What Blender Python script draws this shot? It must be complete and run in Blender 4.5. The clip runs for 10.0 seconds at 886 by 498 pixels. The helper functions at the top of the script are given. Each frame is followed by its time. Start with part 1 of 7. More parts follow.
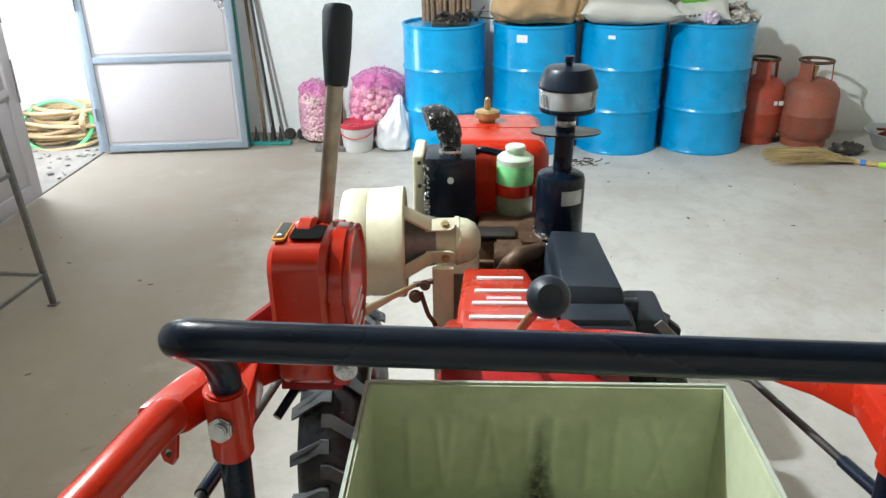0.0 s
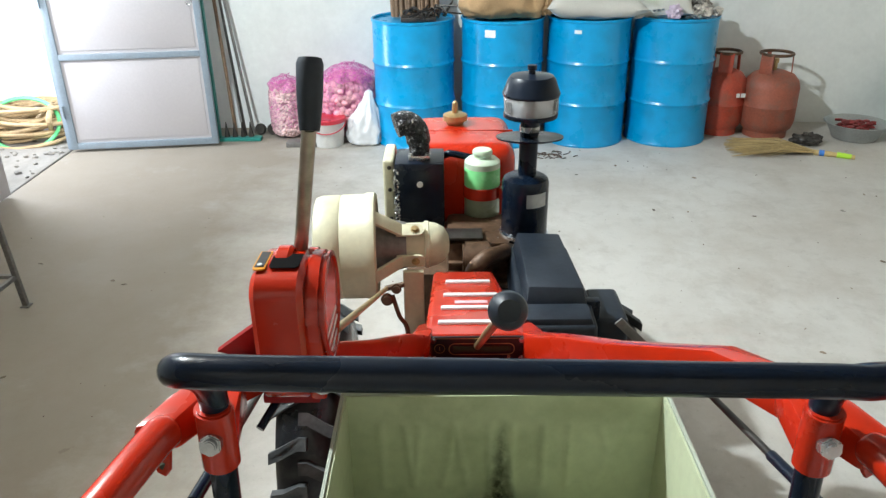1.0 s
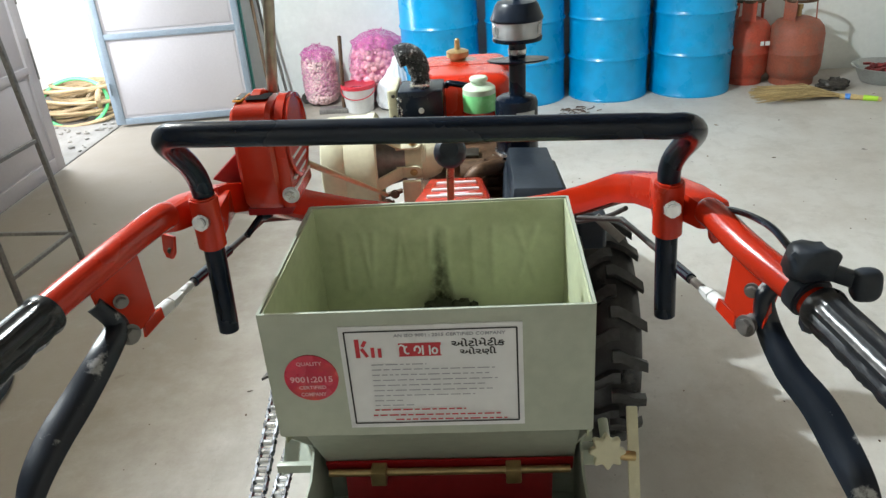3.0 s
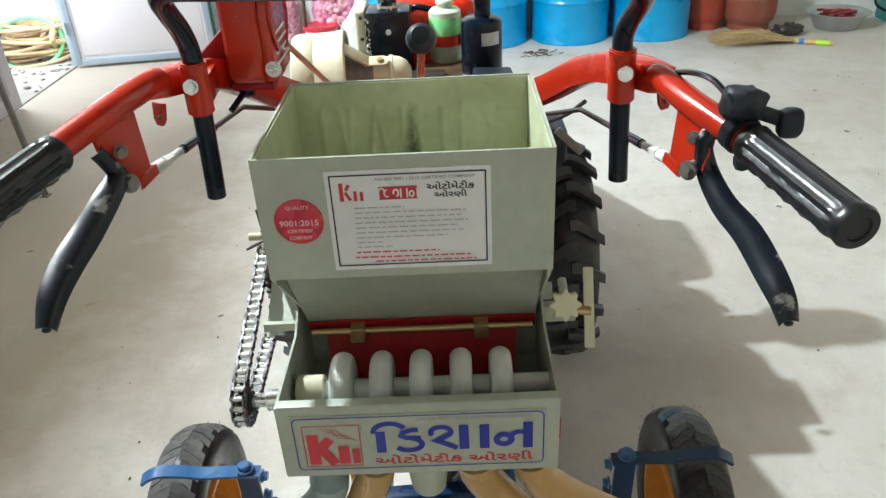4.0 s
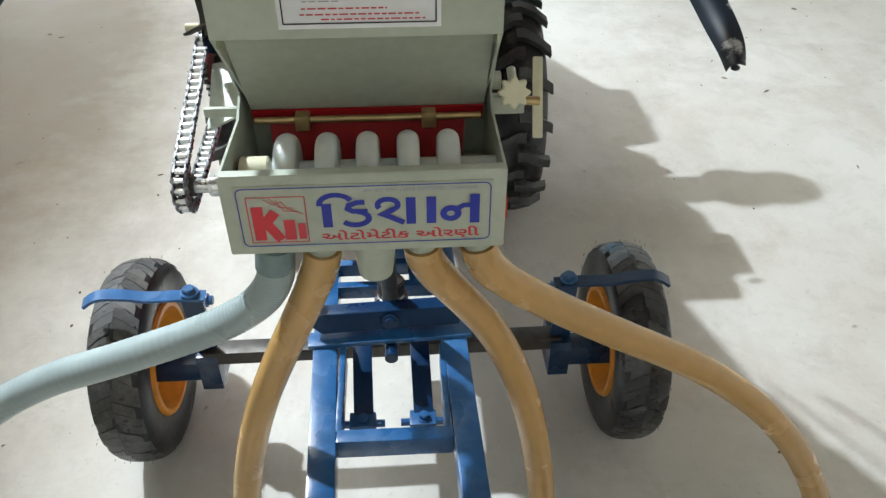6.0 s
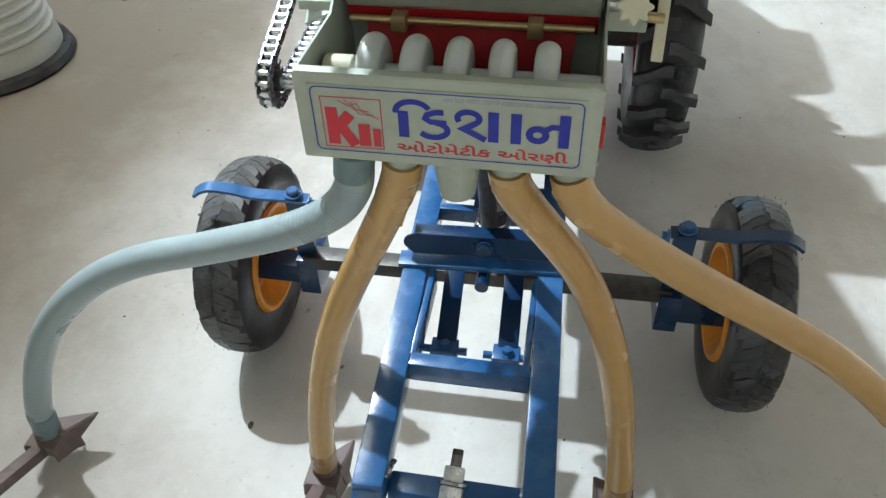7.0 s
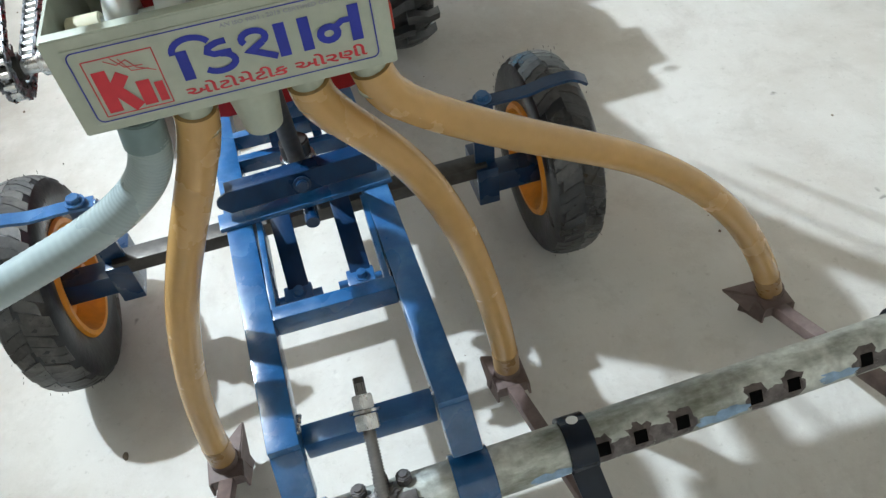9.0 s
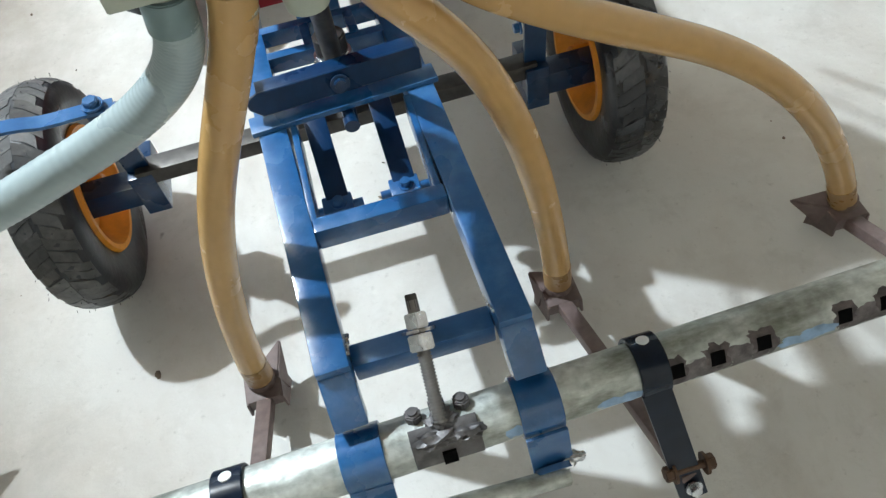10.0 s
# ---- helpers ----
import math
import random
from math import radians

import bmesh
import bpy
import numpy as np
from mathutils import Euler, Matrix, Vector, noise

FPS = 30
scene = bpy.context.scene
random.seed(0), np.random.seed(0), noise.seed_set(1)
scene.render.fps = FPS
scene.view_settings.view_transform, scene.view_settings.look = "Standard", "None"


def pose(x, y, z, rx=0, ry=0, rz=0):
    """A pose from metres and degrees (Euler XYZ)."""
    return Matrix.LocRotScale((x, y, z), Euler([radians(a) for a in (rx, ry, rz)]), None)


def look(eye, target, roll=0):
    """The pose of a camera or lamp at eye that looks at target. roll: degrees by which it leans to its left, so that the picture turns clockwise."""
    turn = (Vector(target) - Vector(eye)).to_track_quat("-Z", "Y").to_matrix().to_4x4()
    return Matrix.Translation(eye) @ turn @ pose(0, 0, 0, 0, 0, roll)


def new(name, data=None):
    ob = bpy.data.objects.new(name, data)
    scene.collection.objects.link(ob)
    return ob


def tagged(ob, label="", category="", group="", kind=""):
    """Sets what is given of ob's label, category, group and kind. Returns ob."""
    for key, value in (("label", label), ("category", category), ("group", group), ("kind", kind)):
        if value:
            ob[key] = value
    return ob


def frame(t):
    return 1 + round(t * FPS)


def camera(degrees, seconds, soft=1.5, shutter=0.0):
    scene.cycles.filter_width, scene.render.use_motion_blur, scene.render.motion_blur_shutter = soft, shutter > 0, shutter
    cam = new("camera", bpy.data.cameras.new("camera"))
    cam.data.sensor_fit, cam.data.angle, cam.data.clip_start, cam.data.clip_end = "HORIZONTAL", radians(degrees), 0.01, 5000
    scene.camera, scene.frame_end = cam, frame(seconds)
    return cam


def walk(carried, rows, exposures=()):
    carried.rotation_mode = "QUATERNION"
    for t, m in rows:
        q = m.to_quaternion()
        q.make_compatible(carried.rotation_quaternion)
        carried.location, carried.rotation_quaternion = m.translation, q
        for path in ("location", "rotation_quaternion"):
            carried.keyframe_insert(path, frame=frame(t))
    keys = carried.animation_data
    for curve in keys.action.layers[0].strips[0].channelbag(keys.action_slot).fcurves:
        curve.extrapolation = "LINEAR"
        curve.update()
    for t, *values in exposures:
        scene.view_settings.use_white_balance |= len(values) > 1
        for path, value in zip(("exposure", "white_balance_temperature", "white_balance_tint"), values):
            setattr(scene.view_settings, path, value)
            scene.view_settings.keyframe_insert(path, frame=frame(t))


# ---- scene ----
cam = camera(60.5, 10.0, soft=1.4)
PATH = [
    (0, (-0.066, 0.153, 1.63), (-0.149, 1.971, 0.8), -0.8),
    (0.5, (-0.069, 0.133, 1.668), (-0.041, 1.948, 0.829), 0.2),
    (1, (-0.057, 0.108, 1.687), (-0.069, 1.915, 0.829), -0.7),
    (1.5, (-0.013, 0.054, 1.696), (-0.057, 1.855, 0.828), -1.3),
    (2, (0.042, -0.027, 1.688), (-0.056, 1.791, 0.859), -2.1),
    (2.5, (0.074, -0.09, 1.654), (-0.075, 1.723, 0.822), -2.4),
    (3, (0.065, -0.136, 1.609), (-0.073, 1.646, 0.712), -4.3),
    (3.2, (0.058, -0.169, 1.598), (-0.047, 1.604, 0.679), -3.8),
    (4.3, (0.049, -0.276, 1.531), (0.048, 1.448, 0.518), -2.7),
    (4.5, (0.045, -0.287, 1.521), (0.094, 1.437, 0.508), -1.8),
    (5, (0.037, -0.314, 1.494), (0.168, 1.406, 0.481), 0.7),
    (5.5, (0.032, -0.334, 1.444), (0.169, 1.286, 0.279), -0.5),
    (6, (0.045, -0.331, 1.418), (0.132, 1.254, 0.202), -0.1),
    (6.2, (0.052, -0.318, 1.408), (0.078, 1.213, 0.121), -0.8),
    (7.3, (0.143, -0.273, 1.354), (-0.22, 1.144, -0.01), -3.5),
    (7.5, (0.147, -0.284, 1.352), (-0.209, 1.119, -0.028), -5.7),
    (8, (0.124, -0.306, 1.356), (-0.043, 1.116, -0.041), -6.4),
    (8.5, (0.051, -0.321, 1.347), (0.2, 1.121, -0.031), -6.9),
    (9, (0.065, -0.285, 1.325), (0.28, 1.031, -0.166), -8.4),
    (9.5, (0.052, -0.254, 1.318), (0.179, 0.994, -0.24), -7.4),
    (10, (0.016, -0.215, 1.245), (0.137, 0.95, -0.376), -11.1),
]
walk(cam, [(t, look(eye, target, roll)) for t, eye, target, roll in PATH],
     exposures=[(0.0, -0.02, 6300, 9), (2.5, -0.05, 6350, 9), (3.2, 0.05, 6350, 9), (4.3, 0.32, 6280, 8), (6.2, 0.42, 6100, 10), (7.3, 0.45, 5850, 8), (10.0, 0.48, 5970, 9)])

# ---- world and lamps ----
world = bpy.data.worlds.new("world")
scene.world = world
world.use_nodes = True
wn = world.node_tree.nodes
sky = wn.new("ShaderNodeTexSky")
sky.sky_type = "NISHITA"
sky.sun_disc = False
sky.sun_elevation, sky.sun_rotation = radians(31), radians(180)
world.node_tree.links.new(sky.outputs[0], wn["Background"].inputs[0])
wn["Background"].inputs[1].default_value = 0.12

sun = new("sun", bpy.data.lights.new("sun", "SUN"))
sun.data.energy, sun.data.angle, sun.data.color = 3.0, radians(0.5), (1.0, 0.95, 0.88)
sun.matrix_basis = look((0, 0, 10), (0, 10.0, 4.0))

# the bulb high on the room's left side
bulb = new("bulb_light", bpy.data.lights.new("bulb_light", "POINT"))
bulb.data.energy, bulb.data.shadow_soft_size, bulb.data.color = 620.0, 0.038, (0.915, 0.995, 1.025)
bulb.matrix_basis = pose(-1.88, 2.01, 3.40)

# sky light in the open doorway
day = new("doorway_light", bpy.data.lights.new("doorway_light", "AREA"))
day.data.shape, day.data.size, day.data.size_y = "RECTANGLE", 0.70, 1.6
day.data.energy, day.data.color = 74.0, (0.90, 0.95, 1.0)
day.matrix_basis = look((-3.30, 5.02, 1.25), (0.0, 4.80, 0.2))


# ---- materials ----
def mat(name, col, rough=0.5, metal=0.0, var=0.12, scale=6.0, fine=70.0, bump=0.05, dirt_glint=None, dirt_glint_amount=0.35,
        dirt_glint_scale=3.0, dirt_glint_band=(0.48, 0.72), coat=0.0, trans=0.0, spec=0.5, rvar=0.12, island=0.0, sub=0.0, depth=0.002, stretch=None):
    m = bpy.data.materials.new(name)
    m.use_nodes = True
    nt = m.node_tree
    n, l = nt.nodes, nt.links
    b = n["Principled BSDF"]
    tc = n.new("ShaderNodeTexCoord")
    n1 = n.new("ShaderNodeTexNoise")
    n1.inputs["Scale"].default_value, n1.inputs["Detail"].default_value = scale, 6
    n2 = n.new("ShaderNodeTexNoise")
    n2.inputs["Scale"].default_value, n2.inputs["Detail"].default_value = fine, 4
    for k in (n1, n2):
        l.new(tc.outputs["Object"], k.inputs["Vector"])
    add = n.new("ShaderNodeMath")
    add.operation = "ADD"
    l.new(n1.outputs[0], add.inputs[0])
    l.new(n2.outputs[0], add.inputs[1])
    ramp = n.new("ShaderNodeMapRange")
    ramp.inputs["From Min"].default_value, ramp.inputs["From Max"].default_value = 0.7, 1.3
    ramp.inputs["To Min"].default_value, ramp.inputs["To Max"].default_value = 1 - var, 1 + var
    l.new(add.outputs[0], ramp.inputs["Value"])
    val = ramp.outputs[0]
    if island:
        g = n.new("ShaderNodeNewGeometry")
        r2 = n.new("ShaderNodeMapRange")
        r2.inputs["To Min"].default_value, r2.inputs["To Max"].default_value = 1 - island, 1 + island
        l.new(g.outputs["Random Per Island"], r2.inputs["Value"])
        mu = n.new("ShaderNodeMath")
        mu.operation = "MULTIPLY"
        l.new(val, mu.inputs[0])
        l.new(r2.outputs[0], mu.inputs[1])
        val = mu.outputs[0]
    vm = n.new("ShaderNodeVectorMath")
    vm.operation = "SCALE"
    vm.inputs[0].default_value = col
    l.new(val, vm.inputs["Scale"])
    out = vm.outputs[0]
    if dirt_glint:
        n3 = n.new("ShaderNodeTexNoise")
        n3.inputs["Scale"].default_value, n3.inputs["Detail"].default_value = dirt_glint_scale, 9
        n3.inputs["Roughness"].default_value = 0.65
        l.new(tc.outputs["Object"], n3.inputs["Vector"])
        if stretch:
            mp = n.new("ShaderNodeMapping")
            mp.inputs["Scale"].default_value = stretch
            l.new(tc.outputs["Object"], mp.inputs["Vector"])
            l.new(mp.outputs[0], n3.inputs["Vector"])
        r3 = n.new("ShaderNodeMapRange")
        r3.inputs["From Min"].default_value, r3.inputs["From Max"].default_value = dirt_glint_band
        r3.inputs["To Max"].default_value = dirt_glint_amount
        l.new(n3.outputs[0], r3.inputs["Value"])
        mx = n.new("ShaderNodeMix")
        mx.data_type = "RGBA"
        l.new(r3.outputs[0], mx.inputs["Factor"])
        l.new(out, mx.inputs["A"])
        mx.inputs["B"].default_value = (*dirt_glint, 1)
        out = mx.outputs["Result"]
    l.new(out, b.inputs["Base Color"])
    rr = n.new("ShaderNodeMapRange")
    rr.inputs["From Min"].default_value, rr.inputs["From Max"].default_value = 0.3, 0.7
    rr.inputs["To Min"].default_value, rr.inputs["To Max"].default_value = max(0.02, rough - rvar), min(1, rough + rvar)
    l.new(n1.outputs[0], rr.inputs["Value"])
    l.new(rr.outputs[0], b.inputs["Roughness"])
    b.inputs["Metallic"].default_value = metal
    b.inputs["Specular IOR Level"].default_value = spec
    b.inputs["Coat Weight"].default_value = coat
    b.inputs["Coat Roughness"].default_value = 0.12
    b.inputs["Transmission Weight"].default_value = trans
    if sub:
        b.inputs["Subsurface Weight"].default_value = sub
        b.inputs["Subsurface Radius"].default_value = (0.02, 0.015, 0.01)
        b.inputs["Subsurface Scale"].default_value = 0.5
    if bump:
        bp = n.new("ShaderNodeBump")
        bp.inputs["Strength"].default_value, bp.inputs["Distance"].default_value = min(1.0, bump * 4), depth
        l.new(n2.outputs[0], bp.inputs["Height"])
        l.new(bp.outputs[0], b.inputs["Normal"])
    return m


M_red = mat("red_paint", (0.46, 0.020, 0.004), 0.24, coat=0.2, spec=0.4, var=0.12, bump=0.03, fine=25, dirt_glint=(0.27, 0.02, 0.012), dirt_glint_amount=0.4, dirt_glint_scale=5)
# deep red; on gusset and housing it carries their shade in the colour
M_red_deep_shade = mat("deep_red_paint_shade", (0.30, 0.008, 0.010), 0.55, spec=0.2, var=0.15, dirt_glint=(0.10, 0.02, 0.015), dirt_glint_amount=0.4)
M_black = mat("black_paint", (0.004, 0.009, 0.020), 0.26, var=0.3, spec=0.3, bump=0.04, fine=40, dirt_glint=(0.016, 0.024, 0.040), dirt_glint_amount=0.4, dirt_glint_scale=9)
M_plastic = mat("black_plastic", (0.011, 0.017, 0.027), 0.48, var=0.25, spec=0.4, dirt_glint=(0.048, 0.058, 0.072), dirt_glint_amount=0.45, dirt_glint_scale=6)
M_lever = mat("black_lever_paint", (0.005, 0.009, 0.017), 0.36, coat=0.15, var=0.3, spec=0.4, bump=0.06, fine=30, dirt_glint=(0.42, 0.42, 0.42), dirt_glint_amount=0.85, dirt_glint_scale=26, dirt_glint_band=(0.60, 0.66))
M_rubber = mat("grip_rubber", (0.010, 0.012, 0.016), 0.27, var=0.25, spec=0.55, bump=0.08, fine=90, rvar=0.06)
M_tyre = mat("tyre_rubber", (0.012, 0.013, 0.016), 0.36, spec=0.45, var=0.35, dirt_glint=(0.11, 0.108, 0.10), dirt_glint_amount=0.45, dirt_glint_scale=11, bump=0.12, rvar=0.16)
M_tread = mat("dusty_tread_rubber", (0.045, 0.044, 0.042), 0.42, spec=0.45, var=0.3, dirt_glint=(0.17, 0.16, 0.145), dirt_glint_amount=0.6, dirt_glint_scale=16, bump=0.12, rvar=0.14)
M_tread_shiny = mat("worn_tread_rubber", (0.022, 0.023, 0.026), 0.30, spec=0.6, var=0.3, dirt_glint=(0.11, 0.11, 0.105), dirt_glint_amount=0.5, dirt_glint_scale=18, bump=0.12, rvar=0.14)
M_lug = mat("tyre_lug_rubber", (0.045, 0.048, 0.050), 0.50, var=0.3, dirt_glint=(0.13, 0.13, 0.13), dirt_glint_amount=0.55, dirt_glint_scale=14, bump=0.12)
M_cream = mat("cream_paint", (0.61, 0.585, 0.42), 0.42, var=0.09, dirt_glint=(0.40, 0.33, 0.21), dirt_glint_amount=0.4, dirt_glint_scale=6)
M_hopper = mat("grey_green_paint", (0.405, 0.440, 0.365), 0.42, var=0.08, dirt_glint=(0.27, 0.295, 0.235), dirt_glint_amount=0.4, dirt_glint_scale=7)
M_hopper_in = mat("dusty_green_paint", (0.47, 0.51, 0.345), 0.5, var=0.08, dirt_glint=(0.22, 0.23, 0.12), dirt_glint_amount=0.5, dirt_glint_scale=9)
# soot residue; also painted flat for the dark inside slots and holes
M_soot_hole = mat("black_smudge_hole_dark", (0.050, 0.056, 0.034), 0.8, spec=0.2)
M_white = mat("milky_plastic", (0.66, 0.69, 0.67), 0.42, var=0.05, sub=0.25)
M_paper = mat("white_label_paper", (0.72, 0.73, 0.75), 0.35, var=0.04, bump=0.01)
M_blue = mat("blue_paint", (0.013, 0.085, 0.235), 0.3, coat=0.4, var=0.2, dirt_glint=(0.09, 0.20, 0.38), dirt_glint_amount=0.5, dirt_glint_scale=18, bump=0.07, fine=30)
# darker copy of the blue; shade on plate and right scraper painted in
M_dark_blue_shade = mat("dark_blue_paint_shade", (0.003, 0.026, 0.080), 0.33, coat=0.2, spec=0.35, var=0.2)
M_yellow = mat("yellow_rim_paint", (0.74, 0.29, 0.015), 0.46, coat=0.05, spec=0.35, var=0.12, dirt_glint=(0.35, 0.15, 0.03), dirt_glint_amount=0.5, dirt_glint_scale=10)
M_steel = mat("zinc_steel", (0.58, 0.59, 0.60), 0.26, metal=0.95, var=0.3, scale=40)
M_dark_steel = mat("dark_steel", (0.06, 0.055, 0.05), 0.45, metal=0.6, var=0.35, scale=14)
M_pipe = mat("galvanised_pipe", (0.52, 0.55, 0.52), 0.42, metal=0.4, var=0.35, scale=14, dirt_glint=(0.12, 0.125, 0.09), dirt_glint_amount=0.95, dirt_glint_scale=20, dirt_glint_band=(0.44, 0.70), stretch=(0.35, 1, 1), bump=0.2)
# near-black blocks laid on the metal; the holes' dark is in this colour
M_hole = mat("unlit_hole", (0.003, 0.003, 0.003), 0.9, spec=0.05, bump=0)
M_heat = mat("heat_stained_steel", (0.13, 0.115, 0.115), 0.55, metal=0.3, var=0.5, scale=50, dirt_glint=(0.05, 0.045, 0.045), dirt_glint_amount=0.9, dirt_glint_scale=60, bump=0.2)
M_primer = mat("brown_primer", (0.125, 0.086, 0.076), 0.6, var=0.25, dirt_glint=(0.27, 0.22, 0.20), dirt_glint_amount=0.45, dirt_glint_scale=14, bump=0.1)
M_rust = mat("oily_rust", (0.10, 0.055, 0.03), 0.55, metal=0.3, var=0.4, scale=25, bump=0.15)
M_brass = mat("brass", (0.45, 0.33, 0.16), 0.38, metal=0.7, var=0.2)
M_amber_end = mat("amber_hose_end", (0.27, 0.155, 0.05), 0.34, var=0.12, scale=20)
M_chain = mat("bright_chain_steel", (0.22, 0.23, 0.255), 0.30, metal=0.9, var=0.6, scale=60, dirt_glint=(0.02, 0.02, 0.025), dirt_glint_amount=0.9, dirt_glint_scale=90)
M_amber = mat("amber_hose", (0.47, 0.285, 0.10), 0.26, coat=0.2, var=0.05, scale=9, fine=60, rvar=0.03, bump=0.0)
M_grey_hose = mat("grey_hose", (0.285, 0.345, 0.35), 0.30, coat=0.2, var=0.06, scale=5, fine=12, bump=0.0)
M_drum = mat("blue_drum_paint", (0.003, 0.30, 0.61), 0.33, coat=0.2, spec=0.4, var=0.14, dirt_glint=(0.006, 0.20, 0.47), dirt_glint_amount=0.3, dirt_glint_scale=3, bump=0.03, fine=10)
M_gas = mat("worn_red_cylinder_paint", (0.42, 0.06, 0.03), 0.5, var=0.2, dirt_glint=(0.20, 0.10, 0.07), dirt_glint_amount=0.8, dirt_glint_scale=7)
M_gas2 = mat("faded_cylinder_paint", (0.30, 0.085, 0.05), 0.55, var=0.2, dirt_glint=(0.17, 0.11, 0.085), dirt_glint_amount=0.85, dirt_glint_scale=8)
M_wall = mat("wall_paint", (0.79, 0.82, 0.805), 0.7, var=0.04, scale=1.2, fine=30, dirt_glint=(0.55, 0.57, 0.56), dirt_glint_amount=0.35, dirt_glint_scale=1.4, bump=0.03)
M_ceiling = mat("roof_boards", (0.27, 0.23, 0.18), 0.9, var=0.2, scale=1.5)
M_cement = mat("pale_limewash", (0.82, 0.755, 0.66), 0.9, var=0.06, scale=1.3, dirt_glint=(0.60, 0.54, 0.47), dirt_glint_amount=0.3, dirt_glint_scale=1.1)
M_burr = mat("torn_rusty_edge", (0.085, 0.070, 0.068), 0.6, metal=0.3, var=0.5, scale=40, dirt_glint=(0.22, 0.19, 0.17), dirt_glint_amount=0.5, dirt_glint_scale=60, bump=0.25)
M_grease = mat("greasy_dark_iron", (0.105, 0.10, 0.10), 0.48, metal=0.4, var=0.4, scale=30, dirt_glint=(0.05, 0.036, 0.03), dirt_glint_amount=0.8, dirt_glint_scale=30, bump=0.15)
M_grey_cuff = mat("grey_hose_over_spout", (0.16, 0.22, 0.225), 0.36, var=0.1)
M_door = mat("door_panel_paint", (0.47, 0.445, 0.46), 0.5, var=0.04, scale=2, dirt_glint=(0.45, 0.42, 0.42), dirt_glint_amount=0.3)
M_door_frame = mat("grey_blue_steel_frame", (0.23, 0.28, 0.33), 0.45, var=0.1, dirt_glint=(0.18, 0.16, 0.15), dirt_glint_amount=0.3, dirt_glint_scale=8)
M_teal = mat("teal_paint", (0.02, 0.22, 0.19), 0.4, var=0.15)
M_jute = mat("brown_sack", (0.38, 0.25, 0.13), 0.9, var=0.2, fine=160, bump=0.2)
M_woven = mat("white_woven_sack", (0.55, 0.54, 0.50), 0.75, var=0.08, fine=150, bump=0.15)
M_plasticbag = mat("white_plastic_bag", (0.75, 0.76, 0.78), 0.4, var=0.06, bump=0.1, fine=12)
M_garlic = mat("garlic_skin", (0.76, 0.54, 0.54), 0.6, var=0.15, island=0.28)
M_onion = mat("pink_onion_skin", (0.72, 0.36, 0.42), 0.5, var=0.15, island=0.35)
M_bucket = mat("white_bucket_plastic", (0.70, 0.70, 0.68), 0.4, var=0.05)
M_lid = mat("red_lid_plastic", (0.55, 0.03, 0.05), 0.35)
M_straw = mat("broom_straw", (0.42, 0.31, 0.14), 0.8, var=0.2, island=0.35)
M_lime = mat("lime_tape", (0.45, 0.75, 0.05), 0.5)
M_tapeblue = mat("blue_tape", (0.05, 0.2, 0.6), 0.5)
M_basin = mat("dull_aluminium", (0.42, 0.44, 0.44), 0.4, metal=0.8, var=0.12)
M_chilli = mat("dried_red_pieces", (0.22, 0.03, 0.03), 0.7, island=0.5)
M_rope = mat("beige_hose", (0.40, 0.29, 0.16), 0.6, var=0.25, dirt_glint=(0.26, 0.19, 0.11), dirt_glint_amount=0.5, dirt_glint_scale=9)
M_green = mat("green_hose", (0.12, 0.60, 0.22), 0.45)
M_tub = mat("grey_white_tub", (0.50, 0.53, 0.48), 0.4, var=0.06)
M_ink = mat("dark_print", (0.009, 0.009, 0.012), 0.4, bump=0)
M_inkgrey = mat("grey_print", (0.30, 0.31, 0.36), 0.5, bump=0)
M_inkblue = mat("blue_print", (0.010, 0.022, 0.32), 0.4, bump=0)
M_inkred = mat("red_print", (0.52, 0.025, 0.04), 0.4, bump=0)
# orange patches stand in for the foil's shifting sheen, painted in
M_sticker = mat("red_foil_sticker", (0.52, 0.022, 0.060), 0.25, var=0.25, scale=60, dirt_glint=(0.72, 0.12, 0.03), dirt_glint_amount=0.7, dirt_glint_scale=22)
M_pinkprint = mat("pale_pink_print", (0.80, 0.45, 0.50), 0.4, bump=0)
M_lilac = mat("lilac_film", (0.58, 0.48, 0.60), 0.35, var=0.25, scale=30)
M_limefilm = mat("green_printed_film", (0.17, 0.58, 0.05), 0.35, var=0.15, scale=20)
M_foil = mat("crumpled_wrappers", (0.45, 0.42, 0.38), 0.35, metal=0.3, var=0.5, scale=30, island=0.6)
M_wood = mat("old_wood", (0.20, 0.13, 0.08), 0.7, var=0.3, scale=12)
M_iron = mat("grey_iron", (0.20, 0.19, 0.18), 0.55, metal=0.5, var=0.25, scale=15)
M_greenliq = mat("green_liquid", (0.22, 0.66, 0.26), 0.25, var=0.05, bump=0)
M_glow = mat("clear_plastic", (0.88, 0.90, 0.92), 0.14, trans=0.72, var=0.02, rvar=0.03, bump=0)
M_bottle = mat("cloudy_bottle", (0.26, 0.31, 0.22), 0.3, var=0.12, sub=0.2)
# pale flecks are glints painted into the foil's colour
M_crinkle = mat("crinkled_black_foil_glints", (0.05, 0.05, 0.055), 0.2, metal=0.6, var=0.6, scale=60, fine=150, bump=0.25, depth=0.014, dirt_glint=(0.75, 0.76, 0.78), dirt_glint_amount=0.9, dirt_glint_scale=70, dirt_glint_band=(0.57, 0.62))
M_bluesmear = mat("pale_blue_smear", (0.24, 0.36, 0.52), 0.45, var=0.3, scale=40)
M_mint = mat("milky_mint_plastic", (0.56, 0.68, 0.53), 0.35, var=0.06, sub=0.2)
M_shade_slab = mat("shade_slab_dark", (0.22, 0.20, 0.18), 0.9, var=0.2)
M_rod = mat("bare_steel_rod", (0.40, 0.36, 0.30), 0.38, metal=0.7, var=0.3, scale=30)
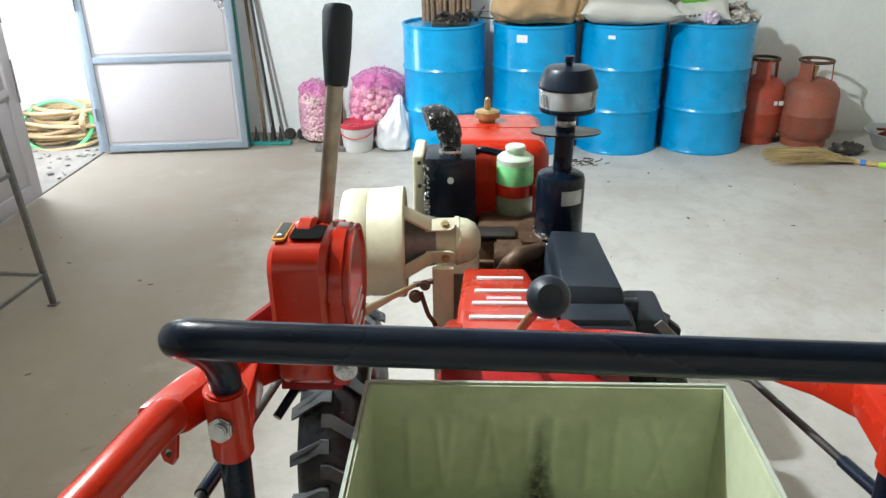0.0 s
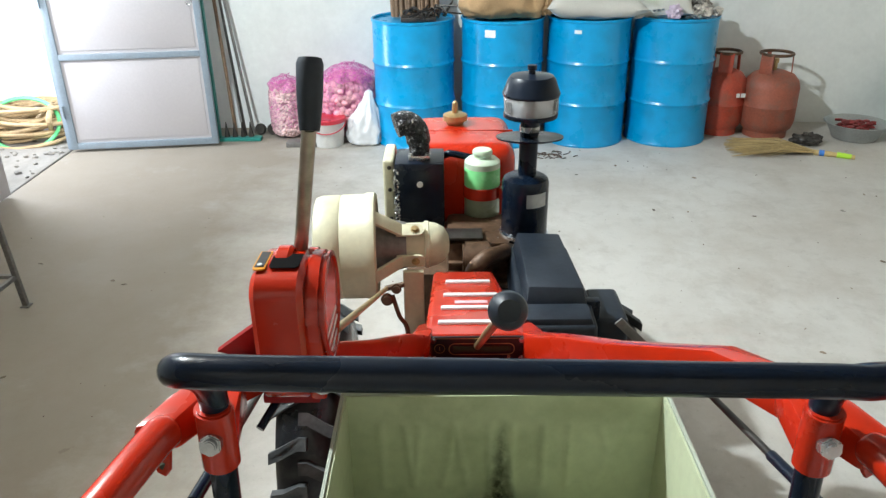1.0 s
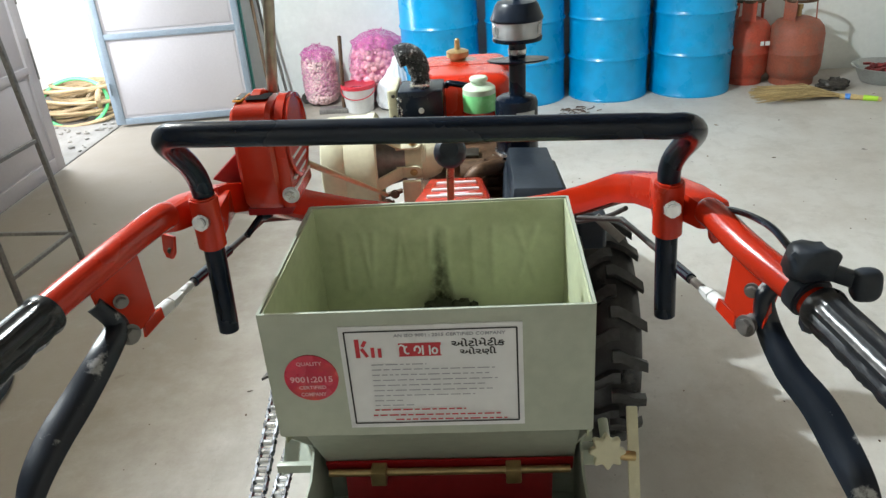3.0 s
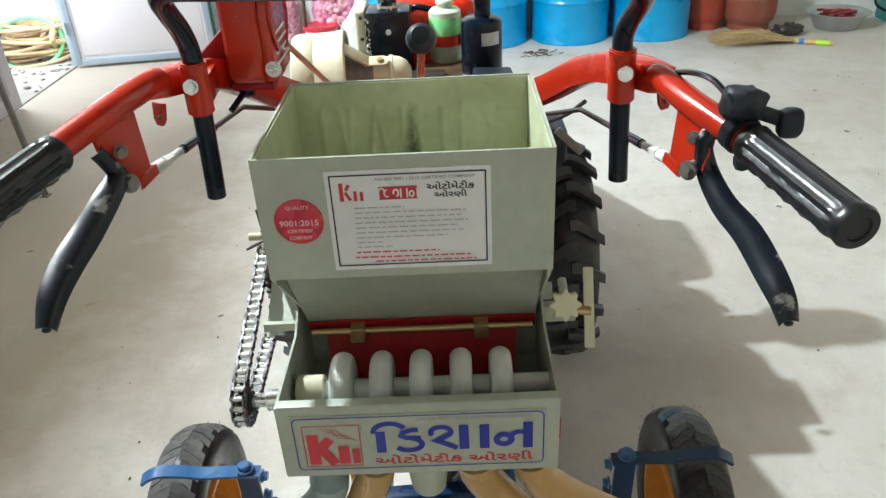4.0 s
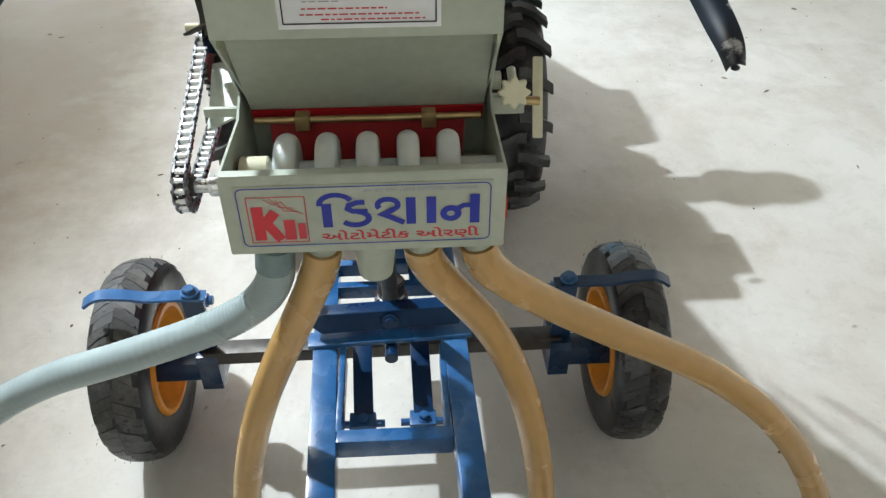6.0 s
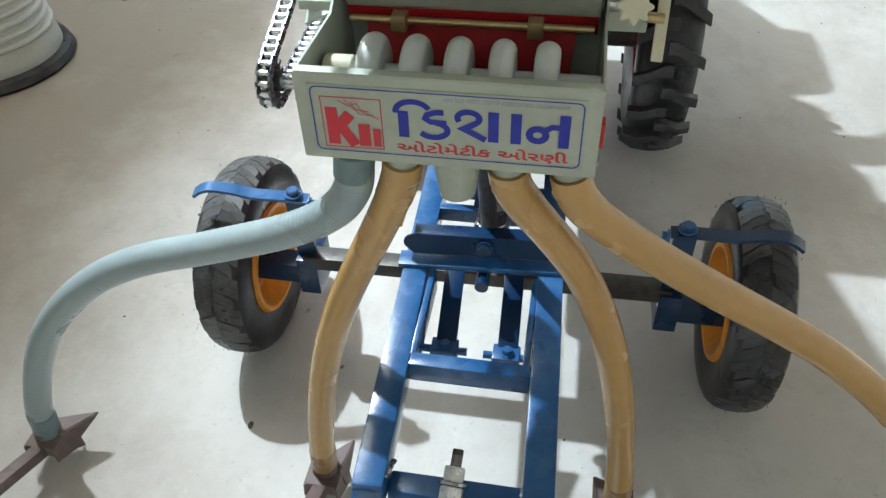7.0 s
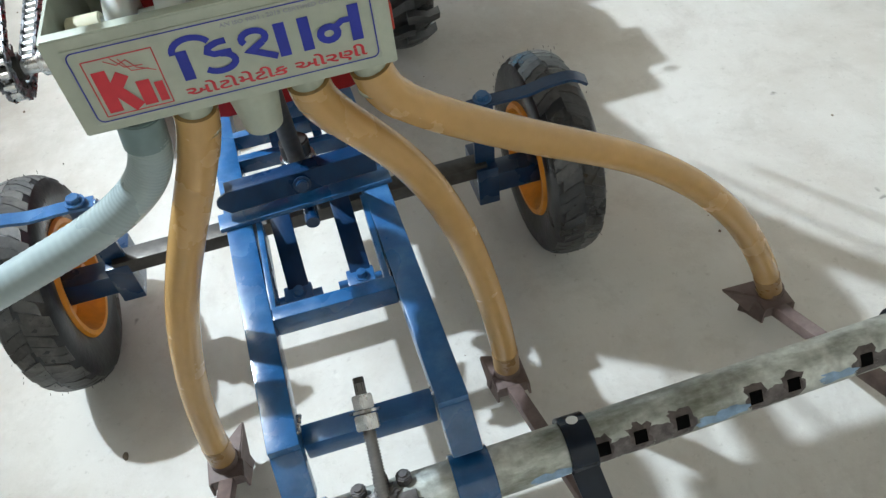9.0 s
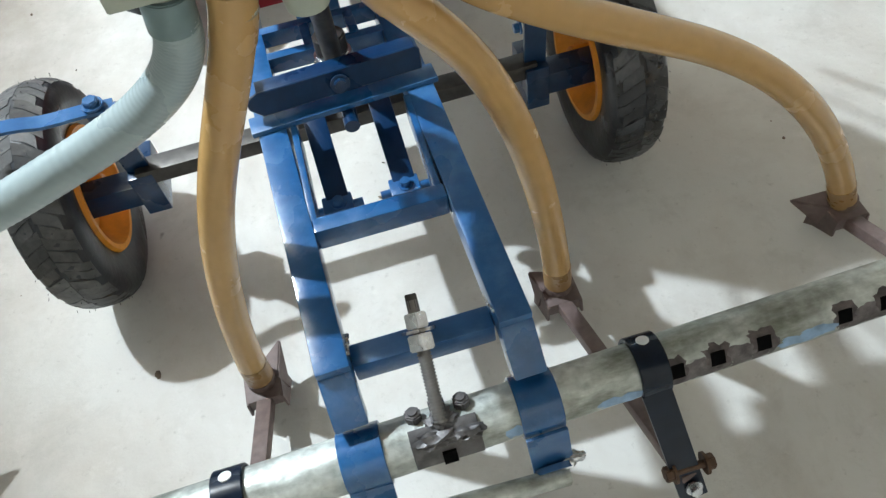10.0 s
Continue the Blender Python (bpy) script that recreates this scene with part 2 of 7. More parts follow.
M_debris = mat("floor_litter", (0.16, 0.125, 0.09), 0.9, var=0.4, island=0.7)
M_white_out = mat("whitewash", (0.85, 0.86, 0.86), 0.8, var=0.03)


def ground_mat(name, col, stain, stain2, rough=0.6, speck=0.35, soil_and_shade=None):
    m = bpy.data.materials.new(name)
    m.use_nodes = True
    n, l = m.node_tree.nodes, m.node_tree.links
    b = n["Principled BSDF"]
    tc = n.new("ShaderNodeTexCoord")

    def nz(scale, detail=8, rough_=0.6, dist=0.0):
        k = n.new("ShaderNodeTexNoise")
        k.inputs["Scale"].default_value, k.inputs["Detail"].default_value = scale, detail
        k.inputs["Roughness"].default_value, k.inputs["Distortion"].default_value = rough_, dist
        l.new(tc.outputs["Object"], k.inputs["Vector"])
        return k.outputs[0]

    def rng(src, a, b_, c, d):
        k = n.new("ShaderNodeMapRange")
        for i, v in zip(("From Min", "From Max", "To Min", "To Max"), (a, b_, c, d)):
            k.inputs[i].default_value = v
        l.new(src, k.inputs["Value"])
        return k.outputs[0]

    def mix(fac, a, b_):
        k = n.new("ShaderNodeMix")
        k.data_type = "RGBA"
        l.new(fac, k.inputs["Factor"])
        for i, v in (("A", a), ("B", b_)):
            if isinstance(v, tuple):
                k.inputs[i].default_value = (*v, 1)
            else:
                l.new(v, k.inputs[i])
        return k.outputs["Result"]

    def nzs(scale, stretch, turn, detail=8, rough_=0.65):
        mp = n.new("ShaderNodeMapping")
        mp.inputs["Scale"].default_value, mp.inputs["Rotation"].default_value = stretch, (0, 0, turn)
        l.new(tc.outputs["Object"], mp.inputs["Vector"])
        k = n.new("ShaderNodeTexNoise")
        k.inputs["Scale"].default_value, k.inputs["Detail"].default_value = scale, detail
        k.inputs["Roughness"].default_value, k.inputs["Distortion"].default_value = rough_, 0.15
        l.new(mp.outputs[0], k.inputs["Vector"])
        return k.outputs[0]

    c = mix(rng(nz(0.6, 6, 0.6, 0.5), 0.40, 0.62, 0, 0.85), col, stain2)
    c = mix(rng(nz(1.9, 9, 0.72, 0.25), 0.47, 0.72, 0, 0.6), c, stain)
    c = mix(rng(nzs(2.6, (1, 0.35, 1), 0.5), 0.52, 0.72, 0, 0.5), c, stain)
    c = mix(rng(nz(6.5, 8, 0.75, 0.4), 0.52, 0.72, 0, 0.45), c, tuple(v * 0.72 for v in stain2))
    c = mix(rng(nzs(7, (1, 0.4, 1), -0.8, 8, 0.75), 0.60, 0.76, 0, 0.2), c, tuple(min(1, v * 1.25) for v in col))
    c = mix(rng(nz(48, 4, 0.7), 0.60, 0.74, 0, speck), c, tuple(v * 0.6 for v in stain))
    c = mix(rng(nz(15, 6, 0.75), 0.58, 0.76, 0, 0.4), c, tuple(min(1, v * 1.2) for v in col))
    c = mix(rng(nz(9.3, 3, 0.5), 0.735, 0.76, 0, 0.6), c, (0.08, 0.07, 0.06))
    if soil_and_shade:
        # soil trodden in along the door side, plus left-side shade painted into the colour
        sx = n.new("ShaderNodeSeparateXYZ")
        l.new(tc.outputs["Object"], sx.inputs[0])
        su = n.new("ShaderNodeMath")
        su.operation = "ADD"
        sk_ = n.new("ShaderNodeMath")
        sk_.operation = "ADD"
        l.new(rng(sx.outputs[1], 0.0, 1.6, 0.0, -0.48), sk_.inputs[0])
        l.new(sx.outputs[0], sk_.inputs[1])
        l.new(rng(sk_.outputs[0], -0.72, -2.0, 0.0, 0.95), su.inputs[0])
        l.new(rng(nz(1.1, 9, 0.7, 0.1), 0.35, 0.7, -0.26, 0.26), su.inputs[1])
        c = mix(rng(su.outputs[0], 0.05, 0.8, 0, 0.85), c, soil_and_shade)
    l.new(c, b.inputs["Base Color"])
    l.new(rng(nz(1.7), 0.3, 0.7, rough - 0.15, rough + 0.15), b.inputs["Roughness"])
    b.inputs["Specular IOR Level"].default_value = 0.3
    bp = n.new("ShaderNodeBump")
    bp.inputs["Strength"].default_value, bp.inputs["Distance"].default_value = 0.35, 0.004
    l.new(nz(24, 8, 0.7), bp.inputs["Height"])
    l.new(bp.outputs[0], b.inputs["Normal"])
    return m


M_floor = ground_mat("concrete_floor", (0.60, 0.59, 0.555), (0.40, 0.362, 0.312), (0.50, 0.472, 0.425), 0.72, soil_and_shade=(0.215, 0.180, 0.140))
M_soil = ground_mat("dusty_soil", (0.25, 0.235, 0.21), (0.15, 0.13, 0.11), (0.28, 0.265, 0.245), 0.9, 0.6)


def net_mat(name, strand):
    m = bpy.data.materials.new(name)
    m.use_nodes = True
    n, l = m.node_tree.nodes, m.node_tree.links
    b = n["Principled BSDF"]
    b.inputs["Base Color"].default_value = (0.62, 0.13, 0.40, 1)
    b.inputs["Roughness"].default_value = 0.5
    tc = n.new("ShaderNodeTexCoord")
    mp = n.new("ShaderNodeMapping")
    mp.inputs["Rotation"].default_value = (0.6, 0.5, 0.8)
    l.new(tc.outputs["Object"], mp.inputs["Vector"])
    ck = n.new("ShaderNodeTexVoronoi")
    ck.feature = "DISTANCE_TO_EDGE"
    ck.inputs["Scale"].default_value = 75
    l.new(mp.outputs[0], ck.inputs["Vector"])
    lt = n.new("ShaderNodeMath")
    lt.operation = "LESS_THAN"
    lt.inputs[1].default_value = strand
    l.new(ck.outputs["Distance"], lt.inputs[0])
    tr = n.new("ShaderNodeBsdfTransparent")
    ms = n.new("ShaderNodeMixShader")
    l.new(lt.outputs[0], ms.inputs[0])
    l.new(tr.outputs[0], ms.inputs[1])
    l.new(b.outputs[0], ms.inputs[2])
    l.new(ms.outputs[0], n["Material Output"].inputs["Surface"])
    return m


M_net = net_mat("pink_net", 0.042)
M_net_dense = net_mat("gathered_pink_net", 0.10)


def smear_mat():
    """Soot rubbed thin on paint: dense at the foot, fading upwards and sideways, broken by grain."""
    m = bpy.data.materials.new("soot_smear")
    m.use_nodes = True
    n, l = m.node_tree.nodes, m.node_tree.links
    b = n["Principled BSDF"]
    b.inputs["Base Color"].default_value, b.inputs["Roughness"].default_value = (0.045, 0.05, 0.025, 1), 0.85
    tc = n.new("ShaderNodeTexCoord")
    sx = n.new("ShaderNodeSeparateXYZ")
    l.new(tc.outputs["Generated"], sx.inputs[0])

    def op(kind, a, b_=None):
        k = n.new("ShaderNodeMath")
        k.operation, k.use_clamp = kind, kind == "MULTIPLY"
        for i, v in enumerate((a, b_)):
            if v is None:
                continue
            if isinstance(v, float):
                k.inputs[i].default_value = v
            else:
                l.new(v, k.inputs[i])
        return k.outputs[0]

    side = op("ABSOLUTE", op("SUBTRACT", sx.outputs[0], 0.5))
    wide = op("ADD", op("MULTIPLY", op("SUBTRACT", 1.0, sx.outputs[2]), 0.20), 0.06)
    core = op("SUBTRACT", 1.0, op("DIVIDE", side, wide))
    fade = op("POWER", op("SUBTRACT", 1.0, sx.outputs[2]), 0.8)
    nz = n.new("ShaderNodeTexNoise")
    nz.inputs["Scale"].default_value, nz.inputs["Detail"].default_value, nz.inputs["Roughness"].default_value = 90, 6, 0.7
    l.new(tc.outputs["Object"], nz.inputs["Vector"])
    f = op("MULTIPLY", op("MULTIPLY", op("MAXIMUM", core, 0.0), fade), op("MULTIPLY", op("SUBTRACT", nz.outputs[0], 0.30), 2.3))
    tr_ = n.new("ShaderNodeBsdfTransparent")
    ms = n.new("ShaderNodeMixShader")
    l.new(f, ms.inputs[0])
    l.new(tr_.outputs[0], ms.inputs[1])
    l.new(b.outputs[0], ms.inputs[2])
    l.new(ms.outputs[0], n["Material Output"].inputs["Surface"])
    return m


M_smear = smear_mat()


# ---- mesh helpers ----
PLACE = {}


def thing(name, at, label, category, group="", kind=""):
    ob = new(name)
    ob.empty_display_size = 0.05
    ob.matrix_basis = Matrix.Translation(at)
    PLACE[ob] = Matrix.Translation(at)
    return tagged(ob, label, category, group, kind)


def part(name, bm, material, parent=None, label="", angle=40, kind=""):
    """Links a bmesh, given in world metres, as one mesh object under a thing or a part."""
    me = bpy.data.meshes.new(name)
    if parent is not None:
        bm.transform(PLACE[parent].inverted())
    bm.normal_update()
    bm.to_mesh(me)
    bm.free()
    for p in me.polygons:
        p.use_smooth = True
    me.set_sharp_from_angle(angle=radians(angle))
    me.materials.append(material)
    ob = new(name, me)
    if parent is not None:
        ob.parent = parent
        PLACE[ob] = PLACE[parent]
    else:
        PLACE[ob] = Matrix()
    return tagged(ob, label, kind=kind)


def solo(name, bm, material, at, label, category, group="", kind="", angle=40):
    """A thing that is one mesh, given in world metres, with its origin at its base."""
    bm.transform(Matrix.Translation(at).inverted())
    ob = part(name, bm, material, None, label, angle)
    ob.matrix_basis = Matrix.Translation(at)
    PLACE[ob] = Matrix.Translation(at)
    return tagged(ob, label, category, group, kind)


def join(*bms):
    out = bmesh.new()
    for b in bms:
        me = bpy.data.meshes.new("tmp")
        b.to_mesh(me)
        b.free()
        out.from_mesh(me)
        bpy.data.meshes.remove(me)
    return out


def bevel(bm, w, seg=2):
    if w:
        bmesh.ops.bevel(bm, geom=[e for e in bm.edges if len(e.link_faces) == 2 and e.calc_face_angle(0) > 0.5], offset=w, segments=seg, affect="EDGES", profile=0.6)
    return bm


def box(x0, y0, z0, x1, y1, z1, bev=0.0, m=None):
    bm = bmesh.new()
    bmesh.ops.create_cube(bm, size=1)
    bm.transform(Matrix.Translation(((x0 + x1) / 2, (y0 + y1) / 2, (z0 + z1) / 2)) @ Matrix.Diagonal((abs(x1 - x0), abs(y1 - y0), abs(z1 - z0), 1)))
    bevel(bm, bev)
    if m is not None:
        bm.transform(m)
    return bm


def along(p0, p1):
    """A frame at p0 whose z axis points at p1."""
    d = Vector(p1) - Vector(p0)
    return Matrix.Translation(p0) @ d.to_track_quat("Z", "Y").to_matrix().to_4x4()


def cyl(p0, p1, r, r2=None, seg=24, bev=0.0):
    L = (Vector(p1) - Vector(p0)).length
    bm = bmesh.new()
    bmesh.ops.create_cone(bm, cap_ends=True, segments=seg, radius1=r, radius2=r if r2 is None else r2, depth=L)
    bm.transform(Matrix.Translation((0, 0, L / 2)))
    if bev:
        bmesh.ops.bevel(bm, geom=[e for e in bm.edges if e.calc_face_angle(0) > 0.9], offset=bev, segments=2, affect="EDGES")
    bm.transform(along(p0, p1))
    return bm


def bar(p0, p1, w, h, bev=0.002, up=(0, 0, 1)):
    """A straight bar of section w (across) by h (towards up) from p0 to p1."""
    d = (Vector(p1) - Vector(p0))
    L = d.length
    d.normalize()
    x = d.cross(Vector(up)).normalized()
    u = x.cross(d).normalized()
    m = Matrix(((x.x, d.x, u.x, p0[0]), (x.y, d.y, u.y, p0[1]), (x.z, d.z, u.z, p0[2]), (0, 0, 0, 1)))
    return box(-w / 2, 0, -h / 2, w / 2, L, h / 2, bev, m)


def lathe(profile, seg=40, m=None, close=True):
    """Turns (radius, height) pairs round the z axis."""
    bm = bmesh.new()
    rings = []
    for r, h in profile:
        if r < 1e-6:
            rings.append([bm.verts.new((0, 0, h))])
        else:
            rings.append([bm.verts.new((r * math.cos(2 * math.pi * i / seg), r * math.sin(2 * math.pi * i / seg), h)) for i in range(seg)])
    for a, b in zip(rings, rings[1:]):
        for i in range(seg):
            j = (i + 1) % seg
            vs = [a[i % len(a)], a[j % len(a)], b[j % len(b)], b[i % len(b)]]
            uniq = []
            for v in vs:
                if v not in uniq:
                    uniq.append(v)
            if len(uniq) > 2:
                bm.faces.new(uniq)
    bmesh.ops.recalc_face_normals(bm, faces=bm.faces)
    if m is not None:
        bm.transform(m)
    return bm


def curve(pts, n=8):
    """A smooth line through the points."""
    P = [Vector(p) for p in pts]
    P = [2 * P[0] - P[1]] + P + [2 * P[-1] - P[-2]]
    out = []
    for i in range(1, len(P) - 2):
        a, b, c, d = P[i - 1:i + 3]
        for k in range(n):
            t = k / n
            out.append(0.5 * ((2 * b) + (c - a) * t + (2 * a - 5 * b + 4 * c - d) * t * t + (3 * b - a - 3 * c + d) * t ** 3))
    out.append(P[-2])
    return out


def tube(path, r, seg=14, closed=False, cap=True, flat=1.0):
    """A pipe along a path; r is a radius or one radius a point."""
    P = [Vector(p) for p in path]
    N = len(P)
    R = list(r) if isinstance(r, (list, tuple)) else [r] * N
    bm = bmesh.new()
    rings = []
    up = None
    for i, p in enumerate(P):
        a = P[(i - 1) % N] if closed or i else P[0]
        b = P[(i + 1) % N] if closed or i < N - 1 else P[-1]
        d = (b - a).normalized()
        if up is None:
            up = Vector((0, 0, 1)) if abs(d.z) < 0.9 else Vector((0, 1, 0))
        x = d.cross(up).normalized()
        up = x.cross(d).normalized()
        rings.append([bm.verts.new(p + R[i] * (math.cos(2 * math.pi * k / seg) * x + flat * math.sin(2 * math.pi * k / seg) * up)) for k in range(seg)])
    pairs = list(zip(rings, rings[1:])) + ([(rings[-1], rings[0])] if closed else [])
    for a, b in pairs:
        for k in range(seg):
            j = (k + 1) % seg
            bm.faces.new((a[k], a[j], b[j], b[k]))
    if cap and not closed:
        bm.faces.new(rings[0][::-1])
        bm.faces.new(rings[-1])
    bmesh.ops.recalc_face_normals(bm, faces=bm.faces)
    return bm


def plate(poly, t, m=None, bev=0.0):
    """A flat outline (x, y) of thickness t (along z, centred), placed by m."""
    bm = bmesh.new()
    a = [bm.verts.new((x, y, -t / 2)) for x, y in poly]
    b = [bm.verts.new((x, y, t / 2)) for x, y in poly]
    bm.faces.new(a[::-1])
    bm.faces.new(b)
    for i in range(len(poly)):
        j = (i + 1) % len(poly)
        bm.faces.new((a[i], a[j], b[j], b[i]))
    bmesh.ops.recalc_face_normals(bm, faces=bm.faces)
    bevel(bm, bev, 1)
    if m is not None:
        bm.transform(m)
    return bm


def sheet(quads, t):
    """Sheet metal: planes given by their corners, each t thick."""
    out = []
    for q in quads:
        q = [Vector(p) for p in q]
        n = (q[1] - q[0]).cross(q[2] - q[0]).normalized() * t / 2
        bm = bmesh.new()
        a = [bm.verts.new(p - n) for p in q]
        b = [bm.verts.new(p + n) for p in q]
        bm.faces.new(a[::-1])
        bm.faces.new(b)
        for i in range(len(q)):
            j = (i + 1) % len(q)
            bm.faces.new((a[i], a[j], b[j], b[i]))
        bmesh.ops.recalc_face_normals(bm, faces=bm.faces)
        out.append(bm)
    return join(*out)


def hexbolt(p, axis, r, h):
    """A hexagon head at p, standing along axis."""
    a = Vector(axis).normalized()
    return join(cyl(p, Vector(p) + a * h, r, seg=6, bev=r * 0.12), cyl(Vector(p) - a * 0.001, Vector(p) + a * h * 0.2, r * 1.35, seg=20))


def blob(sx, sy, sz, at, seed=0, amp=0.15, freq=3.0, sub=3, power=1.0):
    """A soft lump: a rounded box or ball whose surface is pushed about by noise."""
    bm = bmesh.new()
    bmesh.ops.create_icosphere(bm, subdivisions=sub, radius=1)
    for v in bm.verts:
        c = v.co.copy()
        if power != 1.0:
            c = Vector([math.copysign(abs(k) ** power, k) for k in c])
        k = 1 + amp * noise.noise(v.co * freq + Vector((seed * 7.1, seed * 3.3, seed)))
        v.co = Vector((c.x * sx * k, c.y * sy * k, c.z * sz * k))
    bm.transform(Matrix.Translation(at))
    return bm


def words(s, x0, x1, z0, z1, y, thick=0.0004, heavy=0.015):
    """Writing that fills the given width and height on a plane that faces -y."""
    cu = bpy.data.curves.new("words", "FONT")
    cu.body, cu.extrude, cu.resolution_u, cu.offset = s, 0.02, 2, heavy
    ob = new("words", cu)
    me = bpy.data.meshes.new_from_object(ob.evaluated_get(bpy.context.evaluated_depsgraph_get()))
    bm = bmesh.new()
    bm.from_mesh(me)
    bpy.data.objects.remove(ob)
    bpy.data.curves.remove(cu)
    bpy.data.meshes.remove(me)
    xs = [v.co.x for v in bm.verts]
    ys = [v.co.y for v in bm.verts]
    zs = [v.co.z for v in bm.verts]
    kx, ky = (x1 - x0) / (max(xs) - min(xs)), (z1 - z0) / (max(ys) - min(ys))
    for v in bm.verts:
        v.co = Vector((x0 + (v.co.x - min(xs)) * kx, y - thick * (v.co.z - min(zs)) / (max(zs) - min(zs)), z0 + (v.co.y - min(ys)) * ky))
    return bm


def strokes(lines, x0, z0, sx, sz, y, w, thick=0.0005):
    """Flat printed strokes: each line a run of (u, v) points, w wide, on a plane that faces -y."""
    bm = bmesh.new()
    for i, ln in enumerate(lines):
        pts = [Vector((x0 + u * sx, z0 + v * sz)) for u, v in ln]
        closed = len(pts) > 3 and (pts[0] - pts[-1]).length < 1e-6
        if closed:
            pts.pop()
        n = len(pts)
        rows = []
        for k, c in enumerate(pts):
            a = pts[(k - 1) % n] if closed or k else None
            b = pts[(k + 1) % n] if closed or k < n - 1 else None
            d0 = (c - a).normalized() if a is not None else (b - c).normalized()
            d1 = (b - c).normalized() if b is not None else d0
            m = Vector((-(d0.y + d1.y), d0.x + d1.x))
            m = m.normalized() if m.length > 1e-6 else Vector((-d0.y, d0.x))
            m = m * (w / 2) / max(0.45, m.dot(Vector((-d0.y, d0.x))))
            yy = y - thick - 6e-5 * i
            rows.append((bm.verts.new((c.x - m.x, yy, c.y - m.y)), bm.verts.new((c.x + m.x, yy, c.y + m.y))))
        for r, q in list(zip(rows, rows[1:])) + ([(rows[-1], rows[0])] if closed else []):
            bm.faces.new((r[0], q[0], q[1], r[1]))
    for f in bm.faces:
        f.normal_update()
        if f.normal.y > 0:
            f.normal_flip()
    return bm


def arc(cx, cy, r, a0, a1, n=8, ry=None):
    return [(cx + r * math.cos(radians(a0 + (a1 - a0) * i / n)), cy + (ry or r) * math.sin(radians(a0 + (a1 - a0) * i / n))) for i in range(n + 1)]


def ribbon(path, widths, across, t=0.003, fold=0.004):
    """A pressed strip along a path, with a raised ridge down its middle."""
    P = [Vector(p) for p in path]
    bm = bmesh.new()
    rows = []
    for i, p in enumerate(P):
        d = (P[min(i + 1, len(P) - 1)] - P[max(i - 1, 0)]).normalized()
        n = Vector(across).normalized()
        x = d.cross(n).normalized()
        n = x.cross(d).normalized()
        w = widths[i] / 2
        rows.append([bm.verts.new(p + x * a * w + n * h) for a, h in ((-1, 0), (-0.55, fold * 0.8), (0, fold), (0.55, fold * 0.8), (1, 0), (1, -t), (0.5, fold * 0.8 - t), (0, fold - t), (-0.5, fold * 0.8 - t), (-1, -t))])
    for a, b in zip(rows, rows[1:]):
        for k in range(10):
            j = (k + 1) % 10
            bm.faces.new((a[k], a[j], b[j], b[k]))
    bm.faces.new(rows[0][::-1])
    bm.faces.new(rows[-1])
    bmesh.ops.recalc_face_normals(bm, faces=bm.faces)
    return bm


YZ = Matrix(((0, 0, 1, 0), (1, 0, 0, 0), (0, 1, 0, 0), (0, 0, 0, 1)))   # outline (u, v) laid into (y, z)
XAXIS = Matrix(((0, 0, 1, 0), (0, 1, 0, 0), (-1, 0, 0, 0), (0, 0, 0, 1)))  # lathe axis laid along x


# ---- the room ----
def structure(name, bm, material, label, category, at=(0, 0, 0)):
    ob = part(name, bm, material, None, label)
    return tagged(ob, label, category, kind="structure")


XL, XR, YF, YB, ZC = -2.76, 4.4, -2.5, 5.92, 3.7
structure("floor", box(XL - 0.02, YF - 0.2, -0.12, XR + 0.2, YB + 0.2, 0.0), M_floor, "stained grey concrete floor with dust, wear and painted-in left shade", "floor")
structure("ground", box(-220, -200, -0.30, 200, 220, -0.125), M_soil, "dusty soil with rubble outside the doorway", "ground")
structure("ground_by_door", box(-9.0, 2.0, -0.124, XL - 0.022, 6.6, -0.006), M_soil, "trodden dusty yard beside the doorway", "ground")
structure("wall_north", box(XL - 0.2, YB, 0, XR + 0.2, YB + 0.2, ZC), M_wall, "pale grey-white painted plaster wall behind the drums", "wall")
structure("wall_east", box(XR, YF, 0, XR + 0.2, YB, ZC), M_cement, "pale limewashed plaster side wall", "wall")
structure("wall_south", box(XL - 0.2, YF - 0.2, 0, XR + 0.2, YF, ZC), M_cement, "pale limewashed plaster wall", "wall")
structure("wall_west", join(box(XL - 0.2, YF, 0, XL, 3.42, ZC), box(XL - 0.06, 5.44, 0, XL, YB, ZC), box(XL - 0.2, 3.42, 2.12, XL, 5.44, ZC)), M_wall,
          "pale painted wall with a double doorway", "wall")
structure("ceiling", box(XL - 0.2, YF - 0.2, ZC, XR + 0.2, YB + 0.2, ZC + 0.15), M_ceiling, "plain boarded ceiling", "ceiling")
# unseen slab added below the bulb to keep its light off the left floor
structure("shade_slab", box(XL, YF, 3.10, -1.812, 2.165, 3.20, 0.005), M_shade_slab, "unseen dark slab added to shade the left floor", "loft slab")
structure("yard_wall", box(-9.0, 6.6, -0.2, XL - 0.2, 6.75, 2.6), M_white_out, "whitewashed yard wall in bright daylight", "wall")
structure("trim", join(box(XL - 0.2, 3.40, -0.002, XL + 0.012, 3.45, 2.12), box(XL - 0.05, 5.415, -0.002, XL + 0.006, 5.46, 2.12)), M_door_frame, "grey steel door frame posts", "door frame")
structure("threshold", box(XL - 0.021, 3.46, -0.01, XL - 0.005, 5.40, 0.003, 0.001), M_dark_steel, "dark iron sill strip across the doorway", "threshold")


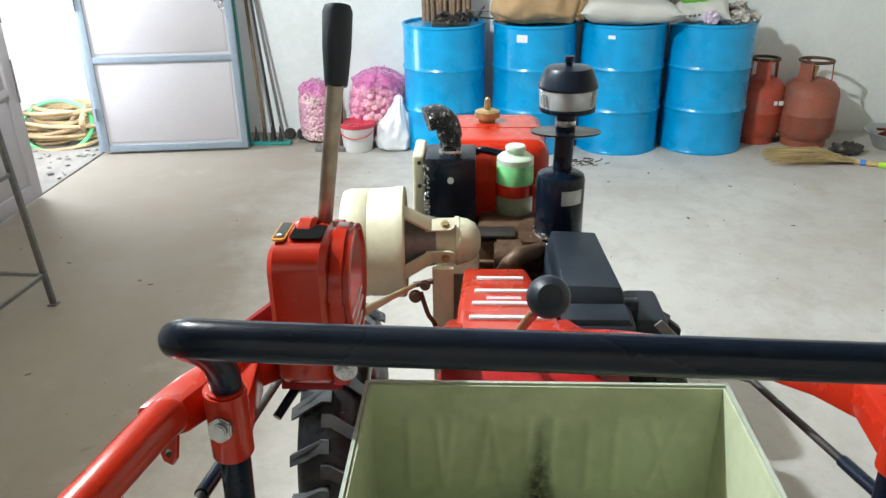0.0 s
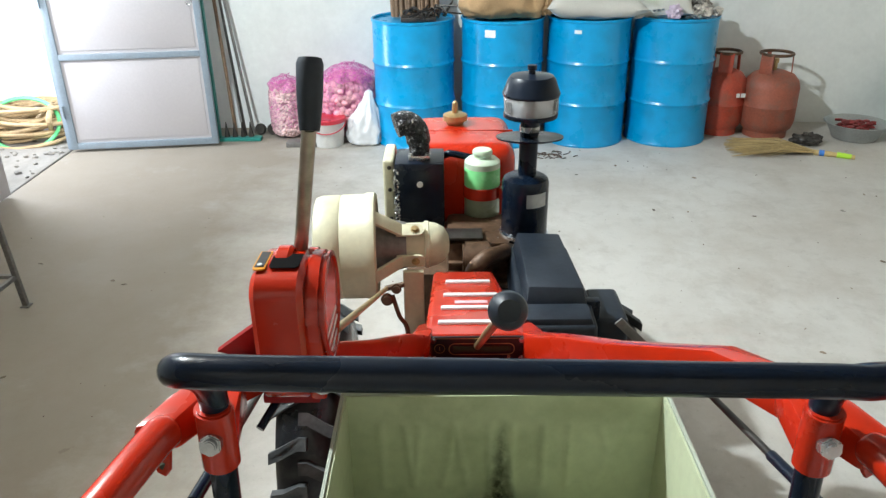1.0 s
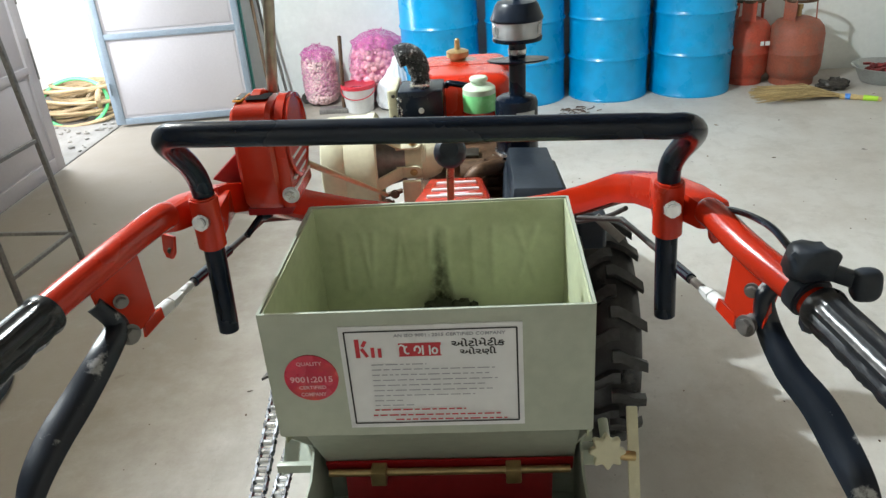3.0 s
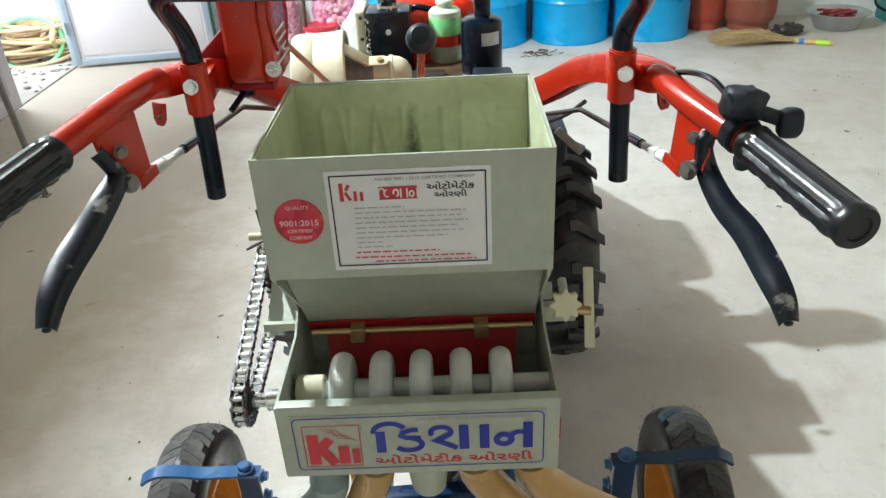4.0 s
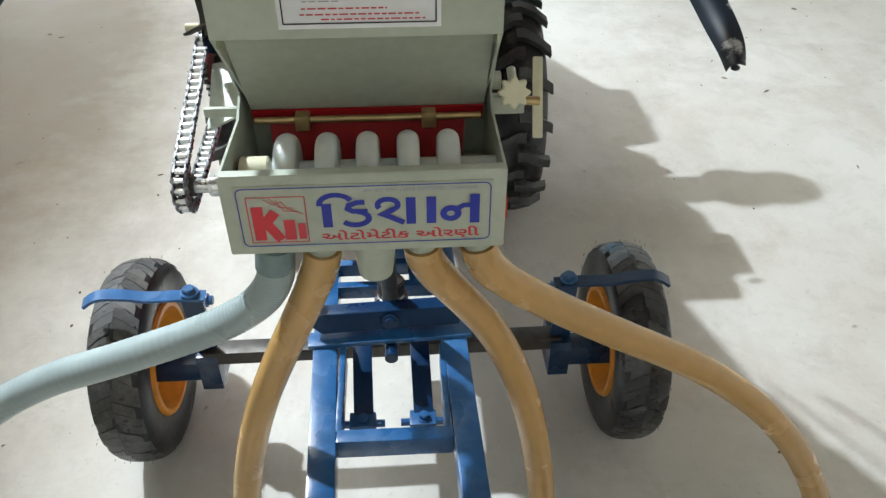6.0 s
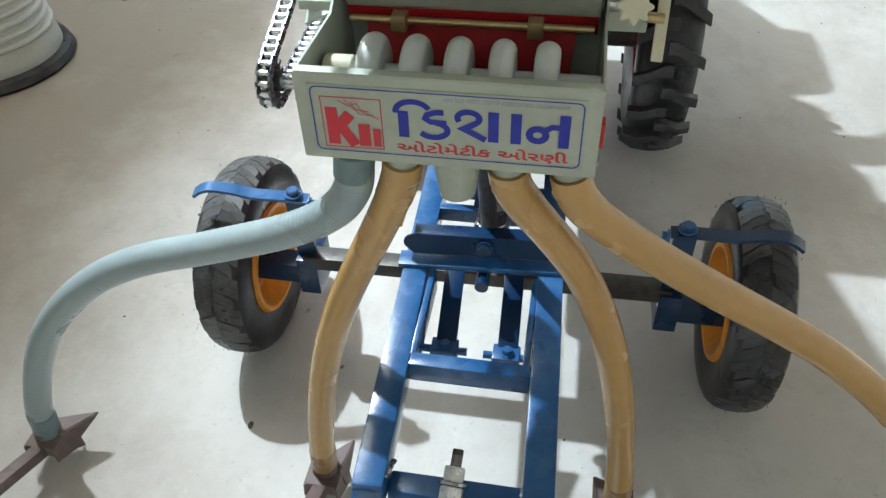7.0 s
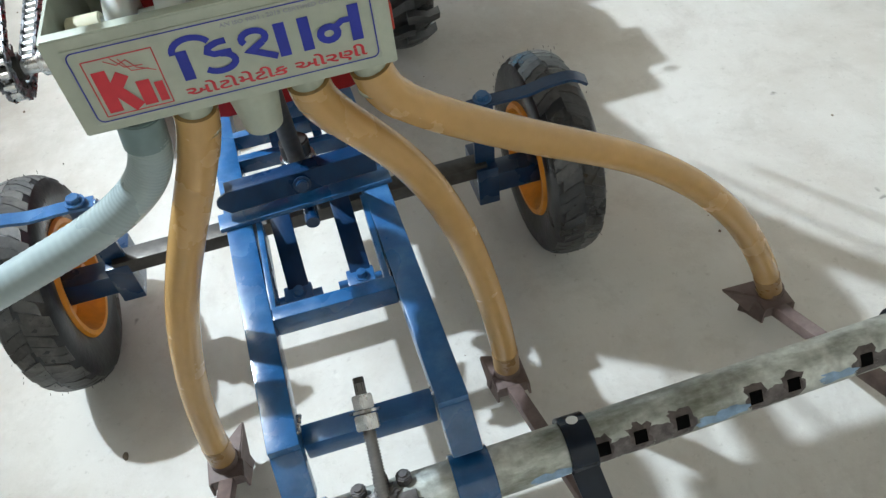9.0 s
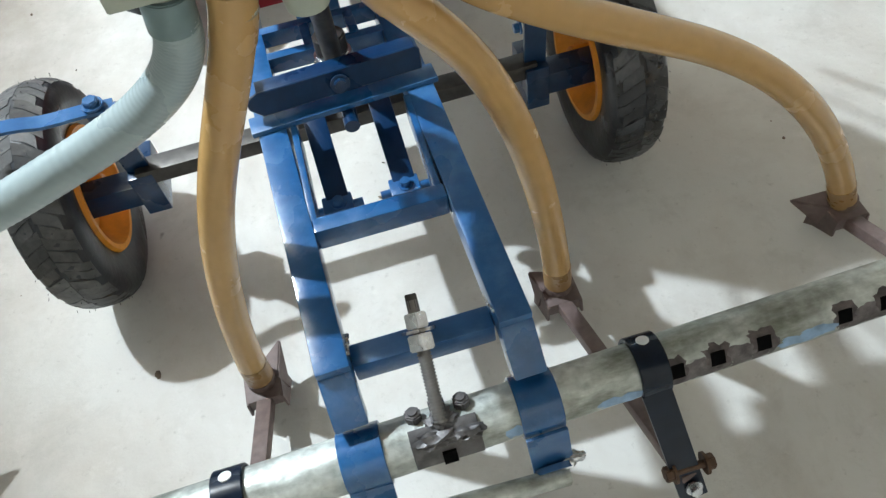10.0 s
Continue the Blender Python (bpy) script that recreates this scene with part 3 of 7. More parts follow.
def door_leaf(name, origin, yaw, w, label, rails, edging, f=0.045):
    """A steel leaf: square-tube frame, cross rails and recessed sheet panels, hinged at its origin, along +x."""
    th = thing(name, origin, label, "door", kind="structure")
    M = Matrix.Translation(origin) @ Matrix.Rotation(radians(yaw), 4, "Z")
    H, t = 2.08, 0.04
    z0 = 0.02
    part("door_frame", join(box(0, -t / 2, z0, f, t / 2, H, 0.003, M), box(w - f, -t / 2, z0, w, t / 2, H, 0.003, M), box(f, -t / 2, z0, w - f, t / 2, z0 + f, 0.003, M), box(f, -t / 2, H - f, w - f, t / 2, H, 0.003, M)),
         edging, th)
    for z in rails:
        part("cross_rail", box(f, -t / 2, z - 0.02, w - f, t / 2, z + 0.02, 0.003, M), edging, th)
    zs = [z0 + f] + [k for z in rails for k in (z - 0.02, z + 0.02)] + [H - f]
    for a, b in zip(zs[::2], zs[1::2]):
        bm = join(box(f, -0.004, a, w - f, 0.004, b, 0, M), box(f + 0.022, -0.010, a + 0.022, w - f - 0.022, 0.010, b - 0.022, 0.005, M))
        part("panel", bm, M_door, th)
    return th, M


leaf, LM = door_leaf("door_1", (-2.745, 5.352, 0), 6.7, 1.03, "open grey steel door leaf with pale recessed panels", (0.67, 1.36), M_door_frame)
for z in (0.25, 1.0, 1.75):
    part("hinge", cyl(LM @ Vector((0.0, -0.03, z)), LM @ Vector((0.0, -0.03, z + 0.09)), 0.008, seg=12), M_door_frame, leaf)
part("latch", join(box(0.905, -0.034, 1.06, 1.005, -0.020, 1.095, 0.003, LM), cyl(LM @ Vector((0.90, -0.040, 1.077)), LM @ Vector((1.03, -0.040, 1.077)), 0.006, seg=12), cyl(LM @ Vector((0.935, -0.040, 1.077)), LM @ Vector((0.935, -0.075, 1.050)), 0.005, seg=10),
                    tube([LM @ Vector((0.965 + 0.020 * math.cos(k * 0.5236), -0.042, 1.022 + 0.024 * math.sin(k * 0.5236))) for k in range(12)], 0.003, 8, True)), M_steel, leaf, "steel slide latch with a ring")
leaf2, LM2 = door_leaf("door_2", (-2.752, 4.46, 0), -90, 1.0, "closed grey steel door leaf beside the open doorway", (0.67, 1.36), M_door, 0.09)
part("bolt", join(cyl(LM2 @ Vector((0.025, 0.035, 0.60)), LM2 @ Vector((0.025, 0.035, 0.85)), 0.006, seg=10), cyl(LM2 @ Vector((0.025, 0.035, 0.72)), LM2 @ Vector((0.07, 0.06, 0.72)), 0.005, seg=10),
                   cyl(LM2 @ Vector((0.025, 0.035, 1.05)), LM2 @ Vector((0.025, 0.035, 1.22)), 0.006, seg=10)), M_iron, leaf2, "iron slide bolt")

# rubble and grit in the yard and on the floor
rng = random.Random(4)
bits = []
for i in range(130):
    s = rng.uniform(0.008, 0.035)
    bits.append(blob(s, s * 0.8, s * 0.6, (rng.uniform(-3.9, -2.98), rng.uniform(4.7, 6.4), -0.03 + s * 0.3), i, 0.5, 2.0, 1))
solo("rubble", join(*bits), M_soil, (-3.3, 5.5, -0.03), "loose stones and rubble on the yard ground", "rubble", kind="stuff")
bits = []
for i in range(110):
    s = rng.uniform(0.0012, 0.0042)
    x, y = (rng.uniform(-1.6, 2.6), rng.uniform(0.2, 5.0))
    bits.append(blob(s, s * rng.uniform(0.4, 1.6), s * 0.5, (x, y, s * 0.3), i, 0.5, 2.0, 1))
solo("floor_grit", join(*bits), M_rust, (0.5, 2.6, 0), "small dark crumbs and grit scattered on the floor", "grit", kind="stuff")
bits = []
for i in range(26):
    a = rng.uniform(0, 3.14)
    x, y = 0.69 + rng.gauss(0, 0.065), 5.15 + rng.gauss(0, 0.045)
    L = rng.uniform(0.012, 0.038)
    bits.append(tube([(x, y, 0.004), (x + L * math.cos(a), y + L * math.sin(a), 0.008), (x + 2 * L * math.cos(a + 0.5), y + 2 * L * math.sin(a + 0.5), 0.004)], 0.003, 5))
solo("dry_litter", join(*bits), M_rust, (0.69, 5.15, 0), "small heap of dark dry scraps on the floor", "litter", kind="stuff")


# ---- drums along the wall ----
def drum(at, label):
    th = thing("drum", at, label, "drum", "blue drums along the wall")
    x, y, z = at
    R = 0.286
    prof = [(0, 0.012), (R - 0.012, 0.012), (R - 0.008, 0.0), (R + 0.004, 0.0), (R + 0.006, 0.012), (R, 0.02)]
    for zc in (0.30, 0.585):
        prof += [(R, zc - 0.022), (R + 0.004, zc - 0.012), (R + 0.010, zc), (R + 0.004, zc + 0.012), (R, zc + 0.022)]
    prof += [(R, 0.855), (R - 0.001, 0.862)]
    part("body", lathe(prof, 56, Matrix.Translation(at)), M_drum, th)
    part("lid", lathe([(R - 0.0015, 0.858), (R + 0.007, 0.862), (R + 0.008, 0.876), (R + 0.002, 0.880), (R - 0.008, 0.876), (R - 0.010, 0.862), (0, 0.864)], 56, Matrix.Translation(at)), M_drum, th)
    return th


d1 = drum((-0.285, 5.60, 0), "tall blue steel drum topped with black scrap")
d2 = drum((0.345, 5.60, 0), "tall blue steel drum with a brown sack on top")
d3 = drum((0.955, 5.60, 0), "tall blue steel drum with a white woven sack on top")
drum((1.560, 5.60, 0), "tall blue steel drum piled with bags and wrappers")


def drum_label(th, at, yaw, w, h, zc):
    c = Vector(at)
    R = 0.2875
    bm = bmesh.new()
    cols = []
    for i in range(7):
        a = radians(-90 + yaw) + (i / 6 - 0.5) * w / R
        p = c + Vector((R * math.cos(a), R * math.sin(a), zc))
        cols.append((bm.verts.new(p + Vector((0, 0, -h / 2))), bm.verts.new(p + Vector((0, 0, h / 2)))))
    for a, b in zip(cols, cols[1:]):
        bm.faces.new((a[0], b[0], b[1], a[1]))
    part("paper_label", bm, M_paper, th, "torn white paper label")


drum_label(d2, (0.345, 5.60, 0), -21, 0.075, 0.05, 0.80)
drum_label(d3, (0.955, 5.60, 0), -25, 0.05, 0.025, 0.805)


def sack(name, at, size, material, label, seed, power=0.62, amp=0.12):
    sx, sy, sz = size
    bm = blob(sx, sy, sz, (at[0], at[1], at[2] + sz * 0.92), seed, amp, 2.2, 5, power)
    for v in bm.verts:
        v.co.z = max(v.co.z, at[2] + 0.003)
        k = noise.noise(v.co * 9 + Vector((seed, 0, 0)))
        k2 = noise.noise(v.co * 24 + Vector((0, seed, 0)))
        pinch = 1 + 0.10 * (abs(v.co.x - at[0]) / sx) ** 3 * (1 if abs(v.co.y - at[1]) > 0.5 * sy else -0.6)
        v.co.y = at[1] + (v.co.y - at[1]) * pinch
        v.co += Vector((k, k * 0.6, 0.5 * k)) * 0.020 + Vector((k2, k2, k2)) * 0.006
        v.co.z = max(v.co.z, at[2] + 0.003)
    return solo(name, bm, material, at, label, "sack", angle=70)


def pillow(at, size, seed, m=None, puff=0.10):
    """A filled flat sack: two bulging sheets that meet in a seam, its corners drawn out."""
    sx, sy, sz = size
    N = 22
    bm = bmesh.new()
    rows = {}
    for top in (1, -1):
        for i in range(N + 1):
            for j in range(N + 1):
                u, v = 2 * i / N - 1, 2 * j / N - 1
                rim = i in (0, N) or j in (0, N)
                if rim and top < 0:
                    rows[top, i, j] = rows[1, i, j]
                    continue
                fat = ((1 - u ** 4) * (1 - v ** 4)) ** 0.5
                ear = 1 + 0.07 * (u * v) ** 4 - 0.05 * (1 - u * u) * abs(v) - 0.05 * (1 - v * v) * abs(u)
                k = noise.noise(Vector((u * 2.2, v * 2.2, seed + top)))
                k2 = noise.noise(Vector((u * 7, v * 7, seed * 3 + top)))
                z = sz * (fat * top * (1 + 2.2 * puff * k) + 0.35 * puff * k2 + 0.10 * u * v)
                rows[top, i, j] = bm.verts.new((sx * u * ear, sy * v * ear, z))
    for top in (1, -1):
        for i in range(N):
            for j in range(N):
                f = [rows[top, i, j], rows[top, i + 1, j], rows[top, i + 1, j + 1], rows[top, i, j + 1]]
                bm.faces.new(f if top > 0 else f[::-1])
    bmesh.ops.recalc_face_normals(bm, faces=bm.faces)
    bm.transform(Matrix.Translation(at) @ (m or Matrix()))
    return bm


brown = sack("brown_sack", (0.34, 5.60, 0.88), (0.30, 0.24, 0.13), M_jute, "full brown jute sack lying on a blue drum", 3)
part("tied_neck", join(blob(0.060, 0.050, 0.045, (0.615, 5.47, 0.950), 7, 0.45, 3, 4), blob(0.040, 0.035, 0.055, (0.640, 5.45, 0.985), 9, 0.5, 3, 4), tube([(0.605 + 0.03 * math.cos(k * 0.5), 5.47 + 0.045 * math.sin(k * 0.5), 0.955 + 0.035 * math.cos(k * 0.5)) for k in range(13)], 0.006, 6)), M_jute, brown, "knotted sack neck", angle=60)
solo("white_sack", pillow((0.955, 5.58, 0.955), (0.325, 0.27, 0.085), 8), M_woven, (0.955, 5.58, 0.88), "plump white woven sack lying on a blue drum", "sack", angle=70)
sack("upper_sack", (0.98, 5.62, 1.045), (0.25, 0.22, 0.12), M_woven, "second white woven sack stacked on the first", 12)
bag = thing("rag_bag", (1.45, 5.56, 0.88), "half-full white printed bag with a green band lying on a drum", "bag")
BT = Matrix.Rotation(radians(-12), 4, "Z") @ Matrix.Rotation(radians(34), 4, "X") @ Matrix.Rotation(radians(-10), 4, "Y")
part("film", pillow((1.45, 5.56, 0.975), (0.185, 0.150, 0.060), 15, BT, 0.22), M_woven, bag)
part("green_band", pillow((1.435, 5.535, 1.052), (0.120, 0.055, 0.046), 15, BT, 0.22), M_limefilm, bag, "bright green printed band")
part("print_bars", join(*[bar((1.345 + 0.030 * k, 5.432 + 0.002 * k, 0.925 + 0.003 * k), (1.363 + 0.030 * k, 5.431 + 0.002 * k, 0.926 + 0.003 * k), 0.002, 0.020, 0, (0, -0.7, 0.7)) for k in range(3)]), M_basin, bag, "faint grey print bars", kind="stuff")
wr = blob(0.050, 0.024, 0.046, (1.475, 5.372, 0.922), 23, 0.5, 2.6, 4)
for v in wr.verts:
    v.co.z = max(v.co.z, 0.882)
solo("lilac_wrapper", wr, M_lilac, (1.475, 5.372, 0.882), "crumpled pale lilac wrapper on the drum lid", "wrapper", angle=25)


def scraps(name, at, n, r, h, material, label, seed, size):
    q = random.Random(seed)
    out = []
    for i in range(n):
        a, k = q.uniform(0, 6.28), math.sqrt(q.random())
        s = q.uniform(*size)
        p = (at[0] + r[0] * k * math.cos(a), at[1] + r[1] * k * math.sin(a), at[2] + s * 0.5 + h * (1 - k) * q.random())
        out.append(blob(s, s * q.uniform(0.3, 1), s * q.uniform(0.3, 0.8), p, i, 0.9, 2.5, 2))
    return solo(name, join(*out), material, at, label, "scrap heap", kind="stuff", angle=25)


scraps("wrapper_heap", (1.68, 5.55, 0.878), 60, (0.14, 0.17), 0.12, M_foil, "crumpled silvery wrappers heaped on a drum", 2, (0.02, 0.05))
q = random.Random(9)
wires = []
for i in range(26):
    a = q.uniform(0, 6.28)
    c = Vector((-0.19 + q.gauss(0, 0.05), 5.50 + q.gauss(0, 0.07), 0.885))
    wires.append(tube(curve([c, c + Vector((q.gauss(0, 0.05), q.gauss(0, 0.05), q.uniform(0.02, 0.09))), c + Vector((q.gauss(0, 0.09), q.gauss(0, 0.08), q.uniform(0.0, 0.08)))], 4), 0.006, 6))
solo("scrap_wire", join(*wires, box(-0.36, 5.40, 0.872, -0.12, 5.55, 0.90, 0.006)), M_dark_steel, (-0.2, 5.5, 0.872), "tangle of black scrap wire lying on a drum", "scrap heap", kind="stuff")
solo("wicker_bundle", join(*[cyl((-0.42 + 0.03 * (i % 11) + q.uniform(-.01, .01), 5.62 + 0.04 * (i // 11), 0.876), (-0.44 + 0.032 * (i % 11), 5.66 + 0.04 * (i // 11), 1.30), 0.016, seg=8) for i in range(33)]), M_wood,
     (-0.27, 5.66, 0.876), "brown bundle of sticks standing on a drum", "bundle", kind="stuff")


# ---- sacks, bucket and bag on the floor ----
def net_sack(name, at, size, material, label, n, s, seed, lean=0.0, square=3.0):
    th = thing(name, at, label, "sack", "net sacks by the wall")
    q = random.Random(seed)
    sx, sy, sz = size
    out = []
    for i in range(n):
        u, v = q.uniform(0, 6.283), q.uniform(-0.95, 0.98)
        k = (1 - abs(v) ** square) ** 0.5
        p = Vector((sx * k * math.cos(u) * (1 + 0.05 * math.sin(3 * u)), sy * k * math.sin(u), sz * (1 + v)))
        p.x += lean * p.z
        r = s * q.uniform(0.75, 1.2)
        out.append(blob(r, r, r * q.uniform(0.8, 1.05), Vector(at) + p * 0.94 + Vector((0, 0, r * 0.6)), i, 0.25, 1.6, 2 if s > 0.025 else 1))
    core = blob(sx * 0.8, sy * 0.8, sz * 0.92, (at[0] + lean * sz, at[1], at[2] + sz), seed, 0.05, 2, 3, 0.7)
    for v in core.verts:
        v.co.z = max(v.co.z, at[2])
    part("bulb_filling", join(core, *out), material, th, kind="stuff", angle=180)
    bm = blob(sx * 1.03, sy * 1.03, sz * 1.02, (at[0] + lean * sz, at[1], at[2] + sz * 1.03), seed, 0.07, 2, 4, 0.68)
    for v in bm.verts:
        v.co.z = max(v.co.z, at[2] + 0.002)
    part("net", bm, M_net, th, "pink plastic net")
    top = (at[0] + lean * 2.1 * sz, at[1], at[2] + 2.0 * sz)
    mouth = lathe([(sx * 0.96, -0.060), (sx * 0.90, -0.015), (sx * 0.70, 0.020), (sx * 0.40, 0.040), (sx * 0.22, 0.052), (sx * 0.26, 0.066)], 48)
    for v in mouth.verts:
        a = math.atan2(v.co.y, v.co.x)
        f = 1 + (0.10 + 1.2 * max(0.0, v.co.z)) * math.sin(a * 9 + seed) * 0.5 + 0.25 * noise.noise(v.co * 14 + Vector((seed, 0, 0)))
        v.co = Vector((v.co.x * f + top[0], v.co.y * f * sy / sx + top[1], v.co.z * sz / 0.245 + top[2] + 0.02 * noise.noise(v.co * 20)))
    part("gathered_top", mouth, M_net_dense, th, "gathered pink net mouth")
    return th


net_sack("garlic_sack", (-1.245, 5.70, 0.0), (0.128, 0.12, 0.208), M_garlic, "upright pink net sack full of garlic bulbs", 1400, 0.0155, 5, 0.0, 9.0)
net_sack("onion_sack", (-0.80, 5.70, 0.0), (0.205, 0.16, 0.245), M_onion, "bulging pink net sack full of onions", 680, 0.026, 6, 0.06)

bk = thing("bucket", (-0.915, 5.47, 0), "small white plastic bucket with a red lid", "bucket")
MB = Matrix.Translation((-0.915, 5.47, 0))
part("body", lathe([(0, 0.0), (0.100, 0.0), (0.104, 0.006), (0.122, 0.178), (0.126, 0.182), (0.126, 0.192)], 36, MB), M_bucket, bk)
part("lid", lathe([(0.130, 0.178), (0.132, 0.202), (0.124, 0.206), (0.112, 0.198), (0, 0.196)], 36, MB), M_lid, bk, "red plastic lid")
part("bail", tube([(-0.915 + 0.130 * math.cos(a), 5.47 - 0.128 * abs(math.sin(a)) - 0.004, 0.172 - 0.06 * abs(math.sin(a))) for a in [math.pi * i / 16 for i in range(17)]], 0.004, 8), M_lid, bk, "thin red bail")

bm = lathe([(0, 0.002), (0.105, 0.002), (0.132, 0.020), (0.138, 0.070), (0.128, 0.130), (0.108, 0.190), (0.080, 0.250), (0.050, 0.305), (0.032, 0.345), (0.026, 0.375), (0.012, 0.392), (0, 0.394)], 72)
bmesh.ops.subdivide_edges(bm, edges=[e for e in bm.edges if abs(e.verts[0].co.z - e.verts[1].co.z) > 0.02], cuts=3)
for v in bm.verts:
    a, h = math.atan2(v.co.y, v.co.x), v.co.z
    f = 1 + min(1.0, h / 0.12) * (0.075 * math.sin(a * 6 + 9 * h) + 0.05 * math.sin(a * 11 - 14 * h)) + 0.16 * noise.noise(v.co * 13) + 0.07 * noise.noise(v.co * 34)
    v.co = Vector((-0.645 + v.co.x * f + 0.10 * h * h / 0.39, 5.50 + 0.8 * v.co.y * f, max(0.002, h + (0.012 * noise.noise(v.co * 20) if h > 0.02 else 0))))
solo("carrier_bag", bm, M_plasticbag, (-0.64, 5.50, 0), "tied white plastic carrier bag standing on the floor", "bag", angle=60)

hoe = thing("long_hammer", (-1.06, 5.44, 0), "dark iron bar standing on a flat grey foot", "tool")
part("foot", box(-1.22, 5.40, 0.0, -1.0, 5.50, 0.035, 0.004), M_iron, hoe)
part("shaft", bar((-1.035, 5.45, 0.03), (-1.01, 5.47, 0.56), 0.022, 0.022), M_rust, hoe)

# tools leaning in the corner behind the door
for i, (x0, x1, y0, z1, r, mm, lab) in enumerate([(-1.66, -1.78, 5.72, 1.9, 0.013, M_wood, "long wooden tool shaft leaning in the corner"), (-1.58, -1.76, 5.70, 1.75, 0.010, M_dark_steel, "dark iron rod leaning on the wall"),
                                                   (-1.53, -1.74, 5.76, 1.6, 0.011, M_iron, "grey iron pipe leaning on the wall")]):
    solo("leaning_pole", cyl((x0, y0, 0), (x1, 5.895, z1), r, seg=12), mm, (x0, y0, 0), lab, "pole", "poles leaning in the corner")
rk = thing("seed_rake", (-1.66, 5.60, 0), "teal steel rake frame standing behind the door", "rake")
part("frame", join(box(-1.76, 5.56, 0.0, -1.44, 5.64, 0.022, 0.003), box(-1.765, 5.58, 0.02, -1.74, 5.62, 1.3, 0.003)), M_teal, rk)
for k in range(4):
    part("tooth", lathe([(0.022, 0), (0.012, 0.05), (0.003, 0.11)], 10, Matrix.Translation((-1.70 + 0.06 * k, 5.62, 0.022))), M_dark_steel, rk)
for k in range(2):
    solo("iron_roller", lathe([(0, -0.025), (0.034, -0.025), (0.042, -0.014), (0.042, 0.014), (0.034, 0.025), (0, 0.025)], 24, Matrix.Translation((-1.475 + 0.095 * k, 5.74, 0.042)) @ Matrix.Rotation(radians(80), 4, "X")), M_dark_steel,
         (-1.475 + 0.095 * k, 5.74, 0), "small dark iron roller standing by the wall", "roller", "iron rollers")


# ---- gas cylinders, broom, basin ----
def gas(at, R, material, label, yaw):
    th = thing("gas_cylinder", at, label, "gas cylinder", "gas cylinders by the wall")
    T = Matrix.Translation(at)
    part("body", lathe([(0, 0.03), (R * 0.7, 0.03), (R * 0.93, 0.07), (R, 0.12), (R, 0.225), (R + 0.003, 0.232), (R, 0.24), (R, 0.36), (R * 0.93, 0.41), (R * 0.75, 0.45), (R * 0.4, 0.475), (0, 0.48)], 44, T), material, th)
    part("foot_ring", lathe([(R * 0.76, 0.0), (R * 0.80, 0.0), (R * 0.80, 0.07), (R * 0.76, 0.07), (R * 0.76, 0.0)], 36, T), material, th)
    ring = [Vector(at) + Vector((R * 0.57 * math.cos(2 * math.pi * i / 28), R * 0.57 * math.sin(2 * math.pi * i / 28), 0.595)) for i in range(28)]
    part("guard_ring", tube(ring, 0.011, 10, True), M_rust, th)
    for k in range(3):
        a = radians(yaw + 120 * k)
        d = Vector((math.cos(a), math.sin(a), 0))
        if k == 0:
            m = Matrix.Translation(Vector(at) + d * R * 0.55) @ Matrix.Rotation(a, 4, "Z")
            part("stay", box(-0.006, -0.05, 0.42, 0.006, 0.05, 0.60, 0.003, m), material, th)
        else:
            part("stay", bar(Vector(at) + d * R * 0.62 + Vector((0, 0, 0.42)), Vector(at) + d * R * 0.57 + Vector((0, 0, 0.595)), 0.03, 0.008, 0.002, d), material, th)
    part("valve", join(cyl(Vector(at) + Vector((0, 0, 0.47)), Vector(at) + Vector((0, 0, 0.53)), 0.018, 0.015), cyl(Vector(at) + Vector((0, 0, 0.53)), Vector(at) + Vector((0, 0, 0.56)), 0.022)), M_brass, th)
    return th


g1 = gas((1.99, 5.70, 0), 0.165, M_gas, "worn red gas cylinder with white lettering shapes", 250)
gas((2.315, 5.62, 0), 0.192, M_gas2, "faded brownish-red gas cylinder with an open guard ring", 215)
part("painted_mark", strokes([[(0.0, 0.62), (0.42, 0.62)], [(0.55, 0.62), (1.1, 0.62)]], 2.035, 0.27, 0.06, 0.07, 5.533, 0.030), M_bucket, g1, "white painted bars")

q = random.Random(3)
bl = []
for i in range(420):
    a = q.gauss(0, 0.20)
    L = q.uniform(0.40, 0.62)
    h = abs(q.gauss(0, 0.014)) + 0.004
    root = Vector((2.50, 5.115, 0.018))
    d = Vector((-math.cos(a), math.sin(a) * 1.0 + 0.32, 0)).normalized()
    mid = root + d * L * 0.5 + Vector((0, 0, 0.012 + h))
    bl.append(tube([root + Vector((0, q.uniform(-.012, .012), q.uniform(-.006, .008))), mid, root + d * L + Vector((0, 0, 0.003 + h * 0.4 - 0.018 + 0.01))], [0.0028, 0.0026, 0.0012], 4))
br = thing("broom", (2.4, 5.15, 0), "flat straw broom lying on the floor with bright tape", "broom")
part("bristles", join(*bl), M_straw, br)
part("handle", tube(curve([(2.47, 5.12, 0.018), (2.58, 5.07, 0.017), (2.70, 5.01, 0.014)], 5), [0.019] * 5 + [0.016] * 5 + [0.014], 10), M_straw, br)
part("tape", cyl((2.50, 5.108, 0.019), (2.53, 5.093, 0.019), 0.0205, seg=14), M_tapeblue, br, "blue tape band")
part("tape", cyl((2.60, 5.06, 0.018), (2.68, 5.02, 0.016), 0.0195, 0.0165, seg=14), M_lime, br, "bright lime tape band")

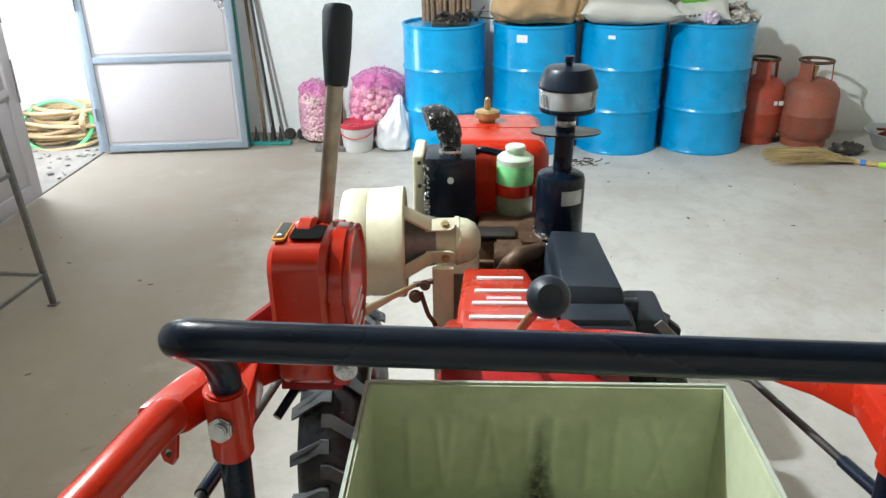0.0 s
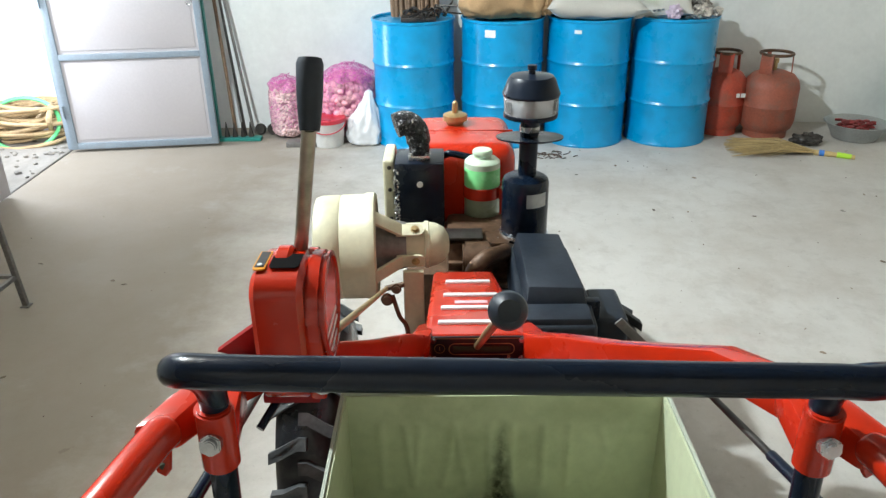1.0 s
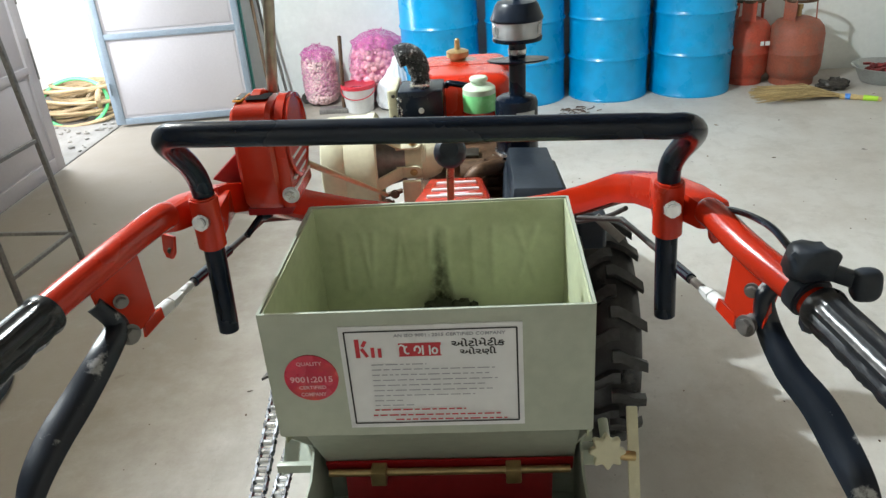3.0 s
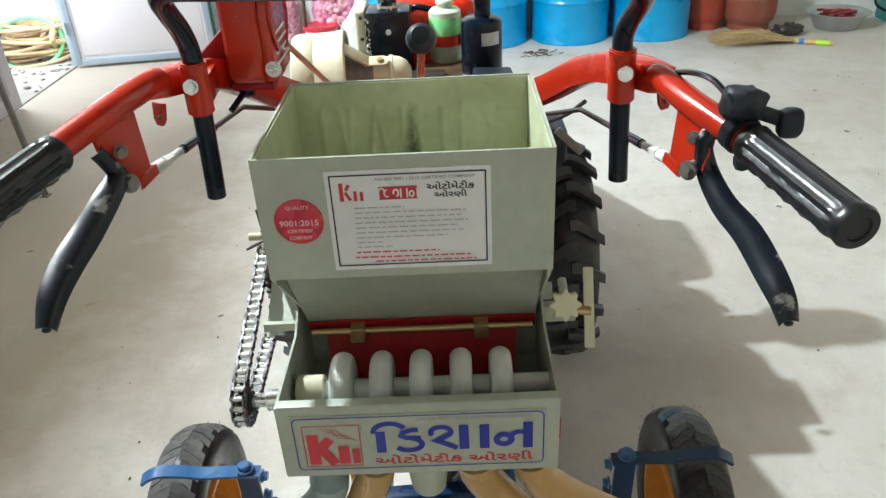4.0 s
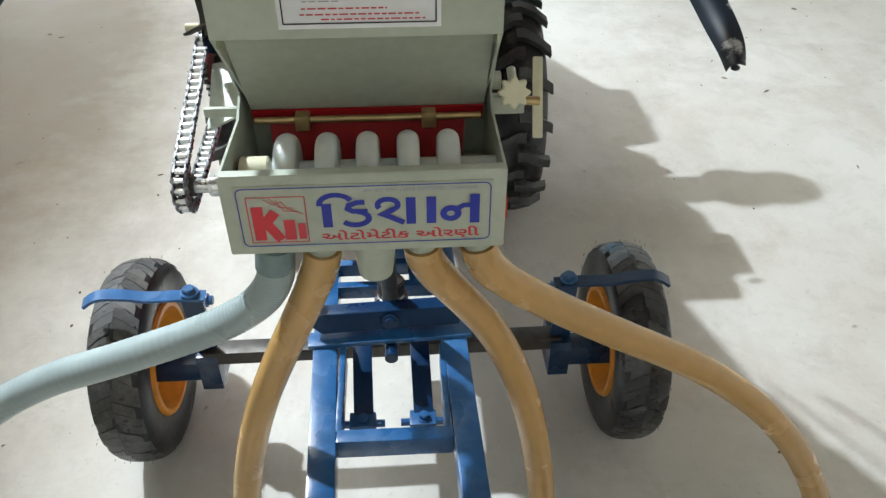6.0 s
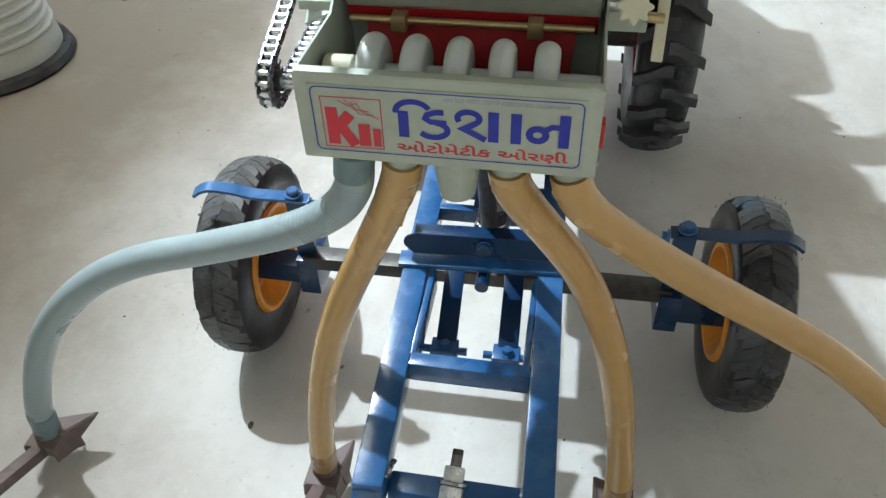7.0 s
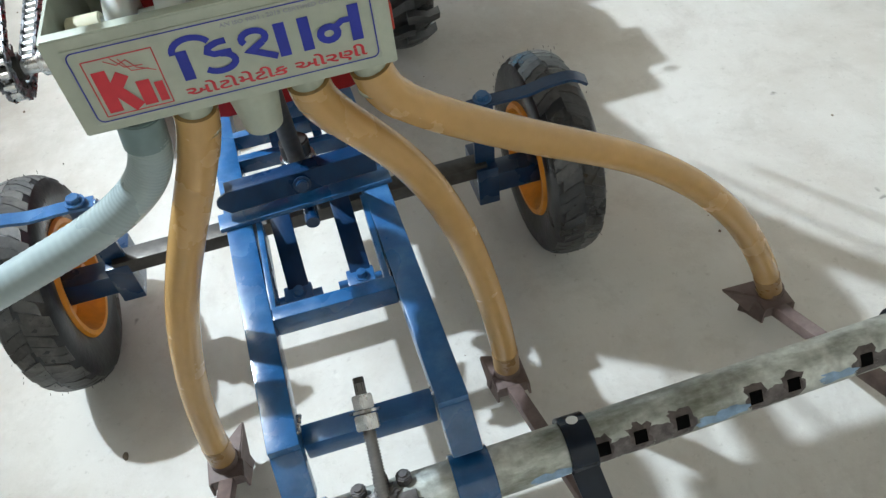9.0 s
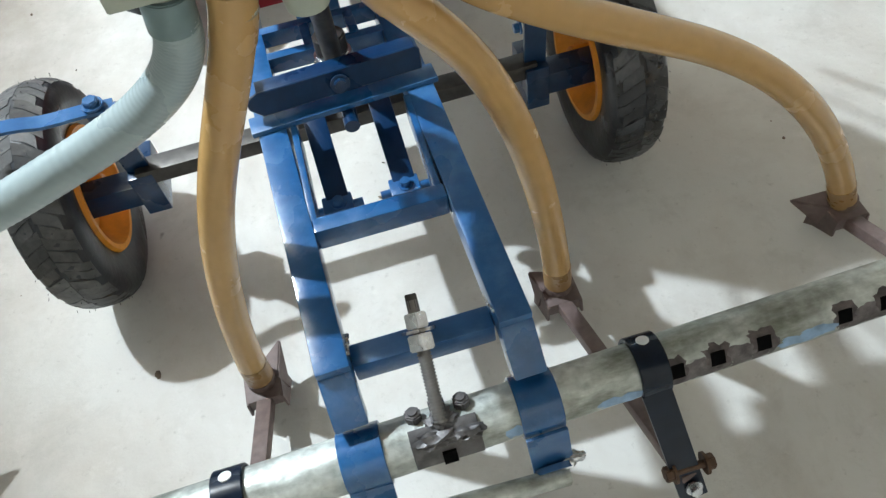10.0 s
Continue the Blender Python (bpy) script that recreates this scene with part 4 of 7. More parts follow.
bs = thing("basin", (2.93, 5.50, 0), "wide dull metal basin with dried red pieces", "basin")
part("bowl", lathe([(0, 0.004), (0.135, 0.0), (0.15, 0.006), (0.205, 0.112), (0.222, 0.116), (0.224, 0.120), (0.216, 0.122), (0.200, 0.114), (0.146, 0.012), (0, 0.010)], 48, Matrix.Translation((2.93, 5.50, 0))), M_basin, bs)
q = random.Random(8)
solo("dried_chillies", join(*[blob(0.03, 0.018, 0.014, (2.93 + q.gauss(0, 0.05), 5.50 + q.gauss(0, 0.05), 0.06 + q.random() * 0.06), i, 0.5, 2, 1) for i in range(80)]), M_chilli, (2.93, 5.50, 0.01), "heap of dark red dried pieces in the basin", "dried chillies", kind="stuff")
solo("dark_rag", blob(0.10, 0.07, 0.045, (2.52, 5.36, 0.032), 31, 0.7, 3.0, 3), M_dark_steel, (2.52, 5.36, 0.0), "crumpled dark rag on the floor", "rag", angle=30)

tb = thing("tool_case", (3.5, 5.62, 0), "teal plastic case with a black front panel", "case")
part("shell", box(3.33, 5.52, 0.0, 3.68, 5.74, 0.42, 0.02), M_teal, tb)
part("front_panel", box(3.41, 5.508, 0.03, 3.62, 5.521, 0.40, 0.004), M_plastic, tb, "black front panel")
part("handle", tube(curve([(3.33, 5.60, 0.08), (3.24, 5.58, 0.14), (3.23, 5.58, 0.26), (3.33, 5.60, 0.36)], 6), 0.010, 10), M_plastic, tb, "black carrying loop")
solo("yellow_ball", blob(0.025, 0.025, 0.024, (3.53, 5.0, 0.022), 2, 0.05, 2, 2), M_yellow, (3.53, 5.0, 0), "small yellow ball lying on the floor", "ball")

# ---- hose coil in the yard ----
q = random.Random(12)
ck = thing("hose_coil", (-3.22, 5.75, -0.03), "coil of beige garden hose lying in the yard", "hose")
pts = []
for i in range(330):
    a = i * 0.36
    r = 0.25 + 0.06 * math.sin(i * 0.13) + 0.03 * math.sin(i * 0.041) + q.uniform(-0.008, 0.008)
    pts.append((-3.20 + r * math.cos(a) * 1.05 + 0.02 * math.sin(i * 0.07), 5.78 + r * math.sin(a), 0.012 + 0.0007 * i + 0.035 * math.sin(a + i * 0.05)))
part("coil", tube(pts, 0.0145, 8), M_rope, ck)
part("tail", tube(curve([(-3.0, 5.6, 0.10), (-2.95, 5.5, 0.20), (-3.05, 5.75, 0.25), (-3.2, 5.62, 0.05)], 6), 0.02, 8), M_rope, ck)
solo("green_hose", tube([(-3.20 + 0.27 * math.cos(0.2 * i), 5.60 + 0.10 * math.sin(0.2 * i), 0.14 + 0.17 * math.sin(0.2 * i)) for i in range(32)], 0.014, 8, True), M_green, (-3.2, 5.6, -0.03), "bright green hose loop on the coil", "hose")

# ---- stand and tub on the room's left side ----
st = thing("metal_stand", (-2.0, 2.87, 0), "slim weathered steel stand with cross rungs", "stand")
for x0, y0, x1, y1 in ((-1.965, 3.10, -2.06, 3.10), (-2.01, 2.63, -2.07, 2.66)):
    part("leg", join(bar((x0, y0, 0.0), (x1, y1, 1.45), 0.022, 0.022), box(x0 - 0.02, y0 - 0.02, 0, x0 + 0.02, y0 + 0.02, 0.006)), M_iron, st)
for z in (0.15, 0.62, 1.15):
    part("rung", bar((-1.967 - 0.064 * z, 3.09, z), (-2.012 - 0.04 * z, 2.64, z), 0.018, 0.018), M_iron, st)
for x0, y0 in ((-2.42, 3.12), (-2.46, 2.66)):
    part("leg", bar((x0, y0, 0.0), (x0 + 0.1, y0, 1.45), 0.022, 0.022), M_iron, st)
part("rung", bar((-1.975, 3.10, 0.15), (-2.41, 3.12, 0.15), 0.018, 0.018), M_iron, st)
part("rung", bar((-2.06, 3.10, 1.44), (-2.33, 3.12, 1.44), 0.018, 0.018), M_iron, st)

tu = thing("tub", (-2.03, 1.98, 0), "ribbed grey-white round tub with a dark rubber foot", "tub")
prof = [(0, 0.03), (0.262, 0.03), (0.268, 0.05), (0.262, 0.10)]
for k in range(8):
    z = 0.12 + 0.035 * k
    prof += [(0.255 - 0.006 * k, z), (0.264 - 0.006 * k, z + 0.012), (0.262 - 0.006 * k, z + 0.02), (0.250 - 0.006 * k, z + 0.026)]
prof += [(0.205, 0.42), (0.21, 0.44), (0.20, 0.445), (0.19, 0.42), (0.19, 0.06), (0, 0.05)]
part("wall", lathe(prof, 56, Matrix.Translation((-2.03, 1.98, 0))), M_tub, tu)
part("foot", lathe([(0.20, 0.0), (0.295, 0.0), (0.305, 0.012), (0.295, 0.038), (0.258, 0.045), (0.20, 0.045), (0.20, 0.0)], 56, Matrix.Translation((-2.03, 1.98, 0))), M_tyre, tu, "dark rubber foot ring")


# ---- litter on the floor ----
q = random.Random(41)
bits = []
for i in range(130):
    x, y = q.uniform(-2.5, 3.2), q.uniform(-0.6, 5.3)
    a, L = q.uniform(0, 6.283), q.choice((0.003, 0.004, 0.005, 0.007, 0.011, 0.016))
    w = L * q.uniform(0.2, 0.7)
    b = blob(L, w, 0.0022, (0, 0, 0.0018), i, 0.8, 2, 1)
    b.transform(Matrix.Translation((x, y, 0)) @ Matrix.Rotation(a, 4, "Z"))
    bits.append(b)
solo("floor_litter", join(*bits), M_debris, (0.3, 2.3, 0.0), "small dark flecks and straw bits on the floor", "litter", kind="stuff", angle=60)

bits = []
for i in range(170):
    r = q.uniform(0.006, 0.028)
    bits.append(blob(r, r * q.uniform(0.5, 1), r * 0.6, (q.uniform(-3.7, -2.82), q.uniform(4.3, 6.3), -0.006 + r * 0.3), i, 0.6, 2, 1))
solo("yard_rubble", join(*bits), M_soil, (-3.2, 5.3, -0.006), "scattered grey rubble on the yard by the doorway", "rubble", kind="stuff", angle=30)


# ---- wheeled tool carriage ----
car = thing("tool_carriage", (0.0, 0.8, 0.0), "blue steel tool carriage with two yellow-rimmed wheels", "carriage")


def bx(y, side):
    """The frame's beams run a little askew."""
    return -0.1065 - 0.040 * (y - 0.48) if side < 0 else 0.127 - 0.030 * (y - 0.47)


for s in (-1, 1):
    bm = join(bar((bx(0.235, s), 0.235, 0.415), (bx(1.10, s), 1.10, 0.425), 0.044, 0.050, 0.004), bar((bx(0.248, s), 0.248, 0.416), (bx(0.195, s), 0.195, 0.366), 0.044, 0.036, 0.004))
    part("side_beam", bm, M_blue, car)
    # saddle bent round the pipe
    yc, zc = 0.172 + 0.028 * bx(0.17, s), 0.318
    ring = [(yc + 0.0415 * math.cos(radians(a)), zc + 0.0415 * math.sin(radians(a))) for a in range(-60, 256, 15)]
    inner = [(yc + 0.0365 * math.cos(radians(a)), zc + 0.0365 * math.sin(radians(a))) for a in range(255, -61, -15)]
    part("saddle", plate(ring + inner, 0.056, Matrix.Translation((bx(0.17, s), 0, 0)) @ YZ, 0.001), M_blue, car, "blue strap bent round the pipe")
    part("tongue", join(bar((bx(0.17, s), 0.1300, 0.318), (bx(0.17, s) + 0.004 * s, 0.112, 0.232), 0.056, 0.006, 0.002, (0, -1, 0.2)), cyl((bx(0.17, s) + 0.004 * s, 0.116, 0.236), (bx(0.17, s) + 0.004 * s, 0.108, 0.234), 0.028, seg=28)), M_blue, car, "blue tongue hanging from the strap")
    part("bead", join(*[blob(0.004, 0.003, 0.003, (bx(0.24, s) + s * -0.022, 0.255 + 0.008 * k, 0.436 - 0.006 * k), k, 0.4, 2, 1) for k in range(7)]), M_steel, car, "rough weld bead")
part("cross_bar", bar((bx(0.27, -1) + 0.022, 0.270, 0.382), (bx(0.27, 1) - 0.022, 0.270, 0.382), 0.034, 0.040, 0.004), M_blue, car)
part("cross_bar", bar((bx(0.46, -1) + 0.022, 0.461, 0.420), (bx(0.46, 1) - 0.022, 0.461, 0.420), 0.026, 0.040, 0.003), M_blue, car)
edge = [(-0.119, 0.0)] + [(-0.127 + 0.010 * math.cos(radians(k)), 0.022 + 0.012 * math.sin(radians(k))) for k in (215, 180, 145, 110)] + [(-0.115, 0.040), (0.128, 0.040), (0.134, 0.034), (0.132, 0.0)]
AM = Matrix.Translation((0, 0.683, 0.462)) @ Matrix.Rotation(radians(3.0), 4, "Z") @ Matrix.Rotation(radians(78), 4, "X")
# the seed box's shade on this plate is put into its blue
part("angle_plate", plate(edge, 0.008, AM, 0.0015), M_dark_blue_shade, car, "upright blue cross plate, its shade in the colour")
part("plate_lip", bar(AM @ Vector((-0.118, 0.040, -0.012)), AM @ Vector((0.128, 0.040, -0.012)), 0.026, 0.005, 0.001), M_dark_blue_shade, car)
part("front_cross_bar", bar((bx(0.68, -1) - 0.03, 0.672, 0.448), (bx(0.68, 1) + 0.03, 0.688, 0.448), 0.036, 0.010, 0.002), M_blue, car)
part("pivot_bolt", hexbolt((0.005, 0.676, 0.484), (0, -1, 0.3), 0.011, 0.010), M_dark_blue_shade, car)
part("pivot_pin", cyl((0.005, 0.64, 0.428), (0.005, 0.70, 0.428), 0.012, seg=16), M_dark_blue_shade, car)
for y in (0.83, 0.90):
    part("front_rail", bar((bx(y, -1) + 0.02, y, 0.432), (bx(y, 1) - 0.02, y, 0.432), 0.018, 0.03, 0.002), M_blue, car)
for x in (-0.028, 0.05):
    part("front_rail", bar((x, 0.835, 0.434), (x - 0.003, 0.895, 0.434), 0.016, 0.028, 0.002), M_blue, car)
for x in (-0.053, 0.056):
    part("lift_link", bar((x, 0.74, 0.405), (x + 0.004, 0.575, 0.33), 0.036, 0.008, 0.002), M_dark_blue_shade, car, "dark blue flat link")
    part("link_lug", join(box(x - 0.022, 0.560, 0.315, x + 0.026, 0.595, 0.340, 0.003), hexbolt((x + 0.004, 0.575, 0.340), (0, 0, 1), 0.009, 0.012), cyl((x - 0.038, 0.575, 0.33), (x + 0.042, 0.575, 0.33), 0.007, seg=12)), M_blue, car, "blue lug with a bolt")
for s, x in ((-1, bx(0.55, -1) + 0.022), (1, bx(0.55, 1) - 0.022)):
    part("inner_rail", bar((x - s * 0.006, 0.47, 0.415), (x - s * 0.006, 0.66, 0.42), 0.010, 0.05, 0.002), M_blue, car)
# lift shaft in the middle
part("lift_shaft", join(cyl((0.006, 0.775, 0.40), (0.004, 0.600, 0.856), 0.015, seg=20), box(-0.05, 0.57, 0.845, 0.06, 0.622, 0.8535, 0.002), cyl((0.006, 0.775, 0.47), (0.007, 0.778, 0.50), 0.026, seg=24, bev=0.003)), M_dark_steel, car)
part("collar", join(cyl((0.006, 0.773, 0.448), (0.006, 0.775, 0.47), 0.034, 0.030, seg=24, bev=0.003)), M_steel, car)
part("yellow_lug", box(-0.155, 0.69, 0.505, -0.14, 0.73, 0.56, 0.003), M_yellow, car, "small yellow lug")

# adjusting screw on the cross bar
P0, P1 = Vector((0.018, 0.300, 0.441)), Vector((0.012, 0.184, 0.372))
D = (P1 - P0).normalized()
part("screw", join(cyl(P0, P1 + D * 0.02, 0.0078, seg=16), *[cyl(P0 + D * (0.055 + 0.0042 * k), P0 + D * (0.0570 + 0.0042 * k), 0.0092, seg=16) for k in range(24)]), M_iron, car, "threaded steel screw")
part("screw_end", cyl(P0 - D * 0.008, P0 + D * 0.012, 0.0078, seg=14, bev=0.001), M_dark_steel, car, "black screw end")
part("nut", cyl(P0 + D * 0.016, P0 + D * 0.036, 0.016, seg=6, bev=0.0015), M_steel, car)
part("washer", cyl(P0 + D * 0.037, P0 + D * 0.041, 0.022, seg=28), M_steel, car)
part("nut", cyl(P0 + D * 0.043, P0 + D * 0.064, 0.018, seg=6, bev=0.0015), M_steel, car)
# clamp block where the screw meets the pipe
for x, y, z, d in ((-0.020, 0.186, 0.353, 0.2), (0.012, 0.192, 0.353, 0.25), (0.043, 0.187, 0.354, 0.2)):
    part("clamp_nut", join(cyl((x, y, z - 0.006), (x, y + d * 0.018, z + 0.010), 0.0120, seg=6, bev=0.002), cyl((x, y, z - 0.004), (x, y + d * 0.02, z + 0.013), 0.006, seg=14)), M_grease, car, "greasy dark nut")
band = [(0.172 + 0.0410 * math.cos(radians(k)), 0.318 + 0.0410 * math.sin(radians(k))) for k in range(94, 182, 8)]
band += [(0.172 + 0.0362 * math.cos(radians(k)), 0.318 + 0.0362 * math.sin(radians(k))) for k in range(174, 93, -8)]
part("clamp_block", join(plate(band, 0.088, Matrix.Translation((0.012, 0, 0)) @ YZ, 0.001), blob(0.030, 0.012, 0.010, (0.0, 0.152, 0.352), 4, 0.6, 3, 3), blob(0.022, 0.010, 0.010, (0.040, 0.150, 0.350), 9, 0.6, 3, 3), blob(0.018, 0.014, 0.008, (0.012, 0.172, 0.360), 6, 0.6, 3, 3)), M_grease, car, "dark clamp pad with thick weld")
part("hole", bar((0.012, 0.1345, 0.3330), (0.012, 0.1305, 0.3350), 0.018, 0.018, 0.0005, (0, 0.4, 0.9)), M_hole, car, "dark square hole")
part("lower_rod", cyl((0.156, 0.100, 0.230), (-0.40, 0.084, 0.330), 0.0135, seg=24, bev=0.001), M_pipe, car, "thin galvanised rod")
part("weld", join(*[blob(0.010, 0.008, 0.007, (0.150 + 0.006 * k, 0.112 + 0.004 * (k % 2), 0.243 + 0.003 * k), k, 0.7, 3, 2) for k in range(5)]), M_steel, car, "bright weld lump")

part("axle", bar((-0.385, 0.811, 0.292), (0.355, 0.817, 0.292), 0.040, 0.032, 0.003), M_dark_steel, car, "dark square axle bar")


WY = 0.877


def small_wheel(x, side, tread):
    """side: the side (+1 or -1) on which the open rim faces the frame."""
    T = Matrix.Translation((x, WY, 0.2195)) @ XAXIS
    R, hw = 0.205, 0.060
    prof = [(0.118, -0.040), (0.135, -0.048), (0.165, -0.054), (0.194, -0.053), (0.208, -0.043), (0.2168, -0.020), (0.2183, 0.0), (0.2168, 0.020), (0.208, 0.043), (0.194, 0.053), (0.165, 0.054), (0.135, 0.048), (0.118, 0.040), (0.118, -0.040)]
    rim = lathe([(0.112, -0.052), (0.122, -0.052), (0.126, -0.045), (0.118, -0.038), (0.106, -0.034), (0.096, -0.012), (0.092, 0.0), (0.096, 0.012), (0.106, 0.034), (0.118, 0.038), (0.126, 0.045), (0.122, 0.052), (0.112, 0.052),
                 (0.108, 0.04), (0.088, 0.012), (0.084, 0.004), (0.05, 0.002), (0.03, 0.006), (0.03, -0.006), (0.05, -0.010), (0.084, -0.004), (0.088, -0.012), (0.108, -0.04), (0.112, -0.052)], 48, T)
    w = part("wheel", rim, M_yellow, car, "yellow steel rim")
    bm = lathe(prof, 64, T)
    part("tyre", bm, M_tyre, w, "black rubber tyre")
    blocks = []
    for k in range(58):
        a = 2 * math.pi * k / 58
        for s in (-1, 1):
            Lm = Matrix.Translation((x, WY, 0.2195)) @ Matrix.Rotation(a + s * 0.027 + 0.006 * math.sin(k * 2.3), 4, "X")
            e = 0.047 - (0.009 if (k + s) % 3 == 0 else 0.0)
            c0 = 0.0006 + 0.005 * (k % 4 == 1)
            b = plate([(s * c0, -0.0112), (s * 0.022, -0.0020), (s * 0.036, 0.0078), (s * e, 0.0142), (s * e, 0.0358), (s * 0.034, 0.0292 - 0.002 * (k % 3 == 1)), (s * 0.022, 0.0202), (s * c0, 0.0109)], 0.0018)
            for v in b.verts:
                q2 = abs(v.co.x) / 0.05
                rr, ang = v.co.z + 0.2182 - 0.0160 * q2 ** 3, -v.co.y / 0.2182
                v.co = Vector((v.co.x, rr * math.sin(ang), rr * math.cos(ang)))
            b.transform(Lm)
            bmesh.ops.recalc_face_normals(b, faces=b.faces)
            blocks.append(b)
    hair = []
    q = random.Random(int(x * 1000) + 7)
    for k in range(120):
        a, xx = q.uniform(0, 6.283), q.choice((-1, 1)) * q.uniform(0.0, 0.05)
        p = Vector((x + xx, WY + 0.217 * math.cos(a), 0.2195 + 0.217 * math.sin(a)))
        hair.append(cyl(p, p + Vector((0, math.cos(a), math.sin(a))) * q.uniform(0.002, 0.007), 0.0006, seg=4))
    part("tread", join(*blocks, *hair), tread, w, "raised rubber tread", kind="stuff")
    part("hub", join(cyl((x - 0.06, WY, 0.2195), (x + 0.06, WY, 0.2195), 0.026, seg=24, bev=0.003), *[hexbolt((x + side * 0.006, WY + 0.055 * math.cos(a), 0.21 + 0.055 * math.sin(a)), (side, 0, 0), 0.007, 0.007) for a in (0.3, 1.56, 2.8, 4.1, 5.3)]), M_yellow, w)


for s, x in ((-1, -0.534), (1, 0.508)):
    small_wheel(x, -s, M_tread if s < 0 else M_tread_shiny)
    xi = x - s * 0.155
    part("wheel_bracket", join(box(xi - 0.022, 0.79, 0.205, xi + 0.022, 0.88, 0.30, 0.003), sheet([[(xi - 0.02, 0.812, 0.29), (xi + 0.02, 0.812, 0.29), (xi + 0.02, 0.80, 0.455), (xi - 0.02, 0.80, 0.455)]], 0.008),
                                bar((xi - s * 0.01, WY - 0.03, 0.225), (x, WY - 0.03, 0.225), 0.05, 0.05, 0.003)), M_dark_blue_shade, car)
    # scraper strip arching over the tyre
    top = curve([(xi - s * 0.028, 0.797, 0.462), (xi + s * 0.02, 0.795, 0.466), (x - s * 0.075, 0.792, 0.468), (x - s * 0.040, 0.788, 0.478), (x, 0.784, 0.484), (x + s * 0.022, 0.781, 0.480), (x + s * 0.040, 0.778, 0.469)], 5)
    # right strip takes the darker blue in place of the hopper's shadow
    sc = part("scraper", ribbon(top, [0.029] * len(top), (0, 0, 1), 0.006, 0.0), M_blue if s < 0 else M_dark_blue_shade, car, "curved blue mud scraper strip")
    for bp_, bd_, br_ in (((xi, 0.796, 0.470), (0, 0, 1), 0.013), ((xi - s * 0.03, 0.795, 0.45), (-s, 0, 0), 0.010), ((xi - s * 0.03, 0.795, 0.40), (-s, 0, 0), 0.009)):
        part("bolt", hexbolt(bp_, bd_, br_, 0.012), M_blue, sc)

# ---- the pipe that carries the tines ----
pipe = thing("tool_pipe", (0.0, 0.172, 0.318), "galvanised tool pipe with square holes and black straps", "pipe")


def py(x):
    return 0.172 + 0.028 * x


part("pipe_wall", join(lathe([(0.031, 0), (0.036, 0), (0.036, 2.42), (0.031, 2.42), (0.031, 0)], 40, along((-1.2, py(-1.2), 0.318), (1.2, py(1.2), 0.318)))), M_pipe, pipe)
for x in (0.005, 0.318, 0.374, 0.438, 0.552, 0.612, 0.73, 0.79, -0.42, -0.48, -0.60, -0.66):
    n = Vector((0, -0.82, 0.57))
    c = Vector((x, py(x), 0.318)) + n * 0.0345
    part("square_hole", bar(c, c + n * 0.0030, 0.0195, 0.0195, 0.0005, (0, 0.57, 0.82)), M_hole, pipe, "dark square hole")
    q = random.Random(int(x * 1000) + 900)
    bm = bmesh.new()
    rim_in, rim_out = [], []
    for k in range(20):
        a = 2 * math.pi * k / 20
        sq = 1 / max(abs(math.cos(a)), abs(math.sin(a)))
        for lst, rr, h in ((rim_in, 0.0099 * sq, 0.0376), (rim_out, (0.0099 + q.uniform(0.001, 0.010) + (0.005 if math.sin(a) > 0.4 else 0)) * sq ** 0.5, 0.0362)):
            u, v = rr * math.cos(a), math.atan2(0.57, -0.82) - rr * math.sin(a) / 0.036
            lst.append(bm.verts.new((x + u, py(x) + h * math.cos(v), 0.318 + h * math.sin(v))))
    for k in range(20):
        j = (k + 1) % 20
        bm.faces.new((rim_in[k], rim_in[j], rim_out[j], rim_out[k]))
    bmesh.ops.recalc_face_normals(bm, faces=bm.faces)
    part("burr", bm, M_burr, pipe, "torn rusty burr round the hole")


q = random.Random(77)
for x0, x1 in ((0.300, 0.462), (0.535, 0.635), (0.705, 0.815), (-0.68, -0.58), (-0.50, -0.40)):
    bm = bmesh.new()
    cols = []
    for k in range(int((x1 - x0) / 0.004) + 1):
        x = x0 + 0.004 * k
        edge = min(1.0, 0.15 + min(x - x0, x1 - x) / 0.014)
        a0, a1 = 149 - (14 + q.uniform(-3, 4) + 3 * math.sin(x * 130)) * edge, 149 + (36 + q.uniform(-4, 5)) * edge
        cols.append([bm.verts.new((x, py(x) + 0.03625 * math.cos(radians(a0 + (a1 - a0) * i / 5)), 0.318 + 0.03625 * math.sin(radians(a0 + (a1 - a0) * i / 5)))) for i in range(6)])
    for a, b in zip(cols, cols[1:]):
        for i in range(5):
            bm.faces.new((a[i], b[i], b[i + 1], a[i + 1]))
    bmesh.ops.recalc_face_normals(bm, faces=bm.faces)
    part("heat_stain", bm, M_heat, pipe, "dark ragged heat stain round the holes")
for x, a0, wide in ((0.485, 168, 2.0), (0.515, 160, 1.6), (0.68, 162, 1.8), (0.86, 155, 1.5), (0.235, 172, 2.2), (0.10, 165, 0.9), (-0.30, 120, 1), (-0.36, 112, 1.3), (-0.55, 130, 1.2)):
    bm = bmesh.new()
    ring_ = []
    for k in range(22):
        a = 2 * math.pi * k / 22
        u, v = wide * q.uniform(0.014, 0.024) * math.cos(a), radians(a0) + q.uniform(0.16, 0.36) * math.sin(a)
        ring_.append(bm.verts.new((x + u, py(x) + 0.0366 * math.cos(v), 0.318 + 0.0366 * math.sin(v))))
    mid_ = bm.verts.new((x, py(x) + 0.0369 * math.cos(radians(a0)), 0.318 + 0.0369 * math.sin(radians(a0))))
    for k in range(22):
        bm.faces.new((ring_[k], ring_[(k + 1) % 22], mid_))
    bmesh.ops.recalc_face_normals(bm, faces=bm.faces)
    part("paint_smear", bm, M_bluesmear, pipe, "pale blue paint smear")


